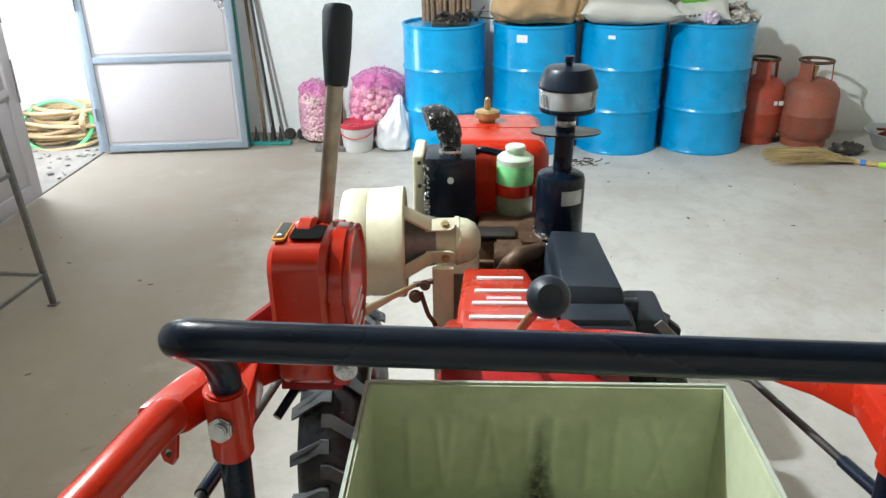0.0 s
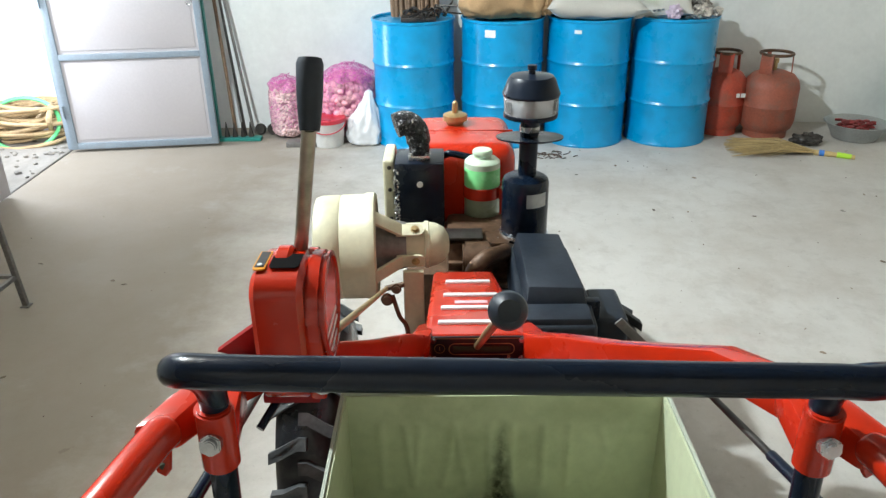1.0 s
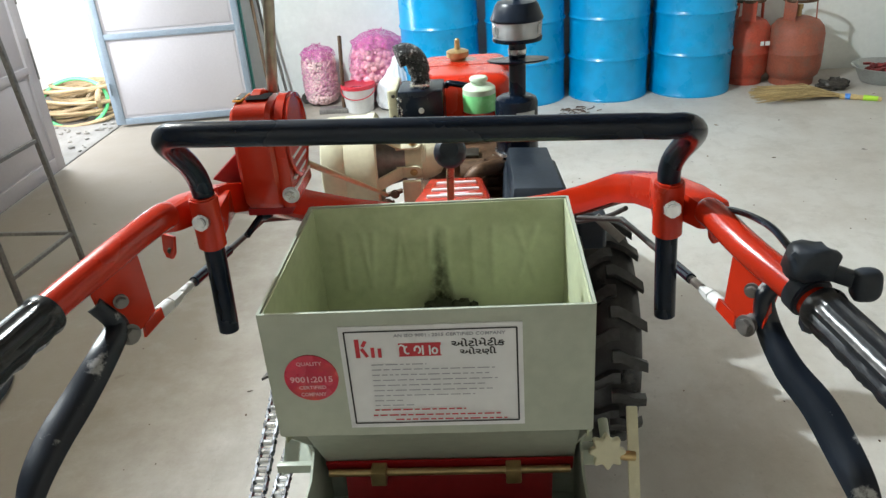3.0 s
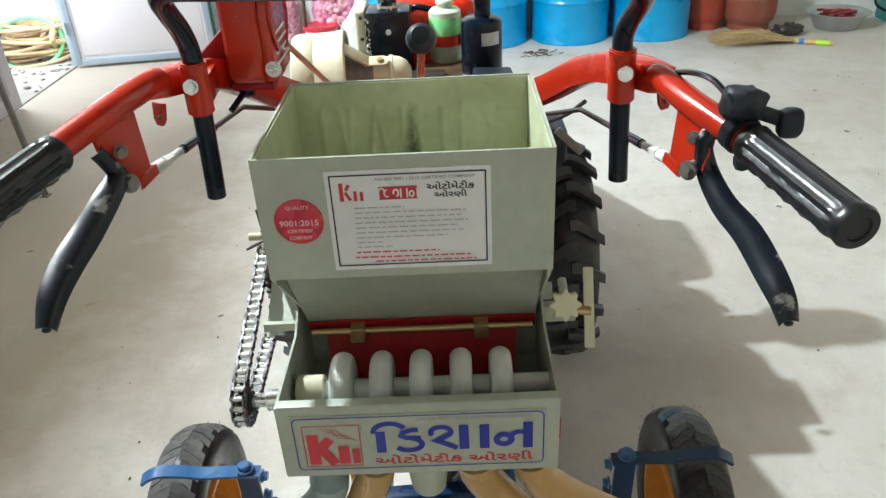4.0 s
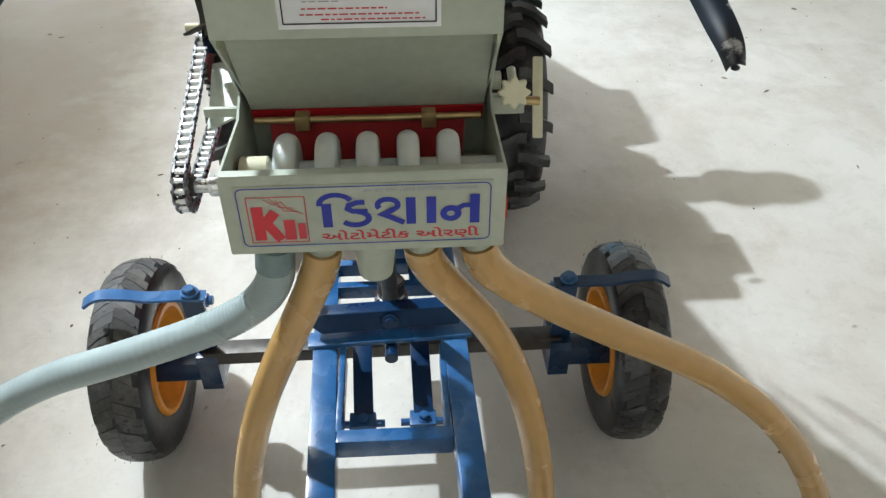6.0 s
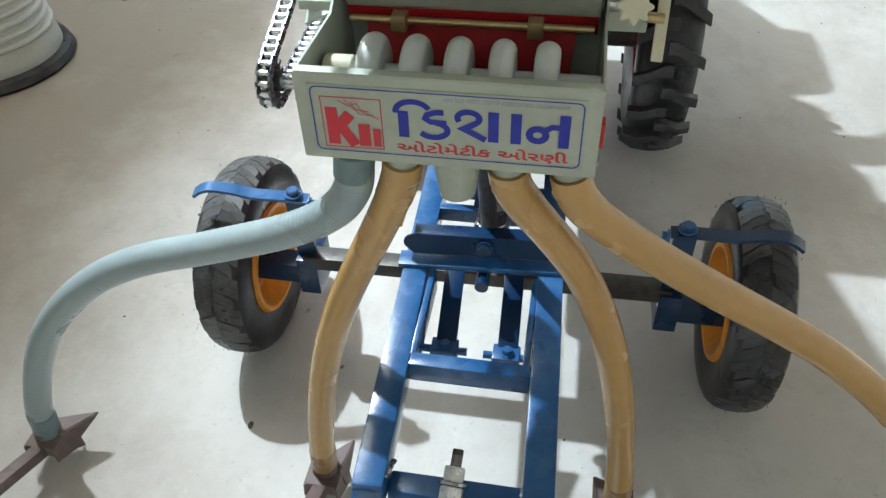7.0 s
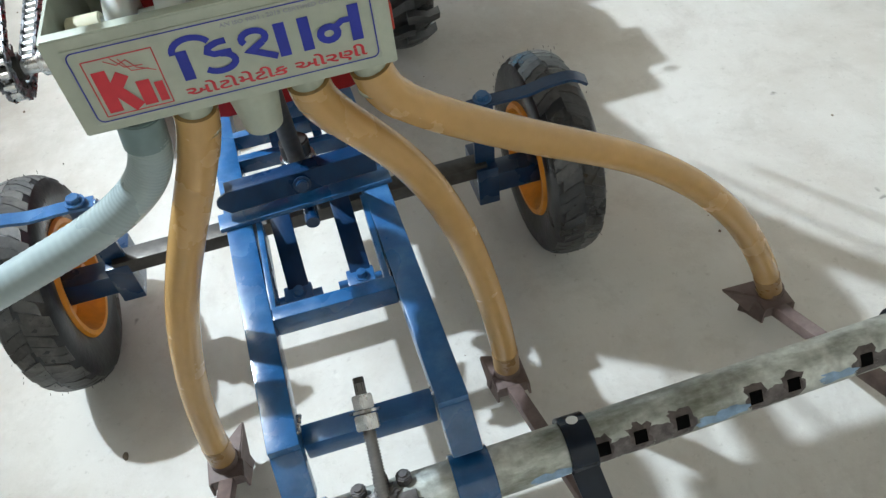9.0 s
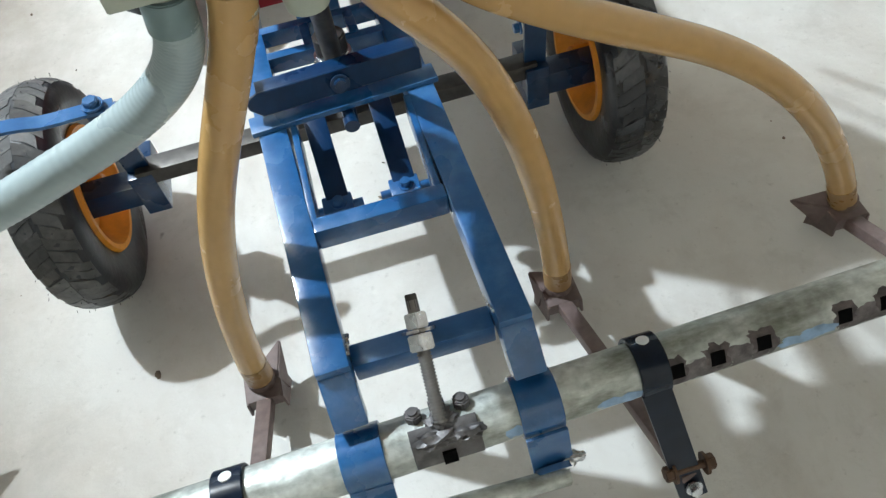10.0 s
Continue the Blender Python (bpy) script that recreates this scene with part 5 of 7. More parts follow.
def opener(x, y, lab, strap_dx, e, tip, lean):
    th = thing("furrow_opener", (x, y, 0.0), lab, "furrow opener", "furrow openers")
    part("socket", join(box(x - 0.030, y - 0.038, 0.052, x + 0.030, y + 0.030, 0.082, 0.002), cyl((x, y, 0.075), (x, y, 0.098), 0.0255, seg=20)), M_primer, th)
    for s in (-1, 1):
        part("cheek", sheet([[(x + s * 0.030, y - 0.04, 0.080), (x + s * 0.032, y - 0.043, 0.045), (x + s * 0.034, y + 0.005, 0.020), (x + s * 0.034, y + 0.028, 0.0), (x + s * 0.030, y + 0.03, 0.080)]], 0.004), M_primer, th)
    tp = (x + tip[0], y + tip[1], 0.086)
    part("share", sheet([[(x + e * 0.028, y - 0.006, 0.086), tp, (x + e * 0.036, y - 0.004, 0.036)], [(x + e * 0.004, y + 0.028, 0.086), tp, (x + e * 0.010, y + 0.026, 0.036)], [(x + e * 0.004, y + 0.028, 0.086), (x + e * 0.028, y - 0.006, 0.086), tp]], 0.005), M_primer, th, "pointed share plate")
    xs = x + strap_dx
    xe = xs + lean
    part("shank", bar((x, y - 0.03, 0.066), (xe, 0.062, 0.172), 0.026, 0.026, 0.003), M_primer, th, "square brown shank")
    yc = py(xs)
    ring = [(yc + 0.0425 * math.cos(radians(a)), 0.318 + 0.0425 * math.sin(radians(a))) for a in range(-30, 201, 15)]
    inner = [(yc + 0.0365 * math.cos(radians(a)), 0.318 + 0.0365 * math.sin(radians(a))) for a in range(195, -31, -15)]
    st_ = part("strap", join(plate(ring + inner, 0.040, Matrix.Translation((xs, 0, 0)) @ YZ, 0.001), bar((xs - lean * 0.06, yc - 0.039, 0.322), (xe + lean * 0.10, 0.048, 0.140), 0.040, 0.006, 0.001, (0, -1, 0.4))), M_black, th, "black steel strap round the pipe")
    n = Vector((0, 0.42, 0.9)).normalized()
    c = Vector((xs, yc, 0.318)) + n * 0.0405
    part("strap_hole", cyl(c, c + n * 0.0028, 0.0085, seg=20), M_bucket, st_, "light bolt hole")
    for e2 in (-1, 1):
        part("bolt", join(cyl((xe, 0.074, 0.190), (xe + e2 * 0.022, 0.074, 0.190), 0.006, seg=12), hexbolt((xe + e2 * 0.022, 0.074, 0.190), (e2, 0, 0), 0.012, 0.014)), M_rust, st_)
    part("bolt", hexbolt((xe + lean * 0.05, 0.053, 0.165), (0, -0.9, 0.4), 0.009, 0.010), M_steel, st_)
    return th


opener(-0.846, 0.452, "brown-primed furrow opener at the end of the grey hose", 0.0, 1, (0.080, 0.055), -0.06)
opener(-0.268, 0.458, "brown-primed furrow opener with an amber hose", 0.006, 1, (0.040, 0.065), -0.048)
opener(0.277, 0.474, "brown-primed furrow opener with an amber hose", 0.012, -1, (-0.040, 0.040), 0.032)
opener(0.826, 0.476, "brown-primed furrow opener with an amber hose", 0.006, -1, (-0.085, 0.030), 0.06)

# ---- seed box ----
sd = thing("seed_drill", (0.0, 0.55, 0.80), "grey-green seed hopper with metering box on the carriage", "seed drill")
A0, A1, B0, B1 = -0.160, 0.153, 0.462, 0.712
ZT, ZL = 1.247, 1.102
hop = part("hopper", join(sheet([[(A0, B0, ZL), (A1, B0, ZL), (A1, B0, ZT), (A0, B0, ZT)]], 0.003)  ), M_hopper, sd, "grey-green hopper front")
part("hopper_back", sheet([[(A0, B1, 0.96), (A1, B1, 0.96), (A1, B1, ZT), (A0, B1, ZT)]], 0.003), M_hopper, sd)
for x, e in ((A0, -1), (A1, 1)):
    part("hopper_side", join(sheet([[(x, B0, ZL), (x, B0, ZT), (x, B1, ZT), (x, B1, 0.96), (x, 0.60, 0.96)]], 0.003)), M_hopper, sd)
    xi = x - e * 0.003
    part("side_lining", sheet([[(xi, B0 + 0.003, 1.09), (xi, B0 + 0.003, ZT - 0.002), (xi, B1 - 0.004, ZT - 0.002), (xi, B1 - 0.004, 1.0)]], 0.002), M_hopper_in, sd, "dusty yellow-green inside")
part("back_lining", sheet([[(A0 + 0.002, B1 - 0.003, 0.99), (A1 - 0.002, B1 - 0.003, 0.99), (A1 - 0.002, B1 - 0.003, ZT - 0.002), (A0 + 0.002, B1 - 0.003, ZT - 0.002)]], 0.002), M_hopper_in, sd, "dusty yellow-green inside")
part("hopper_floor", sheet([[(A0 + 0.003, B0 + 0.004, 1.105), (A0 + 0.003, B1 - 0.005, 1.098), (A1 - 0.003, B1 - 0.005, 1.098), (A1 - 0.003, B0 + 0.004, 1.105)]], 0.002), M_hopper_in, sd, "dusty yellow-green inside")
part("front_lining", sheet([[(A0 + 0.003, B0 + 0.0035, 1.106), (A1 - 0.003, B0 + 0.0035, 1.106), (A1 - 0.003, B0 + 0.0035, ZT - 0.003), (A0 + 0.003, B0 + 0.0035, ZT - 0.003)]], 0.002), M_hopper_in, sd, "dusty yellow-green inside")
# pressed relief on the back panel
rel = [[(0.0, 0.0), (0.0, 1.0)], [(0.10, 1.0), (0.13, 0.0), (0.16, 1.0)], [(0.25, 0), (0.30, 1), (0.35, 0)], [(0.44, 0), (0.44, 1)], [(0.44, 0.5), (0.53, 0.5)], [(0.53, 0), (0.53, 1)], [(0.66, 0), (0.66, 1)], [(0.76, 1), (0.76, 0)], [(0.88, 0), (0.98, 1)], [(0.88, 1), (0.98, 0)]]
rel_lines = [(Vector((-0.125 + a[0] * 0.245, 1.135 + a[1] * 0.075)), Vector((-0.125 + b[0] * 0.245, 1.135 + b[1] * 0.075))) for ln in rel for a, b in zip(ln, ln[1:])]
gx, gz = np.meshgrid(np.linspace(-0.14, 0.135, 150), np.linspace(1.118, 1.226, 60))
near = np.full(gx.shape, 9.0)
for a, b in rel_lines:
    d = b - a
    t_ = np.clip(((gx - a.x) * d.x + (gz - a.y) * d.y) / max(1e-9, d.length_squared), 0, 1)
    near = np.minimum(near, np.hypot(gx - a.x - t_ * d.x, gz - a.y - t_ * d.y))
high = 0.0018 * np.exp(-(near / 0.0042) ** 2)
rb = bmesh.new()
gv_ = [[rb.verts.new((gx[i, j], B1 - 0.0040 - float(high[i, j]) - 0.0003, gz[i, j])) for j in range(150)] for i in range(60)]
for i in range(59):
    for j in range(149):
        rb.faces.new((gv_[i][j], gv_[i][j + 1], gv_[i + 1][j + 1], gv_[i + 1][j]))
bmesh.ops.recalc_face_normals(rb, faces=rb.faces)
part("pressed_relief", rb, M_hopper_in, sd, "faint pressed ridges", angle=180, kind="stuff")
part("soot_streak", sheet([[(-0.046, B1 - 0.0068, 1.102), (0.034, B1 - 0.0068, 1.102), (0.034, B1 - 0.0068, 1.222), (-0.046, B1 - 0.0068, 1.222)]], 0.0004), M_smear, sd, "olive-black sooty streak")
sm = [blob(0.017, 0.014, 0.015, (-0.010, 0.686, 1.110), 1, 0.5, 2, 3), blob(0.012, 0.011, 0.013, (0.020, 0.688, 1.109), 2, 0.6, 2, 3), blob(0.009, 0.008, 0.010, (0.034, 0.692, 1.106), 4, 0.6, 2, 3)]
q = random.Random(5)
for k in range(60):
    a = q.uniform(0, 6.28)
    r = abs(q.gauss(0, 0.017))
    sm.append(blob(q.uniform(0.002, 0.006), q.uniform(0.002, 0.005), 0.0012, (0.006 + r * math.cos(a), 0.684 + 0.7 * r * math.sin(a), 1.1005), k, 0.6, 2, 1))
part("soot_smudge", join(*sm), M_soot_hole, sd, "black sooty residue", kind="stuff")

# lower sloping panel and open metering box
C0, C1, D0 = -0.166, 0.157, 0.399
ZB, ZF = 0.862, 0.968
part("sloping_panel", sheet([[(A0 + 0.003, 0.466, ZL - 0.001), (A1 - 0.003, 0.466, ZL - 0.001), (A1 - 0.003, 0.500, 1.090), (A0 + 0.003, 0.500, 1.090)], [(A0 + 0.003, 0.500, 1.090), (A1 - 0.003, 0.500, 1.090), (A1 - 0.003, 0.590, 0.952), (A0 + 0.003, 0.590, 0.952)]], 0.003), M_hopper, sd)
side = [(D0, ZB), (D0, ZF), (0.540, 0.966), (0.572, 0.985), (0.500, 1.097), (0.62, 1.10), (0.62, ZB)]
part("metering_box", join(sheet([[(C0, D0, ZB), (C1, D0, ZB), (C1, D0, ZF), (C0, D0, ZF)]], 0.003), box(C0 + 0.001, D0 - 0.001, ZF - 0.002, C1 - 0.001, D0 + 0.012, ZF + 0.002, 0.001)), M_hopper, sd, "grey-green box front")
for x in (C0, C1):
    part("box_side", plate(side, 0.003, Matrix.Translation((x, 0, 0)) @ YZ), M_hopper, sd)
part("box_floor", sheet([[(C0, D0, ZB), (C1, D0, ZB), (C1, 0.62, ZB), (C0, 0.62, ZB)]], 0.003), M_hopper, sd)
part("box_back", sheet([[(C0, 0.62, ZB), (C1, 0.62, ZB), (C1, 0.62, 1.0), (C0, 0.62, 1.0)]], 0.003), M_hopper, sd)
part("red_shutter", join(sheet([[(A0 + 0.004, 0.580, 0.958), (A1 - 0.004, 0.580, 0.958), (A1 - 0.004, 0.588, 0.935), (A0 + 0.004, 0.588, 0.935)], [(-0.135, 0.588, 0.937), (0.125, 0.588, 0.937), (0.118, 0.545, 0.862), (-0.128, 0.545, 0.862)]], 0.003)), M_red_deep_shade, sd, "deep red metal shutter")
part("hinge_rod", cyl((A0 + 0.008, 0.574, 0.946), (A1 - 0.008, 0.574, 0.946), 0.0048, seg=14), M_brass, sd, "brass-coloured rod")
for x in (-0.089, 0.076):
    part("hinge_block", box(x - 0.0095, 0.560, 0.936, x + 0.0095, 0.580, 0.957, 0.002), M_brass, sd)
part("shaft", cyl((-0.150, 0.480, 0.925), (C1, 0.480, 0.925), 0.0125, seg=24), M_white, sd, "white plastic roller shaft")
part("bush", cyl((-0.158, 0.480, 0.925), (-0.124, 0.480, 0.925), 0.0195, seg=24, bev=0.001), M_cream, sd, "pale yellow bush")
for k in range(5):
    x = -0.1005 + 0.0492 * k
    bm = lathe([(0, -0.0138), (0.034, -0.0138)] + [(0.0345 + 0.012 * math.cos(radians(b)), 0.0138 * math.sin(radians(b))) for b in range(-75, 90, 15)] + [(0.034, 0.0138), (0, 0.0138)], 40, Matrix.Translation((x, 0.480, 0.925)) @ XAXIS)
    part("seed_roller", bm, M_white, sd, "milky white plastic seed roller")
for k, x in enumerate((-0.126, -0.066, 0.0, 0.061, 0.133)):
    part("spout", lathe([(0.0185, 0.80), (0.0195, 0.802), (0.0195, 0.842), (0.031, 0.852), (0.031, 0.8545), (0.018, 0.8545), (0.018, 0.80), (0.020, 0.80)] if k != 2 else [(0.019, 0.79), (0.022, 0.79), (0.030, 0.852), (0.016, 0.852), (0.016, 0.79), (0.019, 0.79)], 28, Matrix.Translation((x, 0.446, 0))), M_hopper, sd)
part("dark_mouth", cyl((0.0, 0.446, 0.788), (0.0, 0.446, 0.80), 0.015, seg=20), M_soot_hole, sd)

# printed plate on the metering box
yP = D0 - 0.0022
pl = part("front_plate", box(-0.152, yP - 0.0008, 0.871, 0.143, yP + 0.0006, 0.957, 0.0004), M_hopper, sd, "printed front plate")


def border(x0, x1, z0, z1, y, w, r):
    ln = arc(x1 - r, z1 - r, r, 0, 90, 5) + arc(x0 + r, z1 - r, r, 90, 180, 5) + arc(x0 + r, z0 + r, r, 180, 270, 5) + arc(x1 - r, z0 + r, r, 270, 360, 5)
    return strokes([ln + [ln[0]]], 0, 0, 1, 1, y, w)


yQ = yP - 0.0010
part("border_line", border(-0.149, 0.140, 0.8745, 0.9540, yQ, 0.0013, 0.007), M_inkblue, pl)
part("emblem", join(border(-0.139, -0.073, 0.8795, 0.9425, yQ, 0.0012, 0.0005),
                    strokes([[(0.16, 0.05), (0.16, 0.80)]], -0.139, 0.8795, 0.066, 0.063, yQ, 0.0135), strokes([[(0.26, 0.42), (0.47, 0.68)], [(0.28, 0.46), (0.52, 0.05)]], -0.139, 0.8795, 0.066, 0.063, yQ - 0.0001, 0.0125),
                    strokes([[(0.69, 0.05), (0.69, 0.50)]], -0.139, 0.8795, 0.066, 0.063, yQ - 0.0002, 0.0130), strokes([[(0.90, 0.06), (0.90, 0.42)]], -0.139, 0.8795, 0.066, 0.063, yQ - 0.0003, 0.0085),
                    strokes([[(0.30, 0.95), (0.45, 0.84), (0.6, 0.9), (0.7, 0.74), (0.95, 0.62)], [(0.4, 0.98), (0.55, 0.78), (0.8, 0.76)], [(0.5, 0.94), (0.62, 0.7), (0.86, 0.68)]], -0.139, 0.8795, 0.066, 0.063, yQ - 0.0001, 0.0009)), M_inkred, pl, "red emblem of plain shapes")
# large blue device: plain hooks, loops and bars
S = dict(x0=-0.062, z0=0.8975, sx=0.19, sz=0.047, y=yQ)
def lift(k):
    return {**S, "y": yQ - 0.0001 * k}


part("blue_device", join(strokes([[(0.068, 0.72), (0.068, 0.02)]], w=0.0112, **S), strokes([arc(0.125, 0.70, 0.098, 188, 22, 12, 0.27)], w=0.0064, **lift(1)),
                         strokes([[(0.30, 0.74), (0.25, 0.73), (0.205, 0.66), (0.195, 0.56), (0.225, 0.48), (0.315, 0.47)]], w=0.0066, **lift(2)), strokes([arc(0.238, 0.27, 0.082, 78, -150, 12, 0.20)], w=0.0068, **lift(3)),
                         strokes([arc(0.438, 0.64, 0.062, 215, -48, 12, 0.165)], w=0.0066, **lift(2)), strokes([[(0.48, 0.52), (0.41, 0.36), (0.44, 0.30), (0.535, 0.10)]], w=0.0072, **lift(3)), strokes([[(0.578, 0.84), (0.578, 0.05)]], w=0.0112, **lift(1)),
                         strokes([[(0.703, 0.84), (0.703, 0.05)]], w=0.0112, **S), strokes([arc(0.822, 0.33, 0.046, 0, 360, 14, 0.16)], w=0.0074, **lift(1)), strokes([[(0.855, 0.44), (0.90, 0.56), (0.95, 0.56)]], w=0.0064, **lift(2)), strokes([[(0.968, 0.88), (0.968, 0.03)]], w=0.0112, **lift(3))),
     M_inkblue, pl, "large blue device of plain shapes", kind="stuff")
part("caption", words("ઓટોમેટીક ઓરણી", -0.058, 0.128, 0.8775, 0.8935, yQ), M_inkred, pl, "red caption")
part("caption", words("AN ISO 9001 : 2015 CERTIFIED COMPANY", -0.006, 0.126, 0.9455, 0.9500, yQ), M_inkgrey, pl, "small grey caption")

# paper label and foil sticker on the hopper
yL = B0 - 0.0020
part("paper_label", box(-0.086, yL - 0.0008, 1.1125, 0.087, yL + 0.0008, 1.2315, 0.0003), M_paper, hop, "white printed paper label")
yI = yL - 0.0010


def under_label(name, bm, m):
    return part(name, bm, m, hop)


under_label("label_border", border(-0.0805, 0.0815, 1.1185, 1.2262, yI, 0.0016, 0.0006), M_ink)
under_label("label_emblem", join(strokes([[(0.0, 0.0), (0.0, 1.0)]], -0.0695, 1.197, 0.02, 0.021, yI, 0.0042), strokes([[(0.25, 0.6), (0.42, 0.9)], [(0.2, 0.5), (0.45, 0.05)], [(0.72, 0.0), (0.72, 0.55)], [(1.05, 0.0), (1.05, 0.5)]], -0.0695, 1.197, 0.02, 0.021, yI - 0.0001, 0.0034)), M_inkred)
under_label("label_brand_block", strokes([[(0.07, 0.5), (0.93, 0.5)]], -0.0335, 1.1965, 0.047, 0.0165, yI, 0.0150), M_inkred)
under_label("label_brand_marks", strokes([arc(0.13, 0.55, 0.07, 180, 0, 6, 0.3), [(0.06, 0.55), (0.06, 0.15)], arc(0.25, 0.5, 0.06, 90, 300, 6, 0.25), arc(0.45, 0.5, 0.06, 200, -80, 6, 0.25), [(0.56, 0.8), (0.56, 0.15)], [(0.7, 0.8), (0.7, 0.15)], arc(0.8, 0.42, 0.05, 0, 360, 8, 0.2), [(0.93, 0.8), (0.93, 0.15)]], -0.0335, 1.1965, 0.047, 0.0165, yI - 0.0003, 0.0018), M_paper)
under_label("label_caption", join(words("ઓટોમેટીક", 0.020, 0.070, 1.2065, 1.2155, yI), words("ઓરણી", 0.0275, 0.062, 1.1965, 1.2055, yI)), M_ink)
under_label("label_caption", words("AN ISO 9001 : 2015 CERTIFIED COMPANY", -0.034, 0.071, 1.2190, 1.2225, yI), M_inkgrey)
q = random.Random(2)
lines = []
for k in range(9):
    z = 1.1885 - 0.0056 * k
    x = -0.058
    end = (-0.005, 0.06, 0.055, 0.062, 0.05, 0.058, 0.04, -0.03, -0.02)[k]
    while x < end:
        w = q.uniform(0.003, 0.012)
        lines.append([(x, z), (min(end, x + w), z)])
        x += w + 0.0022
under_label("label_text_line", strokes(lines, 0, 0, 1, 1, yI, 0.0011), M_inkgrey)
lines = []
for z, x0, x1 in ((1.1345, -0.06, 0.03), (1.1285, -0.062, 0.065), (1.1235, -0.04, 0.07)):
    x = x0
    while x < x1:
        w = q.uniform(0.004, 0.010)
        lines.append([(x, z), (min(x1, x + w), z)])
        x += w + 0.002
under_label("label_footer_line", strokes(lines, 0, 0, 1, 1, yI, 0.0016), M_inkred)
part("foil_sticker", join(cyl((-0.1185, yL + 0.0008, 1.1745), (-0.1185, yL - 0.0008, 1.1745), 0.0265, seg=48)), M_sticker, hop, "round red foil sticker")
under_label("sticker_caption", join(words("9001:2015", -0.1395, -0.0975, 1.1700, 1.1770, yI - 0.0001), words("QUALITY", -0.1310, -0.1060, 1.1890, 1.1940, yI - 0.0001), words("CERTIFIED", -0.1320, -0.1050, 1.1620, 1.1660, yI - 0.0001), words("COMPANY", -0.1310, -0.1060, 1.1535, 1.1580, yI - 0.0001)), M_pinkprint)

# chain drive on the box's left flank
XC = -0.236
n1, r1 = Vector((0, 0.500, 0.895)), 0.029
n2, r2 = Vector((0, 0.752, 0.950)), 0.060
L = (n2 - n1).length
phi = math.atan2(n2.z - n1.z, n2.y - n1.y)
lean = math.asin((r2 - r1) / L)
ua, wa = phi + math.pi / 2 + lean, phi - math.pi / 2 - lean


def on(c, r, a):
    return c + Vector((0, r * math.cos(a), r * math.sin(a)))


nv = Vector((0, math.cos(ua), math.sin(ua)))
loop = [on(n1, r1, ua).lerp(on(n2, r2, ua), t) for t in np.linspace(0, 1, 60)]
loop += [on(n2, r2, a) for a in np.linspace(ua - 0.05, wa + 0.05, 30)]
loop += [on(n2, r2, wa).lerp(on(n1, r1, wa), t) for t in np.linspace(0, 1, 60)]
loop += [on(n1, r1, a) for a in np.linspace(wa - 0.05, ua - 2 * math.pi + 0.05, 20)]
dist = [0.0]
for a, b in zip(loop, loop[1:] + loop[:1]):
    dist.append(dist[-1] + (b - a).length)
N = int(dist[-1] / 0.0127)
pos = []
for k in range(N):
    d = dist[-1] * k / N
    i = max(j for j in range(len(loop)) if dist[j] <= d)
    t = (d - dist[i]) / max(1e-9, dist[i + 1] - dist[i])
    pos.append(loop[i].lerp(loop[(i + 1) % len(loop)], t))
dark, light = [], []
for k in range(N):
    a, b = pos[k], pos[(k + 1) % N]
    w = 0.0085 if k % 2 else 0.0068
    for s in (-1, 1):
        x = XC + s * w
        e = (b - a).normalized() * 0.004
        dark.append(bar(Vector((x, a.y, a.z)) - e, Vector((x, b.y, b.z)) + e, 0.0016, 0.0100, 0, nv))
    light.append(cyl(Vector((XC - 0.0062, a.y, a.z)), Vector((XC + 0.0062, a.y, a.z)), 0.0042, seg=8))
    dark.append(cyl(Vector((XC - 0.0110, a.y, a.z)), Vector((XC + 0.0110, a.y, a.z)), 0.0024, seg=6))
ch = part("drive_chain", join(*dark), M_chain, sd, "oily bright roller chain")
part("chain_roller", join(*light), M_steel, ch, "bright chain rollers", kind="stuff")
for c, r in ((n1, 0.022), (n2, 0.053)):
    teeth = [cyl((XC - 0.003, c.y, c.z), (XC + 0.003, c.y, c.z), r, seg=24)]
    nt_ = 14 if r < 0.03 else 30
    for k in range(nt_):
        a = 2 * math.pi * k / nt_
        teeth.append(bar((XC, c.y + r * 0.9 * math.cos(a), c.z + r * 0.9 * math.sin(a)), (XC, c.y + (r + 0.008) * math.cos(a), c.z + (r + 0.008) * math.sin(a)), 0.005, 0.006, 0, (1, 0, 0)))
    part("sprocket", join(*teeth, cyl((XC - 0.012, c.y, c.z), (XC + 0.012, c.y, c.z), 0.013, seg=18, bev=0.001)), M_dark_steel, sd)
part("drive_shaft", join(cyl((XC, 0.500, 0.895), (C0, 0.500, 0.895), 0.009, seg=16), cyl((XC + 0.03, 0.500, 0.895), (C0 - 0.006, 0.500, 0.895), 0.014, seg=20, bev=0.002)), M_steel, sd)
part("chain_guide", join(sheet([[(-0.222, 0.60, 0.92), (-0.168, 0.60, 0.945), (-0.168, 0.69, 0.985), (-0.222, 0.69, 0.975)]], 0.004), bar((-0.212, 0.565, 0.965), (-0.166, 0.565, 0.965), 0.008, 0.012, 0.001)), M_hopper, sd, "pale bracket beside the chain")
part("chain_stub", cyl((-0.256, 0.715, 1.02), (-0.236, 0.715, 1.02), 0.006, seg=14, bev=0.001), M_cream, sd)
part("chain_bracket", sheet([[(-0.164, 0.62, 1.10), (-0.222, 0.66, 1.092), (-0.216, 0.66, 1.03), (-0.164, 0.62, 1.045)], [(-0.211, 0.652, 1.049), (-0.243, 0.652, 1.034), (-0.245, 0.69, 1.020), (-0.212, 0.69, 1.034)]], 0.003), M_dark_steel, sd, "bent dark steel chain bracket")
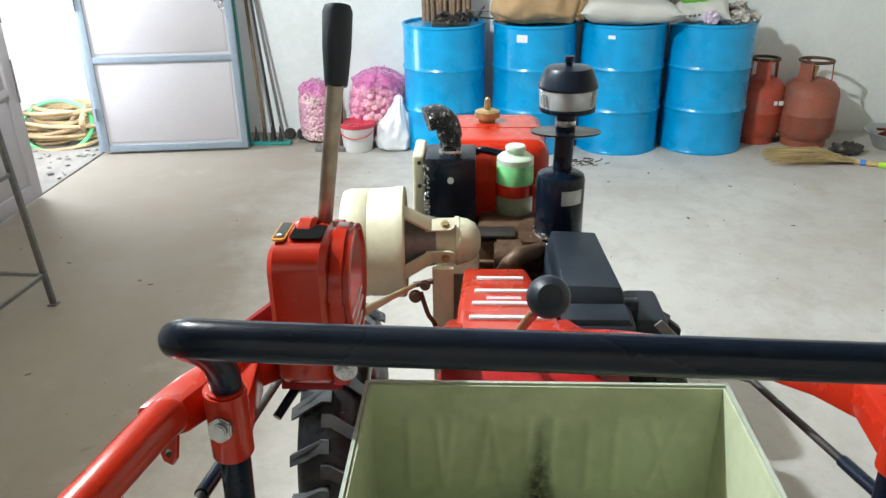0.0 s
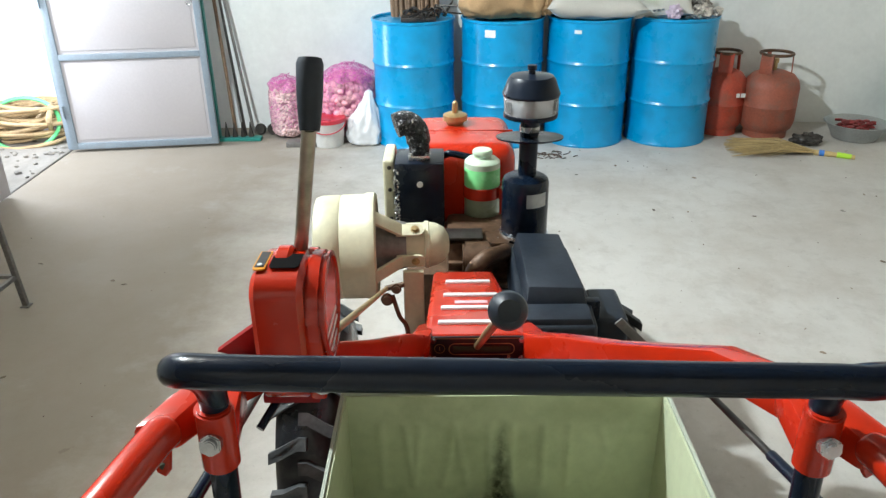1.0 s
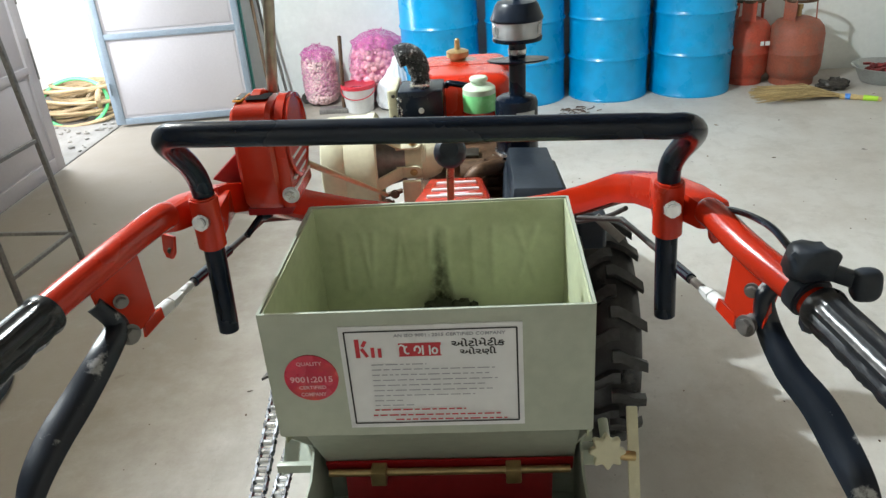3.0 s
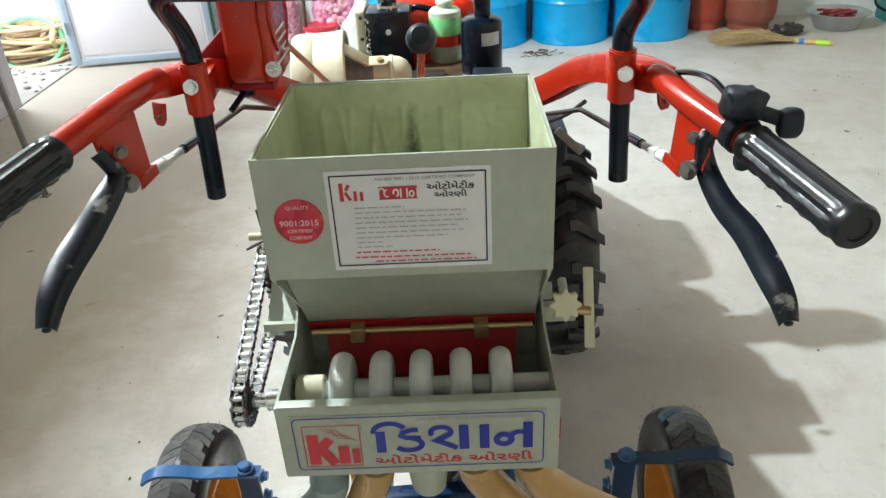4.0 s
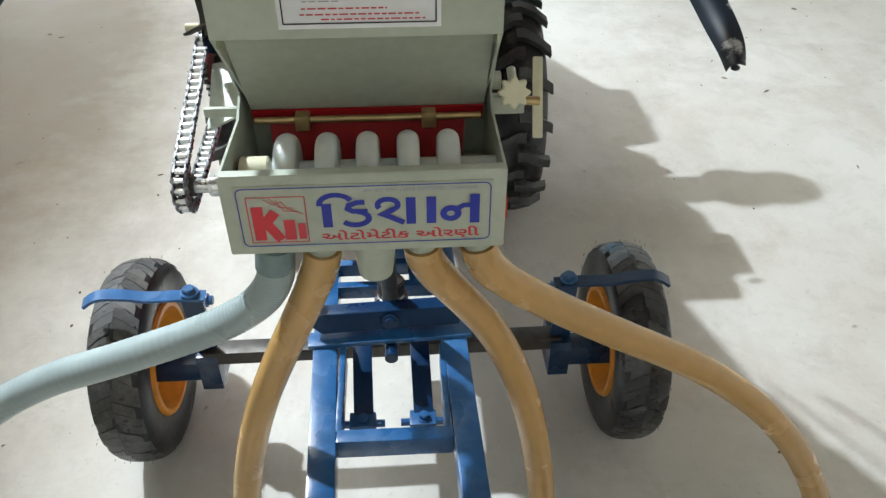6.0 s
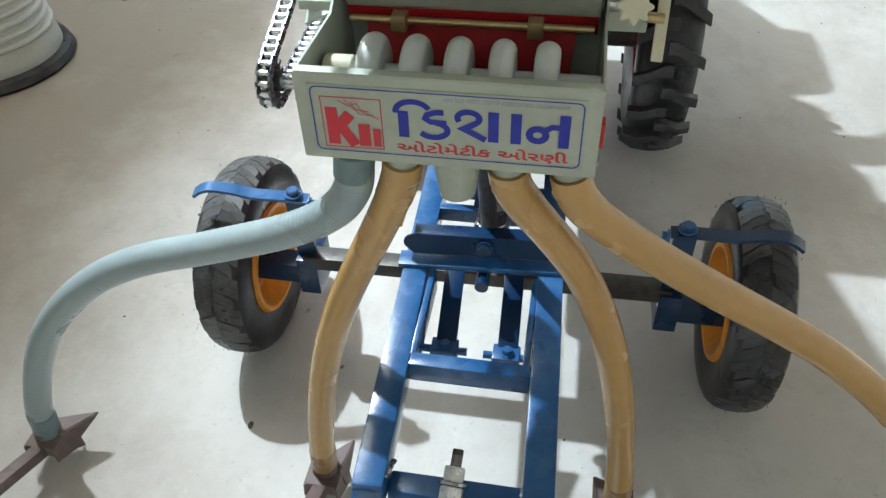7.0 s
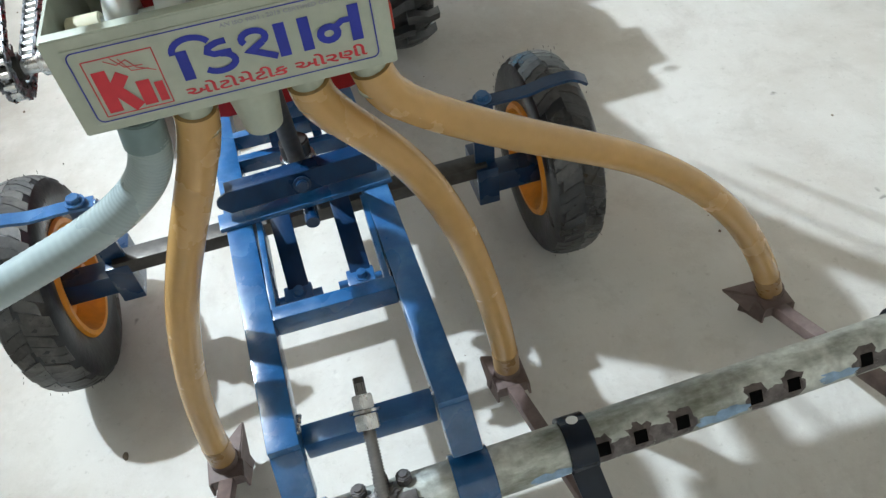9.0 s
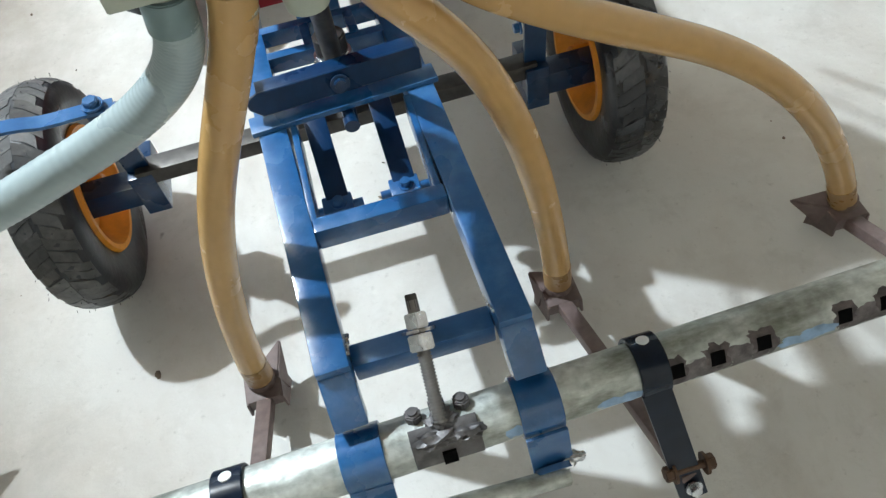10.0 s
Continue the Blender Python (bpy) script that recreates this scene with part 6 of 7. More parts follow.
part("inner_plate", sheet([[(-0.170, 0.67, 1.095), (-0.228, 0.70, 1.075), (-0.232, 0.70, 0.99), (-0.170, 0.67, 0.99)]], 0.003), M_black, sd, "black inner chain plate")
part("hopper_latch", bar((A0 - 0.006, 0.50, 1.13), (A0 - 0.006, 0.50, 1.165), 0.006, 0.010, 0.001, (0, 1, 0)), M_black, sd)

# star knob and pointer on the other flank
kn = []
for k in range(49):
    a = 2 * math.pi * k / 48
    r = 0.0186 + 0.0034 * math.cos(8 * a)
    kn.append((r * math.cos(a), r * math.sin(a)))
part("star_knob", plate(kn[:-1], 0.012, Matrix.Translation((0.186, 0.562, 0.983)) @ Matrix.Rotation(radians(68), 4, "X"), 0.0015), M_cream, sd, "cream star-shaped knob")
part("knob_stem", join(cyl((0.186, 0.565, 0.984), (0.186, 0.60, 0.998), 0.006, seg=12), box(C1 + 0.002, 0.585, 0.94, 0.205, 0.60, 0.965, 0.002), cyl((C1, 0.595, 0.985), (0.172, 0.595, 0.985), 0.012, seg=16)), M_hopper, sd)
part("pointer", join(bar((0.218, 0.545, 0.925), (0.222, 0.610, 1.01), 0.006, 0.0135, 0.002, (1, 0, 0))), M_cream, sd, "cream flat pointer lever")
part("pointer_pin", cyl((0.20, 0.575, 0.965), (0.2225, 0.572, 0.965), 0.006, seg=14, bev=0.001), M_brass, sd, "brass pin")
part("reflector", box(C1 + 0.002, 0.42, 0.885, C1 + 0.007, 0.438, 0.915, 0.001), M_red, sd, "small red tab")
# ---- seed hoses ----
def even(path):
    """Eases the bends of a path, keeping its ends."""
    P = list(path)
    for _ in range(160):
        P = [P[0]] + [(a + 2 * b + c) / 4 for a, b, c in zip(P, P[1:], P[2:])] + [P[-1]]
    return P


def hose(pts, r, material, label, ribs=False):
    pa = curve(pts, 9)
    N = len(pa)
    th = thing("seed_hose", pts[-1], label, "hose", "seed hoses")
    if ribs:
        fine = even(curve(pts, 60))
        rr = [r * (1 + 0.009 * math.sin(i * 1.25) + 0.02 * noise.noise(fine[i] * 9)) for i in range(len(fine))]
        part("hose_wall", tube(fine, rr, 20), material, th, angle=180)
    else:
        part("hose_wall", tube(even(curve(pts, 20)), [r * (1 + 0.010 * noise.noise(p * 7)) for p in curve(pts, 20)], 24), material, th, angle=180)
    P = even(curve(pts, 20))
    keep = [p for p in P if (p - P[-1]).length < 0.062]
    part("lower_end", tube(keep, [r * 1.035] * (len(keep) - 1) + [r * 1.05], 24), M_grey_cuff if ribs else M_amber_end, th, "darker hose end pushed on the opener")
    if not ribs:
        keep = [p for p in P if (p - P[0]).length < 0.070]
        part("upper_end", tube(keep, r * 1.045, 24), M_amber, th, "stretched hose end on the spout")
    if ribs:
        a, b = Vector(pts[0]), Vector(pts[1])
        part("cuff", cyl(a + (a - b).normalized() * 0.010, a + (b - a).normalized() * 0.030, r * 1.04, seg=28, bev=0.0015), M_grey_cuff, th, "darker hose end pushed over the spout")
    return th


hose([(-0.126, 0.446, 0.832), (-0.132, 0.447, 0.785), (-0.163, 0.450, 0.738), (-0.235, 0.455, 0.690), (-0.370, 0.458, 0.637), (-0.490, 0.46, 0.594), (-0.595, 0.46, 0.530), (-0.695, 0.46, 0.432), (-0.775, 0.458, 0.310), (-0.836, 0.454, 0.160), (-0.846, 0.452, 0.085)], 0.0246, M_grey_hose, "ribbed grey-blue plastic hose", True)
hose([(-0.066, 0.446, 0.832), (-0.072, 0.450, 0.795), (-0.108, 0.463, 0.707), (-0.158, 0.467, 0.600), (-0.205, 0.468, 0.480), (-0.246, 0.466, 0.317), (-0.266, 0.460, 0.160), (-0.268, 0.458, 0.085)], 0.0238, M_amber, "amber translucent plastic hose")
hose([(0.061, 0.446, 0.832), (0.066, 0.450, 0.795), (0.109, 0.460, 0.733), (0.164, 0.468, 0.651), (0.209, 0.472, 0.537), (0.243, 0.475, 0.395), (0.265, 0.476, 0.247), (0.276, 0.474, 0.140), (0.277, 0.474, 0.085)], 0.0238, M_amber, "amber translucent plastic hose")
hose([(0.133, 0.446, 0.832), (0.142, 0.448, 0.795), (0.175, 0.455, 0.755), (0.261, 0.463, 0.690), (0.381, 0.468, 0.617), (0.489, 0.472, 0.554), (0.608, 0.475, 0.455), (0.718, 0.478, 0.320), (0.796, 0.477, 0.170), (0.826, 0.476, 0.085)], 0.0238, M_amber, "amber translucent plastic hose")


# ---- walking tractor ----
tr = thing("walking_tractor", (0.0, 1.6, 0.0), "red two-wheeled walking tractor with black grips", "tractor")


def big_wheel(x, side):
    yc, R, hw = 1.82, 0.318, 0.078
    T = Matrix.Translation((x, yc, 0.338)) @ XAXIS
    w = part("drive_wheel", lathe([(0.15, -0.06), (0.165, -0.06), (0.165, -0.045), (0.145, -0.035), (0.14, 0.035), (0.165, 0.045), (0.165, 0.06), (0.15, 0.06), (0.13, 0.03), (0.05, 0.01), (0, 0.01), (0, -0.01), (0.05, -0.01), (0.13, -0.03), (0.15, -0.06)], 48, T), M_red_deep_shade, tr, "red wheel disc")
    part("tyre", lathe([(0.155, -0.055), (0.19, -0.075), (0.25, -0.082), (0.295, -0.072), (0.312, -0.05), (0.318, 0.0), (0.312, 0.05), (0.295, 0.072), (0.25, 0.082), (0.19, 0.075), (0.155, 0.055), (0.155, -0.055)], 64, T), M_tyre, w, "black tractor tyre")
    lugs = []
    for k in range(18):
        for s in (-1, 1):
            a = 2 * math.pi * (k + (0.5 if s > 0 else 0.0)) / 18
            out = [(-s * 0.010, -0.013), (s * 0.012, -0.013), (s * 0.086, 0.028), (s * 0.086, 0.056), (s * 0.012, 0.016), (-s * 0.010, 0.016)]
            b = plate(out, 0.022, None, 0.0)
            bmesh.ops.subdivide_edges(b, edges=b.edges, cuts=1)
            for v in b.verts:
                q2 = min(1, abs(v.co.x) / 0.086)
                rr = R + 0.009 - 0.026 * q2 ** 3 + v.co.z
                ang = -v.co.y / R
                v.co = Vector((v.co.x, rr * math.sin(ang), rr * math.cos(ang)))
            b.transform(Matrix.Translation((x, yc, 0.338)) @ Matrix.Rotation(a, 4, "X"))
            bmesh.ops.recalc_face_normals(b, faces=b.faces)
            lugs.append(b)
    part("tread", join(*lugs), M_lug, w, "thick chevron rubber lugs", kind="stuff")
    part("hub", join(cyl((x - 0.07, yc, 0.338), (x + 0.07, yc, 0.338), 0.04, seg=24, bev=0.004), *[hexbolt((x - side * 0.012, yc + 0.09 * math.cos(a), 0.338 + 0.09 * math.sin(a)), (-side, 0, 0), 0.011, 0.010) for a in (0.2, 1.25, 2.3, 3.35, 4.4, 5.4)]), M_dark_steel, w)


big_wheel(0.365, 1)
big_wheel(-0.405, -1)

# gear case, axle housing and engine block
part("axle_housing", join(cyl((-0.34, 1.82, 0.338), (0.30, 1.82, 0.338), 0.045, seg=28, bev=0.004), cyl((-0.10, 1.82, 0.338), (0.09, 1.82, 0.338), 0.11, seg=32, bev=0.012)), M_dark_steel, tr)
part("gear_case", join(box(-0.085, 1.34, 0.42, 0.06, 1.72, 0.86, 0.03), box(-0.075, 1.55, 0.25, 0.055, 1.95, 0.55, 0.03)), M_rust, tr, "oily brown gear case")
part("transmission_housing", join(box(-0.118, 0.865, 0.505, 0.155, 1.10, 1.03, 0.025), box(-0.12, 1.08, 0.46, 0.08, 1.36, 0.92, 0.02)), M_red_deep_shade, tr, "red transmission housing in a shaded deep red")
part("hitch_beam", bar((0.0, 1.42, 0.46), (0.0, 0.95, 0.44), 0.08, 0.06, 0.004), M_blue, tr, "blue hitch beam to the carriage")
blk = part("engine_block", join(box(-0.165, 1.83, 0.46, 0.13, 2.22, 0.80, 0.02), box(-0.06, 1.80, 0.76, 0.10, 2.0, 0.90, 0.02), cyl((-0.02, 1.79, 0.86), (0.05, 1.79, 0.86), 0.045, seg=24, bev=0.006)), M_rust, tr, "oily dark engine block")
for k in range(6):
    part("fin", box(-0.055, 1.785, 0.70 + 0.028 * k, 0.09, 1.80, 0.712 + 0.028 * k, 0.002), M_rust, blk)
part("manifold", tube(curve([(0.02, 1.74, 0.80), (0.0, 1.70, 0.86), (0.03, 1.70, 0.905), (0.075, 1.76, 0.89), (0.09, 1.84, 0.86)], 6), 0.020, 14), M_rust, blk, "rusty curved manifold")
part("tin_cover", box(-0.065, 1.80, 0.905, 0.03, 1.86, 0.913, 0.002), M_dark_steel, blk)
for s in (-1, 1):
    part("skid_rail", bar((0.02 + s * 0.13, 1.55, 0.42), (0.02 + s * 0.13, 2.75, 0.42), 0.05, 0.05, 0.004), M_red_deep_shade, tr)
part("nose_plate", box(-0.17, 2.70, 0.36, 0.20, 2.76, 0.48, 0.006), M_red_deep_shade, tr)

# fuel tank
tk = part("fuel_tank", bevel(box(-0.165, 2.08, 0.82, 0.134, 2.42, 1.054), 0.058, 7), M_red, tr, "glossy red fuel tank")
part("seam", box(-0.1655, 2.235, 0.88, 0.1345, 2.241, 1.0555, 0.002), M_red, tk)
part("filler_cap", lathe([(0, 0), (0.024, 0), (0.026, 0.014), (0.036, 0.018), (0.036, 0.034), (0.028, 0.038), (0.010, 0.040), (0.008, 0.070), (0.004, 0.074), (0, 0.074)], 30, Matrix.Translation((-0.031, 2.31, 1.048))), M_brass, tk, "brass-coloured filler cap")
part("slot", tube(curve([(-0.062, 2.074, 1.034), (-0.048, 2.060, 1.044), (0.0, 2.060, 1.034), (0.034, 2.066, 1.026)], 5), 0.0095, 10), M_black, tk, "black grab handle")

# air duct box with crinkled elbow
ab = part("air_box", box(-0.190, 1.93, 0.865, -0.064, 2.06, 1.060, 0.006), M_black, tr, "black sheet-metal box")
part("badge", cyl((-0.126, 1.930, 1.005), (-0.126, 1.9265, 1.005), 0.008, seg=20), M_paper, ab, "small round white badge")
q = random.Random(6)
part("blistered_mesh", join(*[blob(q.uniform(0.002, 0.005), 0.003, q.uniform(0.003, 0.006), (q.uniform(-0.1915, -0.180), q.uniform(1.926, 1.935), q.uniform(0.87, 1.045)), k, 0.7, 2, 1) for k in range(90)]), M_steel, ab, "crinkled silvery side")
part("elbow_pipe", tube(curve([(-0.128, 1.985, 1.055), (-0.128, 1.985, 1.095), (-0.136, 1.98, 1.135), (-0.160, 1.97, 1.155), (-0.185, 1.962, 1.150)], 6), [0.027] * 7 + [0.031] * 18, 28), M_crinkle, tr, "black foil-wrapped elbow pipe")
part("pipe_flange", join(box(-0.155, 1.955, 1.060, -0.10, 2.012, 1.072, 0.002), hexbolt((-0.148, 1.962, 1.072), (0, 0, 1), 0.006, 0.006), hexbolt((-0.107, 1.962, 1.072), (0, 0, 1), 0.006, 0.006)), M_steel, tr)
sh = part("shroud", bevel(box(-0.221, 1.945, 0.855, -0.1925, 2.09, 1.064), 0.008, 3), M_cream, tr, "cream sheet-metal shroud beside the air box")
for z in (0.905, 0.985, 1.045):
    part("shroud_bolt", hexbolt((-0.204, 1.9455, z), (0, -1, 0), 0.004, 0.004), M_dark_steel, sh)
hd_ = bmesh.new()
pts = [(-0.155, 2.42, 0.60), (0.128, 2.42, 0.60), (0.128, 2.42, 0.955), (-0.155, 2.42, 0.955), (-0.15, 2.78, 0.48), (0.128, 2.78, 0.48), (0.128, 2.78, 0.745), (-0.15, 2.78, 0.745)]
vs = [hd_.verts.new(p) for p in pts]
for f in ((0, 1, 2, 3), (4, 7, 6, 5), (0, 4, 5, 1), (3, 2, 6, 7), (0, 3, 7, 4), (1, 5, 6, 2)):
    hd_.faces.new([vs[i] for i in f])
bmesh.ops.recalc_face_normals(hd_, faces=hd_.faces)
part("engine_hood", bevel(hd_, 0.02, 3), M_red_deep_shade, tr, "red sloping hood in front of the tank")

# coolant bottle
bt = part("coolant_bottle", lathe([(0, 0.865), (0.040, 0.865), (0.047, 0.875), (0.047, 0.985)], 32, Matrix.Translation((0.036, 2.00, 0))), M_bottle, tr, "cloudy plastic coolant bottle")
part("liquid", lathe([(0.0472, 0.980), (0.0474, 1.028), (0.046, 1.030)], 32, Matrix.Translation((0.036, 2.00, 0))), M_greenliq, bt, "bright green coolant")
part("shoulder", lathe([(0.0472, 1.027), (0.0465, 1.043), (0.038, 1.051), (0.022, 1.053), (0.022, 1.062), (0.026, 1.064), (0.026, 1.070), (0.023, 1.074), (0.006, 1.075), (0, 1.075)], 32, Matrix.Translation((0.036, 2.00, 0))), M_mint, bt, "milky mint bottle shoulder and cap")
part("clamp_band", join(lathe([(0.0475, 0.948), (0.0500, 0.948), (0.0500, 0.978), (0.0475, 0.978), (0.0475, 0.948)], 32, Matrix.Translation((0.036, 2.00, 0))), box(0.078, 1.965, 0.948, 0.10, 2.03, 0.978, 0.002)), M_red, bt, "red clamp band")

# silencer and pre-cleaner
ax, ay = 0.140, 1.875
sl = part("filter_can", lathe([(0, 0.885), (0.052, 0.885), (0.0575, 0.895), (0.0575, 1.035), (0.054, 1.045), (0.042, 1.052), (0, 1.054)], 40, Matrix.Translation((ax - 0.004, ay - 0.01, 0))), M_black, tr, "black oil-bath filter can")
cols = []
bm = bmesh.new()
for i in range(6):
    a = radians(-92 + 11 * i)
    p = Vector((ax - 0.004 + 0.0582 * math.cos(a), ay - 0.01 + 0.0582 * math.sin(a), 0))
    cols.append((bm.verts.new(p + Vector((0, 0, 0.985))), bm.verts.new(p + Vector((0, 0, 1.020)))))
for a, b in zip(cols, cols[1:]):
    bm.faces.new((a[0], b[0], b[1], a[1]))
part("rating_label", bm, M_basin, sl, "silver rating label")
part("clip_ring", join(lathe([(0.0565, 0.896), (0.0615, 0.896), (0.0615, 0.904), (0.0565, 0.904), (0.0565, 0.896)], 36, Matrix.Translation((ax - 0.004, ay - 0.01, 0))), tube(curve([(0.070, 1.83, 0.90), (0.062, 1.825, 0.88), (0.068, 1.825, 0.86), (0.060, 1.83, 0.845)], 5), 0.003, 8)), M_steel, sl, "wire clip")
part("intake_pipe", join(cyl((ax, ay, 1.05), (ax + 0.003, ay, 1.205), 0.0225, seg=28)), M_black, tr)
part("hose_clamp", cyl((ax + 0.002, ay, 1.160), (ax + 0.002, ay, 1.173), 0.0242, seg=28), M_steel, tr)
part("rain_disc", lathe([(0.020, 1.140), (0.060, 1.137), (0.080, 1.142), (0.081, 1.146), (0.060, 1.145), (0.020, 1.150)], 44, Matrix.Translation((ax + 0.003, ay, 1.142)) @ Matrix.Rotation(radians(-7), 4, "X") @ Matrix.Translation((0, 0, -1.142))), M_black, tr, "round black rain disc")
pc = part("pre_cleaner", lathe([(0, 1.197), (0.055, 1.198), (0.062, 1.204), (0.0655, 1.248), (0.0645, 1.250), (0.060, 1.208), (0, 1.204)], 40, Matrix.Translation((ax + 0.003, ay, 0))), M_glow, tr, "clear plastic pre-cleaner bowl")
part("cap", lathe([(0.067, 1.247), (0.0685, 1.252), (0.064, 1.262), (0.056, 1.284), (0.050, 1.292), (0.020, 1.296), (0.008, 1.296), (0.008, 1.304), (0.011, 1.306), (0.011, 1.316), (0, 1.318)], 40, Matrix.Translation((ax + 0.003, ay, 0))), M_black, pc, "glossy black cap")
part("bowl_rim", lathe([(0.056, 1.194), (0.064, 1.196), (0.065, 1.204), (0.062, 1.206), (0.056, 1.194)], 40, Matrix.Translation((ax + 0.003, ay, 0))), M_black, pc)
part("inner_tube", cyl((ax + 0.003, ay, 1.20), (ax + 0.003, ay, 1.25), 0.013, seg=20), M_plastic, pc)
part("bowl_mark", join(*[bar((ax + 0.003 + 0.0668 * math.cos(radians(a)), ay + 0.0668 * math.sin(radians(a)), 1.215), (ax + 0.003 + 0.0672 * math.cos(radians(a)), ay + 0.0672 * math.sin(radians(a)), 1.24), 0.006, 0.001, 0, (math.cos(radians(a)), math.sin(radians(a)), 0)) for a in (-160, -150, -143, -36, -28)]), M_basin, pc, "pale grey print marks", kind="stuff")

# cream clutch drum with its cone
cy, cz = 1.66, 0.958
DRUM_TURN = Matrix.Translation((-0.29, cy, cz)) @ Matrix.Rotation(radians(3), 4, "Z") @ Matrix.Translation((0.29, -cy, -cz))


def turned(bm):
    """The clutch stands a little askew to the machine."""
    bm.transform(DRUM_TURN)
    return bm


dm = part("clutch_drum", lathe([(0, -0.350), (0.1012, -0.350), (0.1117, -0.346), (0.1165, -0.333), (0.1173, -0.295), (0.1151, -0.292), (0.1173, -0.289), (0.1179, -0.240), (0.1208, -0.236), (0.1211, -0.218), (0.1160, -0.214), (0.1070, -0.214), (0.1050, -0.235), (0, -0.235)][::-1], 60,
                               DRUM_TURN @ Matrix.Translation((0, cy, cz)) @ Matrix(((0, 0, 1, 0), (0, 1, 0, 0), (1, 0, 0, 0), (0, 0, 0, 1)))), M_cream, tr, "cream sheet-metal clutch drum")
part("recess", turned(cyl((-0.236, cy, cz), (-0.15, cy, cz), 0.070, 0.052, seg=36)), M_iron, dm, "dark conical recess")
part("cone", lathe([(0, -0.165), (0.048, -0.165), (0.050, -0.16), (0.050, -0.110), (0.0535, -0.108), (0.0535, -0.100), (0.051, -0.098), (0.048, -0.082), (0.038, -0.064), (0.020, -0.054), (0, -0.052)], 36, DRUM_TURN @ Matrix.Translation((0, cy, cz)) @ Matrix(((0, 0, 1, 0), (0, 1, 0, 0), (1, 0, 0, 0), (0, 0, 0, 1)))), M_cream, dm, "cream rounded end cone")
for a, e in ((58, 0.050), (-12, 0.052), (170, 0.05)):
    ca, sa = math.cos(radians(180 - a)), math.sin(radians(180 - a))
    p0 = Vector((-0.220, cy + 0.113 * ca, cz + 0.113 * sa))
    p1 = Vector((-0.160, cy + 0.0585 * ca, cz + 0.0585 * sa))
    arm = part("arm", turned(join(bar(p0, p1, 0.032, 0.007, 0.001, (0, ca, sa)), bar(p1 - Vector((0.012, 0, 0)), p1 + Vector((0.036, 0, 0)), 0.030, 0.006, 0.001, (0, ca, sa)), cyl(p1 + Vector((0.036, -0.003 * ca, -0.003 * sa)), p1 + Vector((0.036, 0.003 * ca, 0.003 * sa)), 0.0148, seg=20))), M_cream, dm)
    part("bolt", turned(hexbolt(p1 + Vector((0.030, ca * 0.003, sa * 0.003)), (0, ca, sa), 0.0070, 0.006)), M_brass, arm, "dull arm bolt")
part("foot_plate", join(box(-0.155, 1.585, 0.55, -0.110, 1.60, 0.93, 0.003), box(-0.155, 1.57, 0.53, -0.06, 1.66, 0.56, 0.003)), M_cream, tr)
part("linkage", join(tube(curve([(-0.175, 1.52, 0.91), (-0.160, 1.50, 0.87), (-0.145, 1.50, 0.84), (-0.138, 1.50, 0.76)], 6), 0.005, 8), hexbolt((-0.185, 1.51, 0.905), (0, -1, 0.3), 0.010, 0.012), hexbolt((-0.165, 1.51, 0.93), (0, -1, 0.3), 0.008, 0.010), cyl((-0.19, 1.53, 0.92), (-0.15, 1.53, 0.93), 0.006, seg=12)), M_rust, tr)
part("shift_rod", cyl((-0.170, 0.765, 1.286), (-0.187, 1.52, 0.925), 0.0045, seg=12), M_brass, tr, "long brass-coloured shift rod")

# red gear cover with slotted top
gv = bmesh.new()
pts = [(-0.096, 1.13, 0.90), (0.071, 1.13, 0.90), (0.071, 1.13, 1.052), (-0.096, 1.13, 1.052), (-0.088, 1.56, 0.80), (0.040, 1.56, 0.80), (0.040, 1.56, 0.945), (-0.088, 1.56, 0.945)]
vs = [gv.verts.new(p) for p in pts]
for f in ((0, 1, 2, 3), (4, 7, 6, 5), (0, 4, 5, 1), (3, 2, 6, 7), (0, 3, 7, 4), (1, 5, 6, 2)):
    gv.faces.new([vs[i] for i in f])
bmesh.ops.recalc_face_normals(gv, faces=gv.faces)
bevel(gv, 0.012, 3)
gc = part("gear_cover", gv, M_red, tr, "glossy red gear cover")


def topz(y):
    return 1.052 - (y - 1.13) * 0.107 / 0.43


for k, y in enumerate((1.19, 1.275, 1.36, 1.46)):
    x0, x1 = -0.074 + 0.004 * k, 0.052 - 0.008 * k
    # flat white is painted in for the bars' silvery reflection
    part("pressed_bar", bar((x0, y, topz(y) + 0.001), (x1, y, topz(y) + 0.001), 0.016, 0.008, 0.003, (0, 0.24, 0.97)), M_paper, gc, "pale stripe on the cover")
part("cover_mark", bar((-0.045, 1.315, topz(1.315) + 0.0005), (0.015, 1.315, topz(1.315) + 0.0005), 0.018, 0.002, 0.0005, (0, 0.24, 0.97)), M_pinkprint, gc, "small pale emblem bar")
part("gate_plate", box(-0.088, 1.1265, 1.004, 0.066, 1.131, 1.050, 0.002), M_ink, gc, "black shift gate plate")
part("gate_border", join(border(-0.0855, 0.0635, 1.0065, 1.0475, 1.1262, 0.0014, 0.004), border(-0.056, 0.047, 1.018, 1.038, 1.1262, 0.0016, 0.009), border(-0.079, -0.063, 1.021, 1.037, 1.1262, 0.001, 0.0075), strokes([[(0, 0), (0, 1)]], -0.071, 1.0255, 0.01, 0.007, 1.1262, 0.0012)), M_brass, gc, "thin gold outline")
part("gate_letter", words("R", 0.0365, 0.0430, 1.0075, 1.0155, 1.1262), M_brass, gc)
# raised black strip painted for the slot's inner dark
part("gate_slot", box(-0.050, 1.1255, 1.023, 0.041, 1.1275, 1.033, 0.0005), M_soot_hole, gc, "dark gate slot")
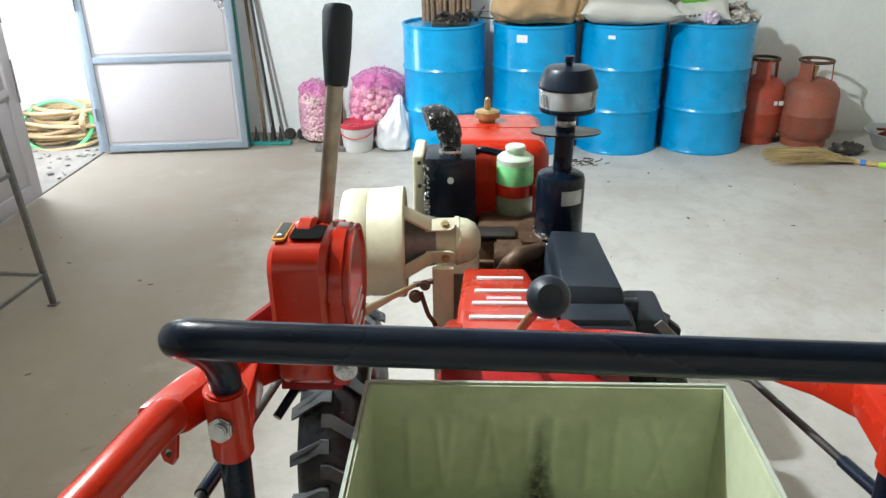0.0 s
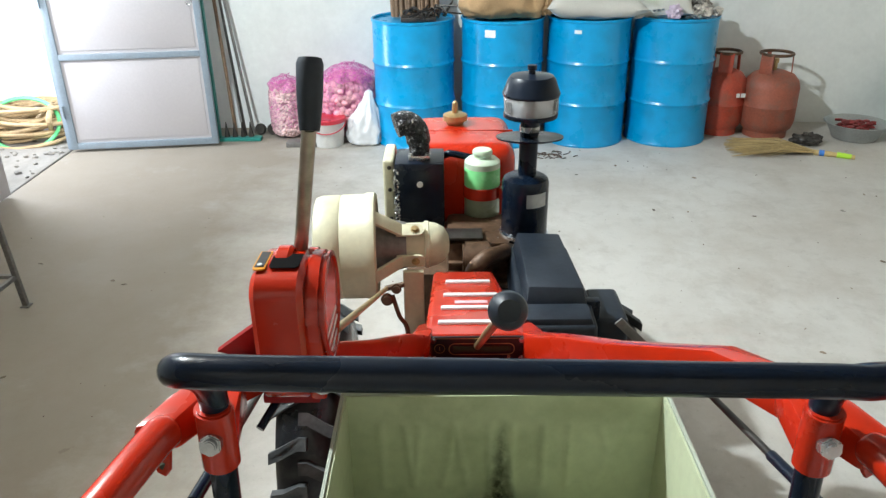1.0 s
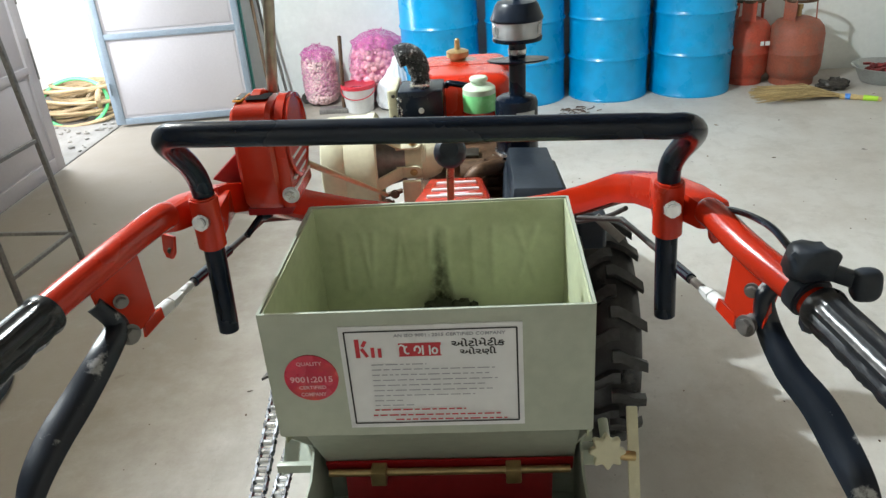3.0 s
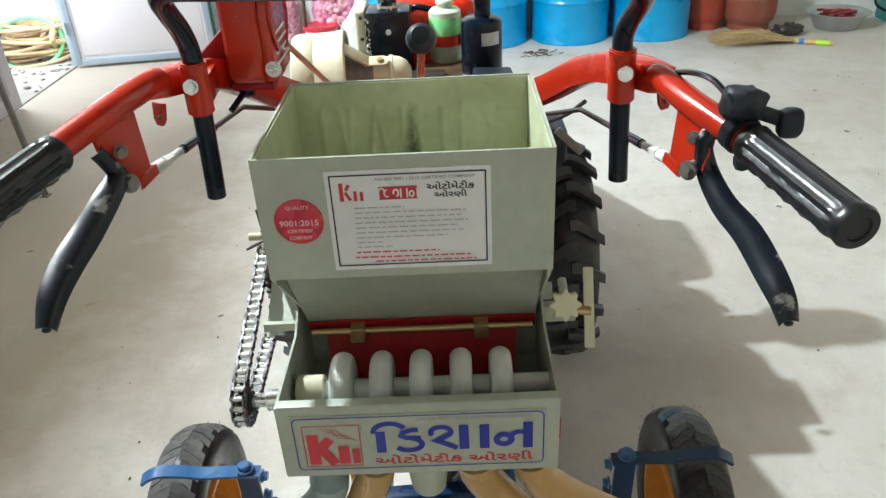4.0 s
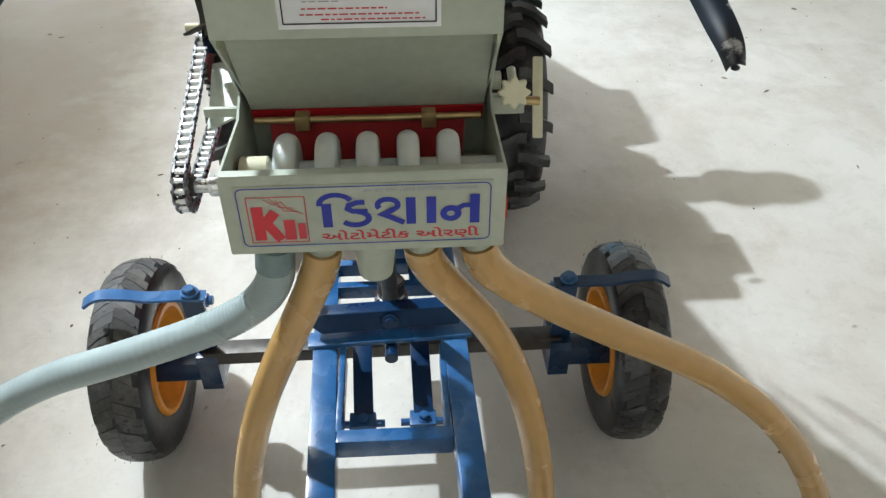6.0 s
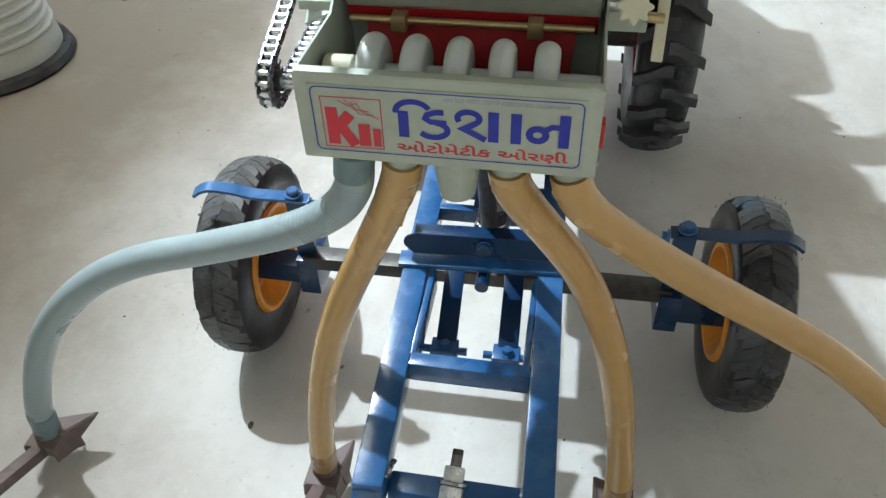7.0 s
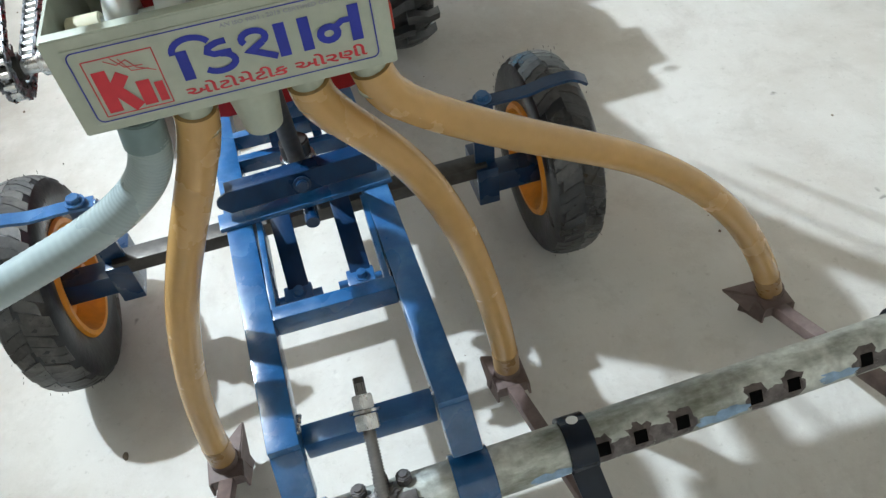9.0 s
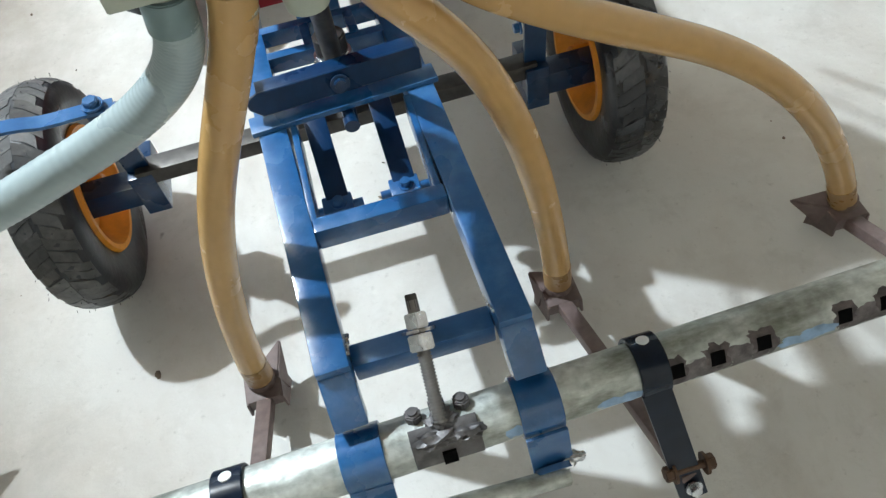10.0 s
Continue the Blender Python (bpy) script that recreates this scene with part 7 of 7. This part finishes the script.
for x in (-0.081, 0.059):
    for z in (1.010, 1.044):
        part("gate_screw", hexbolt((x, 1.1262, z), (0, -1, 0), 0.004, 0.003), M_steel, gc)
lv = part("gear_lever", tube(curve([(-0.012, 1.15, 1.015), (-0.008, 1.06, 1.085), (0.0, 0.95, 1.175), (0.009, 0.845, 1.258)], 6), 0.0060, 12), M_brass, tr, "bare gear lever rod")
part("ball_knob", join(lathe([(0, -0.022), (0.010, -0.021), (0.0195, -0.012), (0.0225, 0.0), (0.0195, 0.013), (0.012, 0.0195), (0.0125, 0.0215), (0.009, 0.0205), (0, 0.0205)], 30, along((0.009, 0.835, 1.266), (0.006, 0.55, 1.42)))), M_plastic, lv, "black ball knob")

# black box beside the gear cover
bb = bmesh.new()
lo = [(0.082, 1.43, 0.80), (0.252, 1.43, 0.80), (0.254, 1.56, 0.80), (0.236, 1.80, 0.80), (0.090, 1.80, 0.80)]
hi = [(0.088, 1.435, 0.880), (0.248, 1.435, 0.880), (0.250, 1.555, 0.884), (0.232, 1.79, 0.895), (0.094, 1.79, 0.895)]
a = [bb.verts.new(p) for p in lo]
b = [bb.verts.new(p) for p in hi]
bb.faces.new(a[::-1])
bb.faces.new(b)
for i in range(5):
    j = (i + 1) % 5
    bb.faces.new((a[i], a[j], b[j], b[i]))
bmesh.ops.recalc_face_normals(bb, faces=bb.faces)
bevel(bb, 0.010, 3)
bx_ = part("black_case", bb, M_plastic, tr, "black moulded plastic case")


def hump(quad, top, inset):
    c = Vector((sum(p[0] for p in quad) / 4, sum(p[1] for p in quad) / 4, 0))
    bm = bmesh.new()
    a = [bm.verts.new(p) for p in quad]
    b = [bm.verts.new((p[0] + (c.x - p[0]) * inset, p[1] + (c.y - p[1]) * inset, t)) for p, t in zip(quad, top)]
    bm.faces.new(b)
    bm.faces.new(a[::-1])
    for i in range(4):
        j = (i + 1) % 4
        bm.faces.new((a[i], a[j], b[j], b[i]))
    bmesh.ops.recalc_face_normals(bm, faces=bm.faces)
    return bevel(bm, 0.006, 2)


part("raised_lid", hump([(0.106, 1.505, 0.878), (0.240, 1.505, 0.878), (0.216, 1.780, 0.892), (0.100, 1.780, 0.892)], (0.926, 0.922, 0.940, 0.944), 0.13), M_plastic, bx_)
part("front_lip", hump([(0.094, 1.440, 0.872), (0.244, 1.440, 0.872), (0.242, 1.500, 0.876), (0.096, 1.500, 0.876)], (0.893, 0.893, 0.900, 0.900), 0.10), M_plastic, bx_)
part("strap", box(0.236, 1.52, 0.79, 0.268, 1.545, 0.888, 0.003), M_black, bx_)
gd = part("belt_guard", bevel(box(0.258, 1.51, 0.76, 0.332, 1.66, 0.848), 0.014, 3), M_plastic, tr, "black belt guard beside the case")
part("guard_strap", bar((0.300, 1.486, 0.862), (0.362, 1.482, 0.800), 0.006, 0.020, 0.002, (0.65, 0, 0.76)), M_iron, gd, "worn pale strap")
part("case_bracket", join(box(0.05, 1.45, 0.77, 0.27, 1.75, 0.80, 0.003), box(0.02, 1.50, 0.70, 0.06, 1.70, 0.80, 0.003)), M_dark_steel, tr)

# shift box on the left arm
prof = [(0.700, 1.252), (0.686, 1.262), (0.683, 1.300), (0.683, 1.362)] + [(0.705 + 0.022 * math.cos(radians(a)), 1.361 + 0.022 * math.sin(radians(a))) for a in (160, 140, 120, 100)] + [(0.720, 1.3850), (0.736, 1.3840)] + [(0.744 + 0.050 * math.cos(radians(a)), 1.332 + 0.050 * math.sin(radians(a))) for a in (80, 62, 44, 26, 8)] + [(0.800, 1.275), (0.790, 1.252)]
sb = part("shift_box", plate(prof, 0.047, Matrix.Translation((-0.2075, 0, 0)) @ YZ, 0.005), M_red, tr, "red shift box with a rounded top")
part("side_disc", join(cyl((-0.1855, 0.736, 1.333), (-0.168, 0.736, 1.333), 0.0515, seg=44, bev=0.004), box(-0.1855, 0.686, 1.258, -0.170, 0.785, 1.337, 0.004)), M_red, sb, "red disc-shaped side cover")
part("disc_rim", lathe([(0.044, 0), (0.0505, 0), (0.0505, 0.0022), (0.046, 0.0030), (0.044, 0)], 44, Matrix.Translation((-0.1685, 0.736, 1.333)) @ XAXIS), M_red, sb)
for k in range(4):
    part("side_stripe", box(-0.1705, 0.695 + 0.002 * k, 1.278 + 0.012 * k, -0.1672, 0.772 - 0.004 * k, 1.2815 + 0.012 * k, 0.0005), M_paper, sb, "pale stripe")
part("lever_slot", plate([(-0.0125, -0.015), (-0.010, -0.019), (0.012, -0.019), (0.0145, -0.015), (0.0145, 0.012), (-0.0125, 0.012)], 0.0008, Matrix.Translation((-0.2035, 0.725, 1.3851)) @ Matrix.Rotation(radians(-2), 4, "X"), 0.0003), M_hole, sb, "dark lever slot")
part("slot_cover", lathe([(0, -0.0085), (0.027, -0.0085), (0.030, -0.005), (0.030, 0.005), (0.027, 0.0085), (0, 0.0085)], 40, Matrix.Translation((-0.2080, 0.742, 1.3590)) @ XAXIS), M_red, sb, "red half-round slot cover")
part("hub_lug", join(cyl((-0.190, 0.758, 1.360), (-0.178, 0.758, 1.360), 0.020, seg=28, bev=0.002)), M_red, sb)
part("decal", plate([(-0.0056, -0.018), (-0.0035, -0.021), (0.0035, -0.021), (0.0056, -0.018), (0.0056, 0.019), (-0.0056, 0.019)], 0.0016, Matrix.Translation((-0.2240, 0.724, 1.3847)) @ Matrix.Rotation(radians(-2), 4, "X"), 0.0003), M_yellow, sb, "gold-edged decal")
part("decal_face", plate([(-0.0042, -0.0165), (0.0042, -0.0165), (0.0042, 0.0175), (-0.0042, 0.0175)], 0.0016, Matrix.Translation((-0.2240, 0.724, 1.3852)) @ Matrix.Rotation(radians(-2), 4, "X"), 0.0002), M_ink, sb, "black decal face")
part("decal_screw", cyl((-0.2240, 0.7110, 1.3845), (-0.2240, 0.7110, 1.3876), 0.0022, seg=14), M_bucket, sb, "small pale screw")
part("bolt", hexbolt((-0.1735, 0.6865, 1.275), (0, -1, 0), 0.0075, 0.007), M_steel, sb)
# the gusset's shadow is painted in through the darker red
part("box_foot", join(sheet([[(-0.231, 0.716, 1.328), (-0.283, 0.738, 1.281), (-0.232, 0.744, 1.262)]], 0.005), box(-0.234, 0.700, 1.244, -0.180, 0.790, 1.2535, 0.002)), M_red_deep_shade, sb, "red gusset plate, its shade in the dark red")
part("cable_boss", join(blob(0.011, 0.010, 0.010, (-0.221, 0.722, 1.238), 5, 0.25, 2, 2), cyl((-0.224, 0.717, 1.237), (-0.238, 0.690, 1.222), 0.0042, seg=12)), M_black, sb, "black cable boss")
sk = part("shift_lever", cyl((-0.2000, 0.764, 1.358), (-0.1725, 0.728, 1.506), 0.0066, seg=16), M_rod, tr, "bare steel shift lever")
part("lever_grip", lathe([(0, 0), (0.0085, 0), (0.0092, 0.004), (0.0112, 0.030), (0.0116, 0.056), (0.0100, 0.0605), (0, 0.061)], 28, along((-0.1725, 0.730, 1.503), (-0.171, 0.752, 1.560))), M_plastic, sk, "black rubber lever grip")


# handlebar arms: deep red plates bent outwards
def arm_plate(p, s):
    bm = bmesh.new()
    w = 0.016
    rows = []
    for (x, y, zt, zb) in p:
        rows.append([bm.verts.new((x - w, y - w * 0.25, zb)), bm.verts.new((x + w, y + w * 0.25, zb)), bm.verts.new((x + w, y + w * 0.25, zt)), bm.verts.new((x - w, y - w * 0.25, zt))])
    for a, b in zip(rows, rows[1:]):
        for i in range(4):
            j = (i + 1) % 4
            bm.faces.new((a[i], a[j], b[j], b[i]))
    bm.faces.new(rows[0][::-1])
    bm.faces.new(rows[-1])
    bmesh.ops.recalc_face_normals(bm, faces=bm.faces)
    return bevel(bm, 0.006, 2)


armR = [(0.294, 0.594, 1.282, 1.252), (0.278, 0.640, 1.283, 1.246), (0.263, 0.686, 1.277, 1.236), (0.250, 0.729, 1.265, 1.226), (0.235, 0.793, 1.243, 1.200), (0.205, 0.866, 1.200, 1.155), (0.160, 0.951, 1.151, 1.104), (0.110, 1.039, 1.107, 1.050), (0.078, 1.121, 1.060, 1.002), (0.068, 1.22, 1.02, 0.96)]
armL = [(-0.296, 0.600, 1.300, 1.270), (-0.279, 0.644, 1.300, 1.263), (-0.263, 0.688, 1.292, 1.251), (-0.248, 0.729, 1.277, 1.237), (-0.232, 0.793, 1.248, 1.204), (-0.205, 0.866, 1.206, 1.160), (-0.165, 0.951, 1.156, 1.110), (-0.125, 1.039, 1.110, 1.058), (-0.102, 1.105, 1.066, 1.02), (-0.092, 1.22, 1.02, 0.97)]
part("handle_arm", arm_plate(armR, 1), M_red, tr, "red curved handlebar arm")
part("handle_arm", arm_plate(armL, -1), M_red, tr, "red curved handlebar arm")

# black hoop bar across the handles
hoop = [(-0.2545, 0.6150, 1.136), (-0.2515, 0.614, 1.20), (-0.248, 0.6115, 1.29), (-0.2465, 0.606, 1.325), (-0.2460, 0.588, 1.352), (-0.2455, 0.560, 1.377), (-0.2410, 0.534, 1.396), (-0.2285, 0.5185, 1.4065), (-0.210, 0.5145, 1.4080)]
hoopR = [(-x + 0.009 * max(0.0, min(1.0, (z - 1.32) / 0.05)), y + 0.006 * max(0.0, min(1.0, (z - 1.32) / 0.08)), z - 0.017 * max(0.0, min(1.0, (z - 1.30) / 0.10))) for x, y, z in hoop]
pa = curve(hoop, 5) + curve([(-0.19, 0.5147, 1.4070), (0.0, 0.5175, 1.4000), (0.20, 0.5205, 1.3925)], 4) + curve(hoopR[::-1], 5)
part("hoop_bar", tube(pa, 0.0118, 20), M_black, tr, "black steel hoop bar")

for s in (-1, 1):
    dz = 0.004 if s < 0 else -0.004
    col = part("clamp_collar", join(cyl((s * 0.2500, 0.6125, 1.244 + dz), (s * 0.2478, 0.6085, 1.307 + dz), 0.0158, seg=28, bev=0.002), bar((s * 0.250, 0.612, 1.268 + dz), (s * 0.258, 0.684, 1.266 + dz), 0.028, 0.034, 0.004)), M_red, tr, "red clamp collar")
    part("clamp_bolt", join(cyl((s * 0.2485, 0.597, 1.2805 + dz), (s * 0.2480, 0.5865, 1.2835 + dz), 0.0098, seg=6, bev=0.0012), cyl((s * 0.248, 0.587, 1.2835 + dz), (s * 0.2478, 0.5825, 1.2848 + dz), 0.0058, seg=16, bev=0.001)), M_steel, col, "zinc hexagon bolt")
    up = 0.013 if s < 0 else 0.0
    hd = part("handle_tube", tube(curve([(s * 0.2845, 0.602, 1.2755 + dz + 1.05 * up), (s * 0.290, 0.580, 1.2765 + dz + 1.2 * up), (s * 0.306, 0.511, 1.270 + dz + 1.5 * up), (s * 0.336, 0.428, 1.260 + dz + 1.25 * up), (s * 0.346, 0.385, 1.257 + dz + up)], 6), [0.0105, 0.0135, 0.0148] + [0.0150] * 22, 22), M_red, tr, "red handle tube")
    part("eye_tab", plate([(-0.011, 0.0), (0.011, 0.0), (0.010, -0.020), (0.005, -0.028), (-0.005, -0.028), (-0.010, -0.020)], 0.004, Matrix.Translation((s * 0.3025, 0.622, 1.2555 + dz)) @ Matrix.Rotation(radians(s * 30), 4, "Z") @ Matrix.Rotation(radians(80), 4, "X"), 0.0008), M_red, hd, "red eye tab")
    part("eye_hole", cyl((s * 0.3025, 0.6215, 1.2385 + dz), (s * 0.3015, 0.6155, 1.2375 + dz), 0.004, seg=12), M_soot_hole, hd)
    # finger grip
    g0, g1 = Vector((s * 0.3375, 0.428, 1.2600 + dz + up)), Vector((s * 0.368, 0.270, 1.2500 + dz + up))
    Lg = (g1 - g0).length
    gm = lathe([(0.0142, 0.0), (0.0195, 0.0), (0.0205, 0.004), (0.0195, 0.010)] + [(0.0184, 0.012 + (Lg - 0.026) * k / 16) for k in range(17)] + [(0.0195, Lg - 0.010), (0.0203, Lg - 0.004), (0.0185, Lg), (0.012, Lg), (0.011, Lg - 0.002), (0, Lg - 0.002)], 48, None)
    dirg = (g1 - g0).normalized()
    G = along(g0, g1)
    down = G.inverted().to_3x3() @ Vector((-s * 0.5, 0, -0.85))
    for v in gm.verts:
        r = math.hypot(v.co.x, v.co.y)
        if 0.012 < v.co.z < Lg - 0.012 and r > 0.015:
            k = (v.co.x * down.x + v.co.y * down.y) / (r * math.hypot(down.x, down.y))
            ang = math.atan2(v.co.y, v.co.x)
            f = 1 + 0.055 * math.cos(ang * 12)
            if k > 0.2:
                f += 0.16 * (k - 0.2) * (0.5 + 0.5 * math.sin((v.co.z - 0.012) / (Lg - 0.024) * 6.283 * 5 - 1.2)) 
            v.co.x *= f
            v.co.y *= f
    gm.transform(G)
    part("grip", gm, M_rubber, hd, "black ribbed rubber grip")
    # lever bracket, lever and cable
    bkt = part("lever_bracket", sheet([[(s * 0.296, 0.528, 1.270 + dz + up), (s * 0.317, 0.468, 1.260 + dz + up), (s * 0.3095, 0.470, 1.205 + up), (s * 0.2985, 0.502, 1.198 + up), (s * 0.291, 0.524, 1.206 + up)],
                                       [(s * 0.296, 0.506, 1.200 + up), (s * 0.2865, 0.530, 1.206 + up), (s * 0.2835, 0.526, 1.196 + up), (s * 0.294, 0.500, 1.189 + up)]], 0.005), M_red, tr, "red lever bracket plate")
    part("bracket_bolt", hexbolt((s * 0.3005, 0.486, 1.240 + up), (-s * 0.6, -0.8, 0.1), 0.0054, 0.007), M_iron, bkt)
    tip = (0.354, 0.318, 1.121) if s > 0 else (-0.324, 0.300, 1.159)
    bow = [(0.314, 0.474, 1.209), (0.324, 0.440, 1.185), (0.339, 0.405, 1.169), (0.349, 0.370, 1.149), (0.354, 0.340, 1.134)] if s > 0 else [(-0.305, 0.474, 1.230), (-0.305, 0.440, 1.222), (-0.315, 0.400, 1.203), (-0.322, 0.360, 1.190), (-0.324, 0.325, 1.177)]
    lp = curve([(s * 0.317, 0.468, 1.262), (s * 0.3085, 0.476, 1.240)] + bow + [tip], 6)
    n = len(lp)
    wid = [0.018 + 0.012 * max(0.0, math.sin(math.pi * min(1.0, (i / (n - 1)) ** 1.6))) for i in range(n)]
    lever = part("hand_lever", ribbon(lp, wid, (-s * 0.55, -0.45, 0.70), 0.0025, 0.0075), M_lever, tr, "black pressed-steel hand lever")
    part("lever_tip", blob(0.0046, 0.0034, 0.0030, tip, 3, 0.1, 2, 2), M_lever, lever)
    part("lever_pivot", join(cyl((s * 0.296, 0.478, 1.207 + up), (s * 0.316, 0.492, 1.207 + up), 0.0085, seg=18, bev=0.001), hexbolt((s * 0.2955, 0.4775, 1.207 + up), (-s * 0.8, -0.55, 0.1), 0.0078, 0.006)), M_iron, lever, "dull steel pivot bolt")
    c0 = Vector((s * 0.2895, 0.522, 1.200 + up))
    c1 = Vector((0.2535 * s, 0.90, 1.125)) if s > 0 else Vector((-0.268, 0.85, 1.172))
    dd = (c1 - c0).normalized()
    cb = part("cable", tube([c0, c0 + dd * 0.2, c1, c1 + Vector((-s * 0.05, 0.12, -0.05))], 0.0042, 10), M_dark_steel, tr, "steel control cable")
    part("adjuster", join(cyl(c0 + dd * 0.006, c0 + dd * 0.030, 0.0072, seg=12), cyl(c0 + dd * 0.032, c0 + dd * 0.058, 0.0080, 0.0055, seg=6), cyl(c0 + dd * 0.06, c0 + dd * 0.085, 0.0048, seg=10)), M_bucket, cb, "pale cable adjuster")
    part("cable_sleeve", cyl(c0 + dd * 0.095, c0 + dd * 0.20, 0.0062, seg=12), M_black, cb, "black cable sleeve")

# throttle on the right handle
th_ = part("throttle_clamp", join(cyl((0.328, 0.452, 1.262), (0.333, 0.436, 1.259), 0.020, seg=24, bev=0.002), blob(0.021, 0.017, 0.016, (0.328, 0.443, 1.292), 3, 0.25, 2, 3, 0.7), blob(0.010, 0.010, 0.012, (0.340, 0.446, 1.232), 5, 0.3, 2, 2, 0.7)), M_plastic, tr, "black throttle clamp")
part("thumb_lever", join(bar((0.334, 0.444, 1.286), (0.366, 0.436, 1.276), 0.012, 0.014, 0.004), blob(0.012, 0.009, 0.015, (0.373, 0.433, 1.273), 2, 0.06, 2, 3, 0.6)), M_plastic, th_, "black thumb lever")
part("throttle_cable", tube(curve([(0.318, 0.455, 1.296), (0.312, 0.50, 1.300), (0.302, 0.57, 1.284), (0.293, 0.66, 1.244), (0.262, 0.80, 1.208), (0.20, 0.95, 1.12), (0.11, 1.25, 0.98)], 7), 0.0034, 8), M_black, tr, "thin black throttle cable")
part("spring_hook", tube(curve([(0.268, 0.95, 1.12), (0.25, 1.05, 1.06), (0.20, 1.2, 0.98)], 5), 0.004, 8), M_dark_steel, tr)
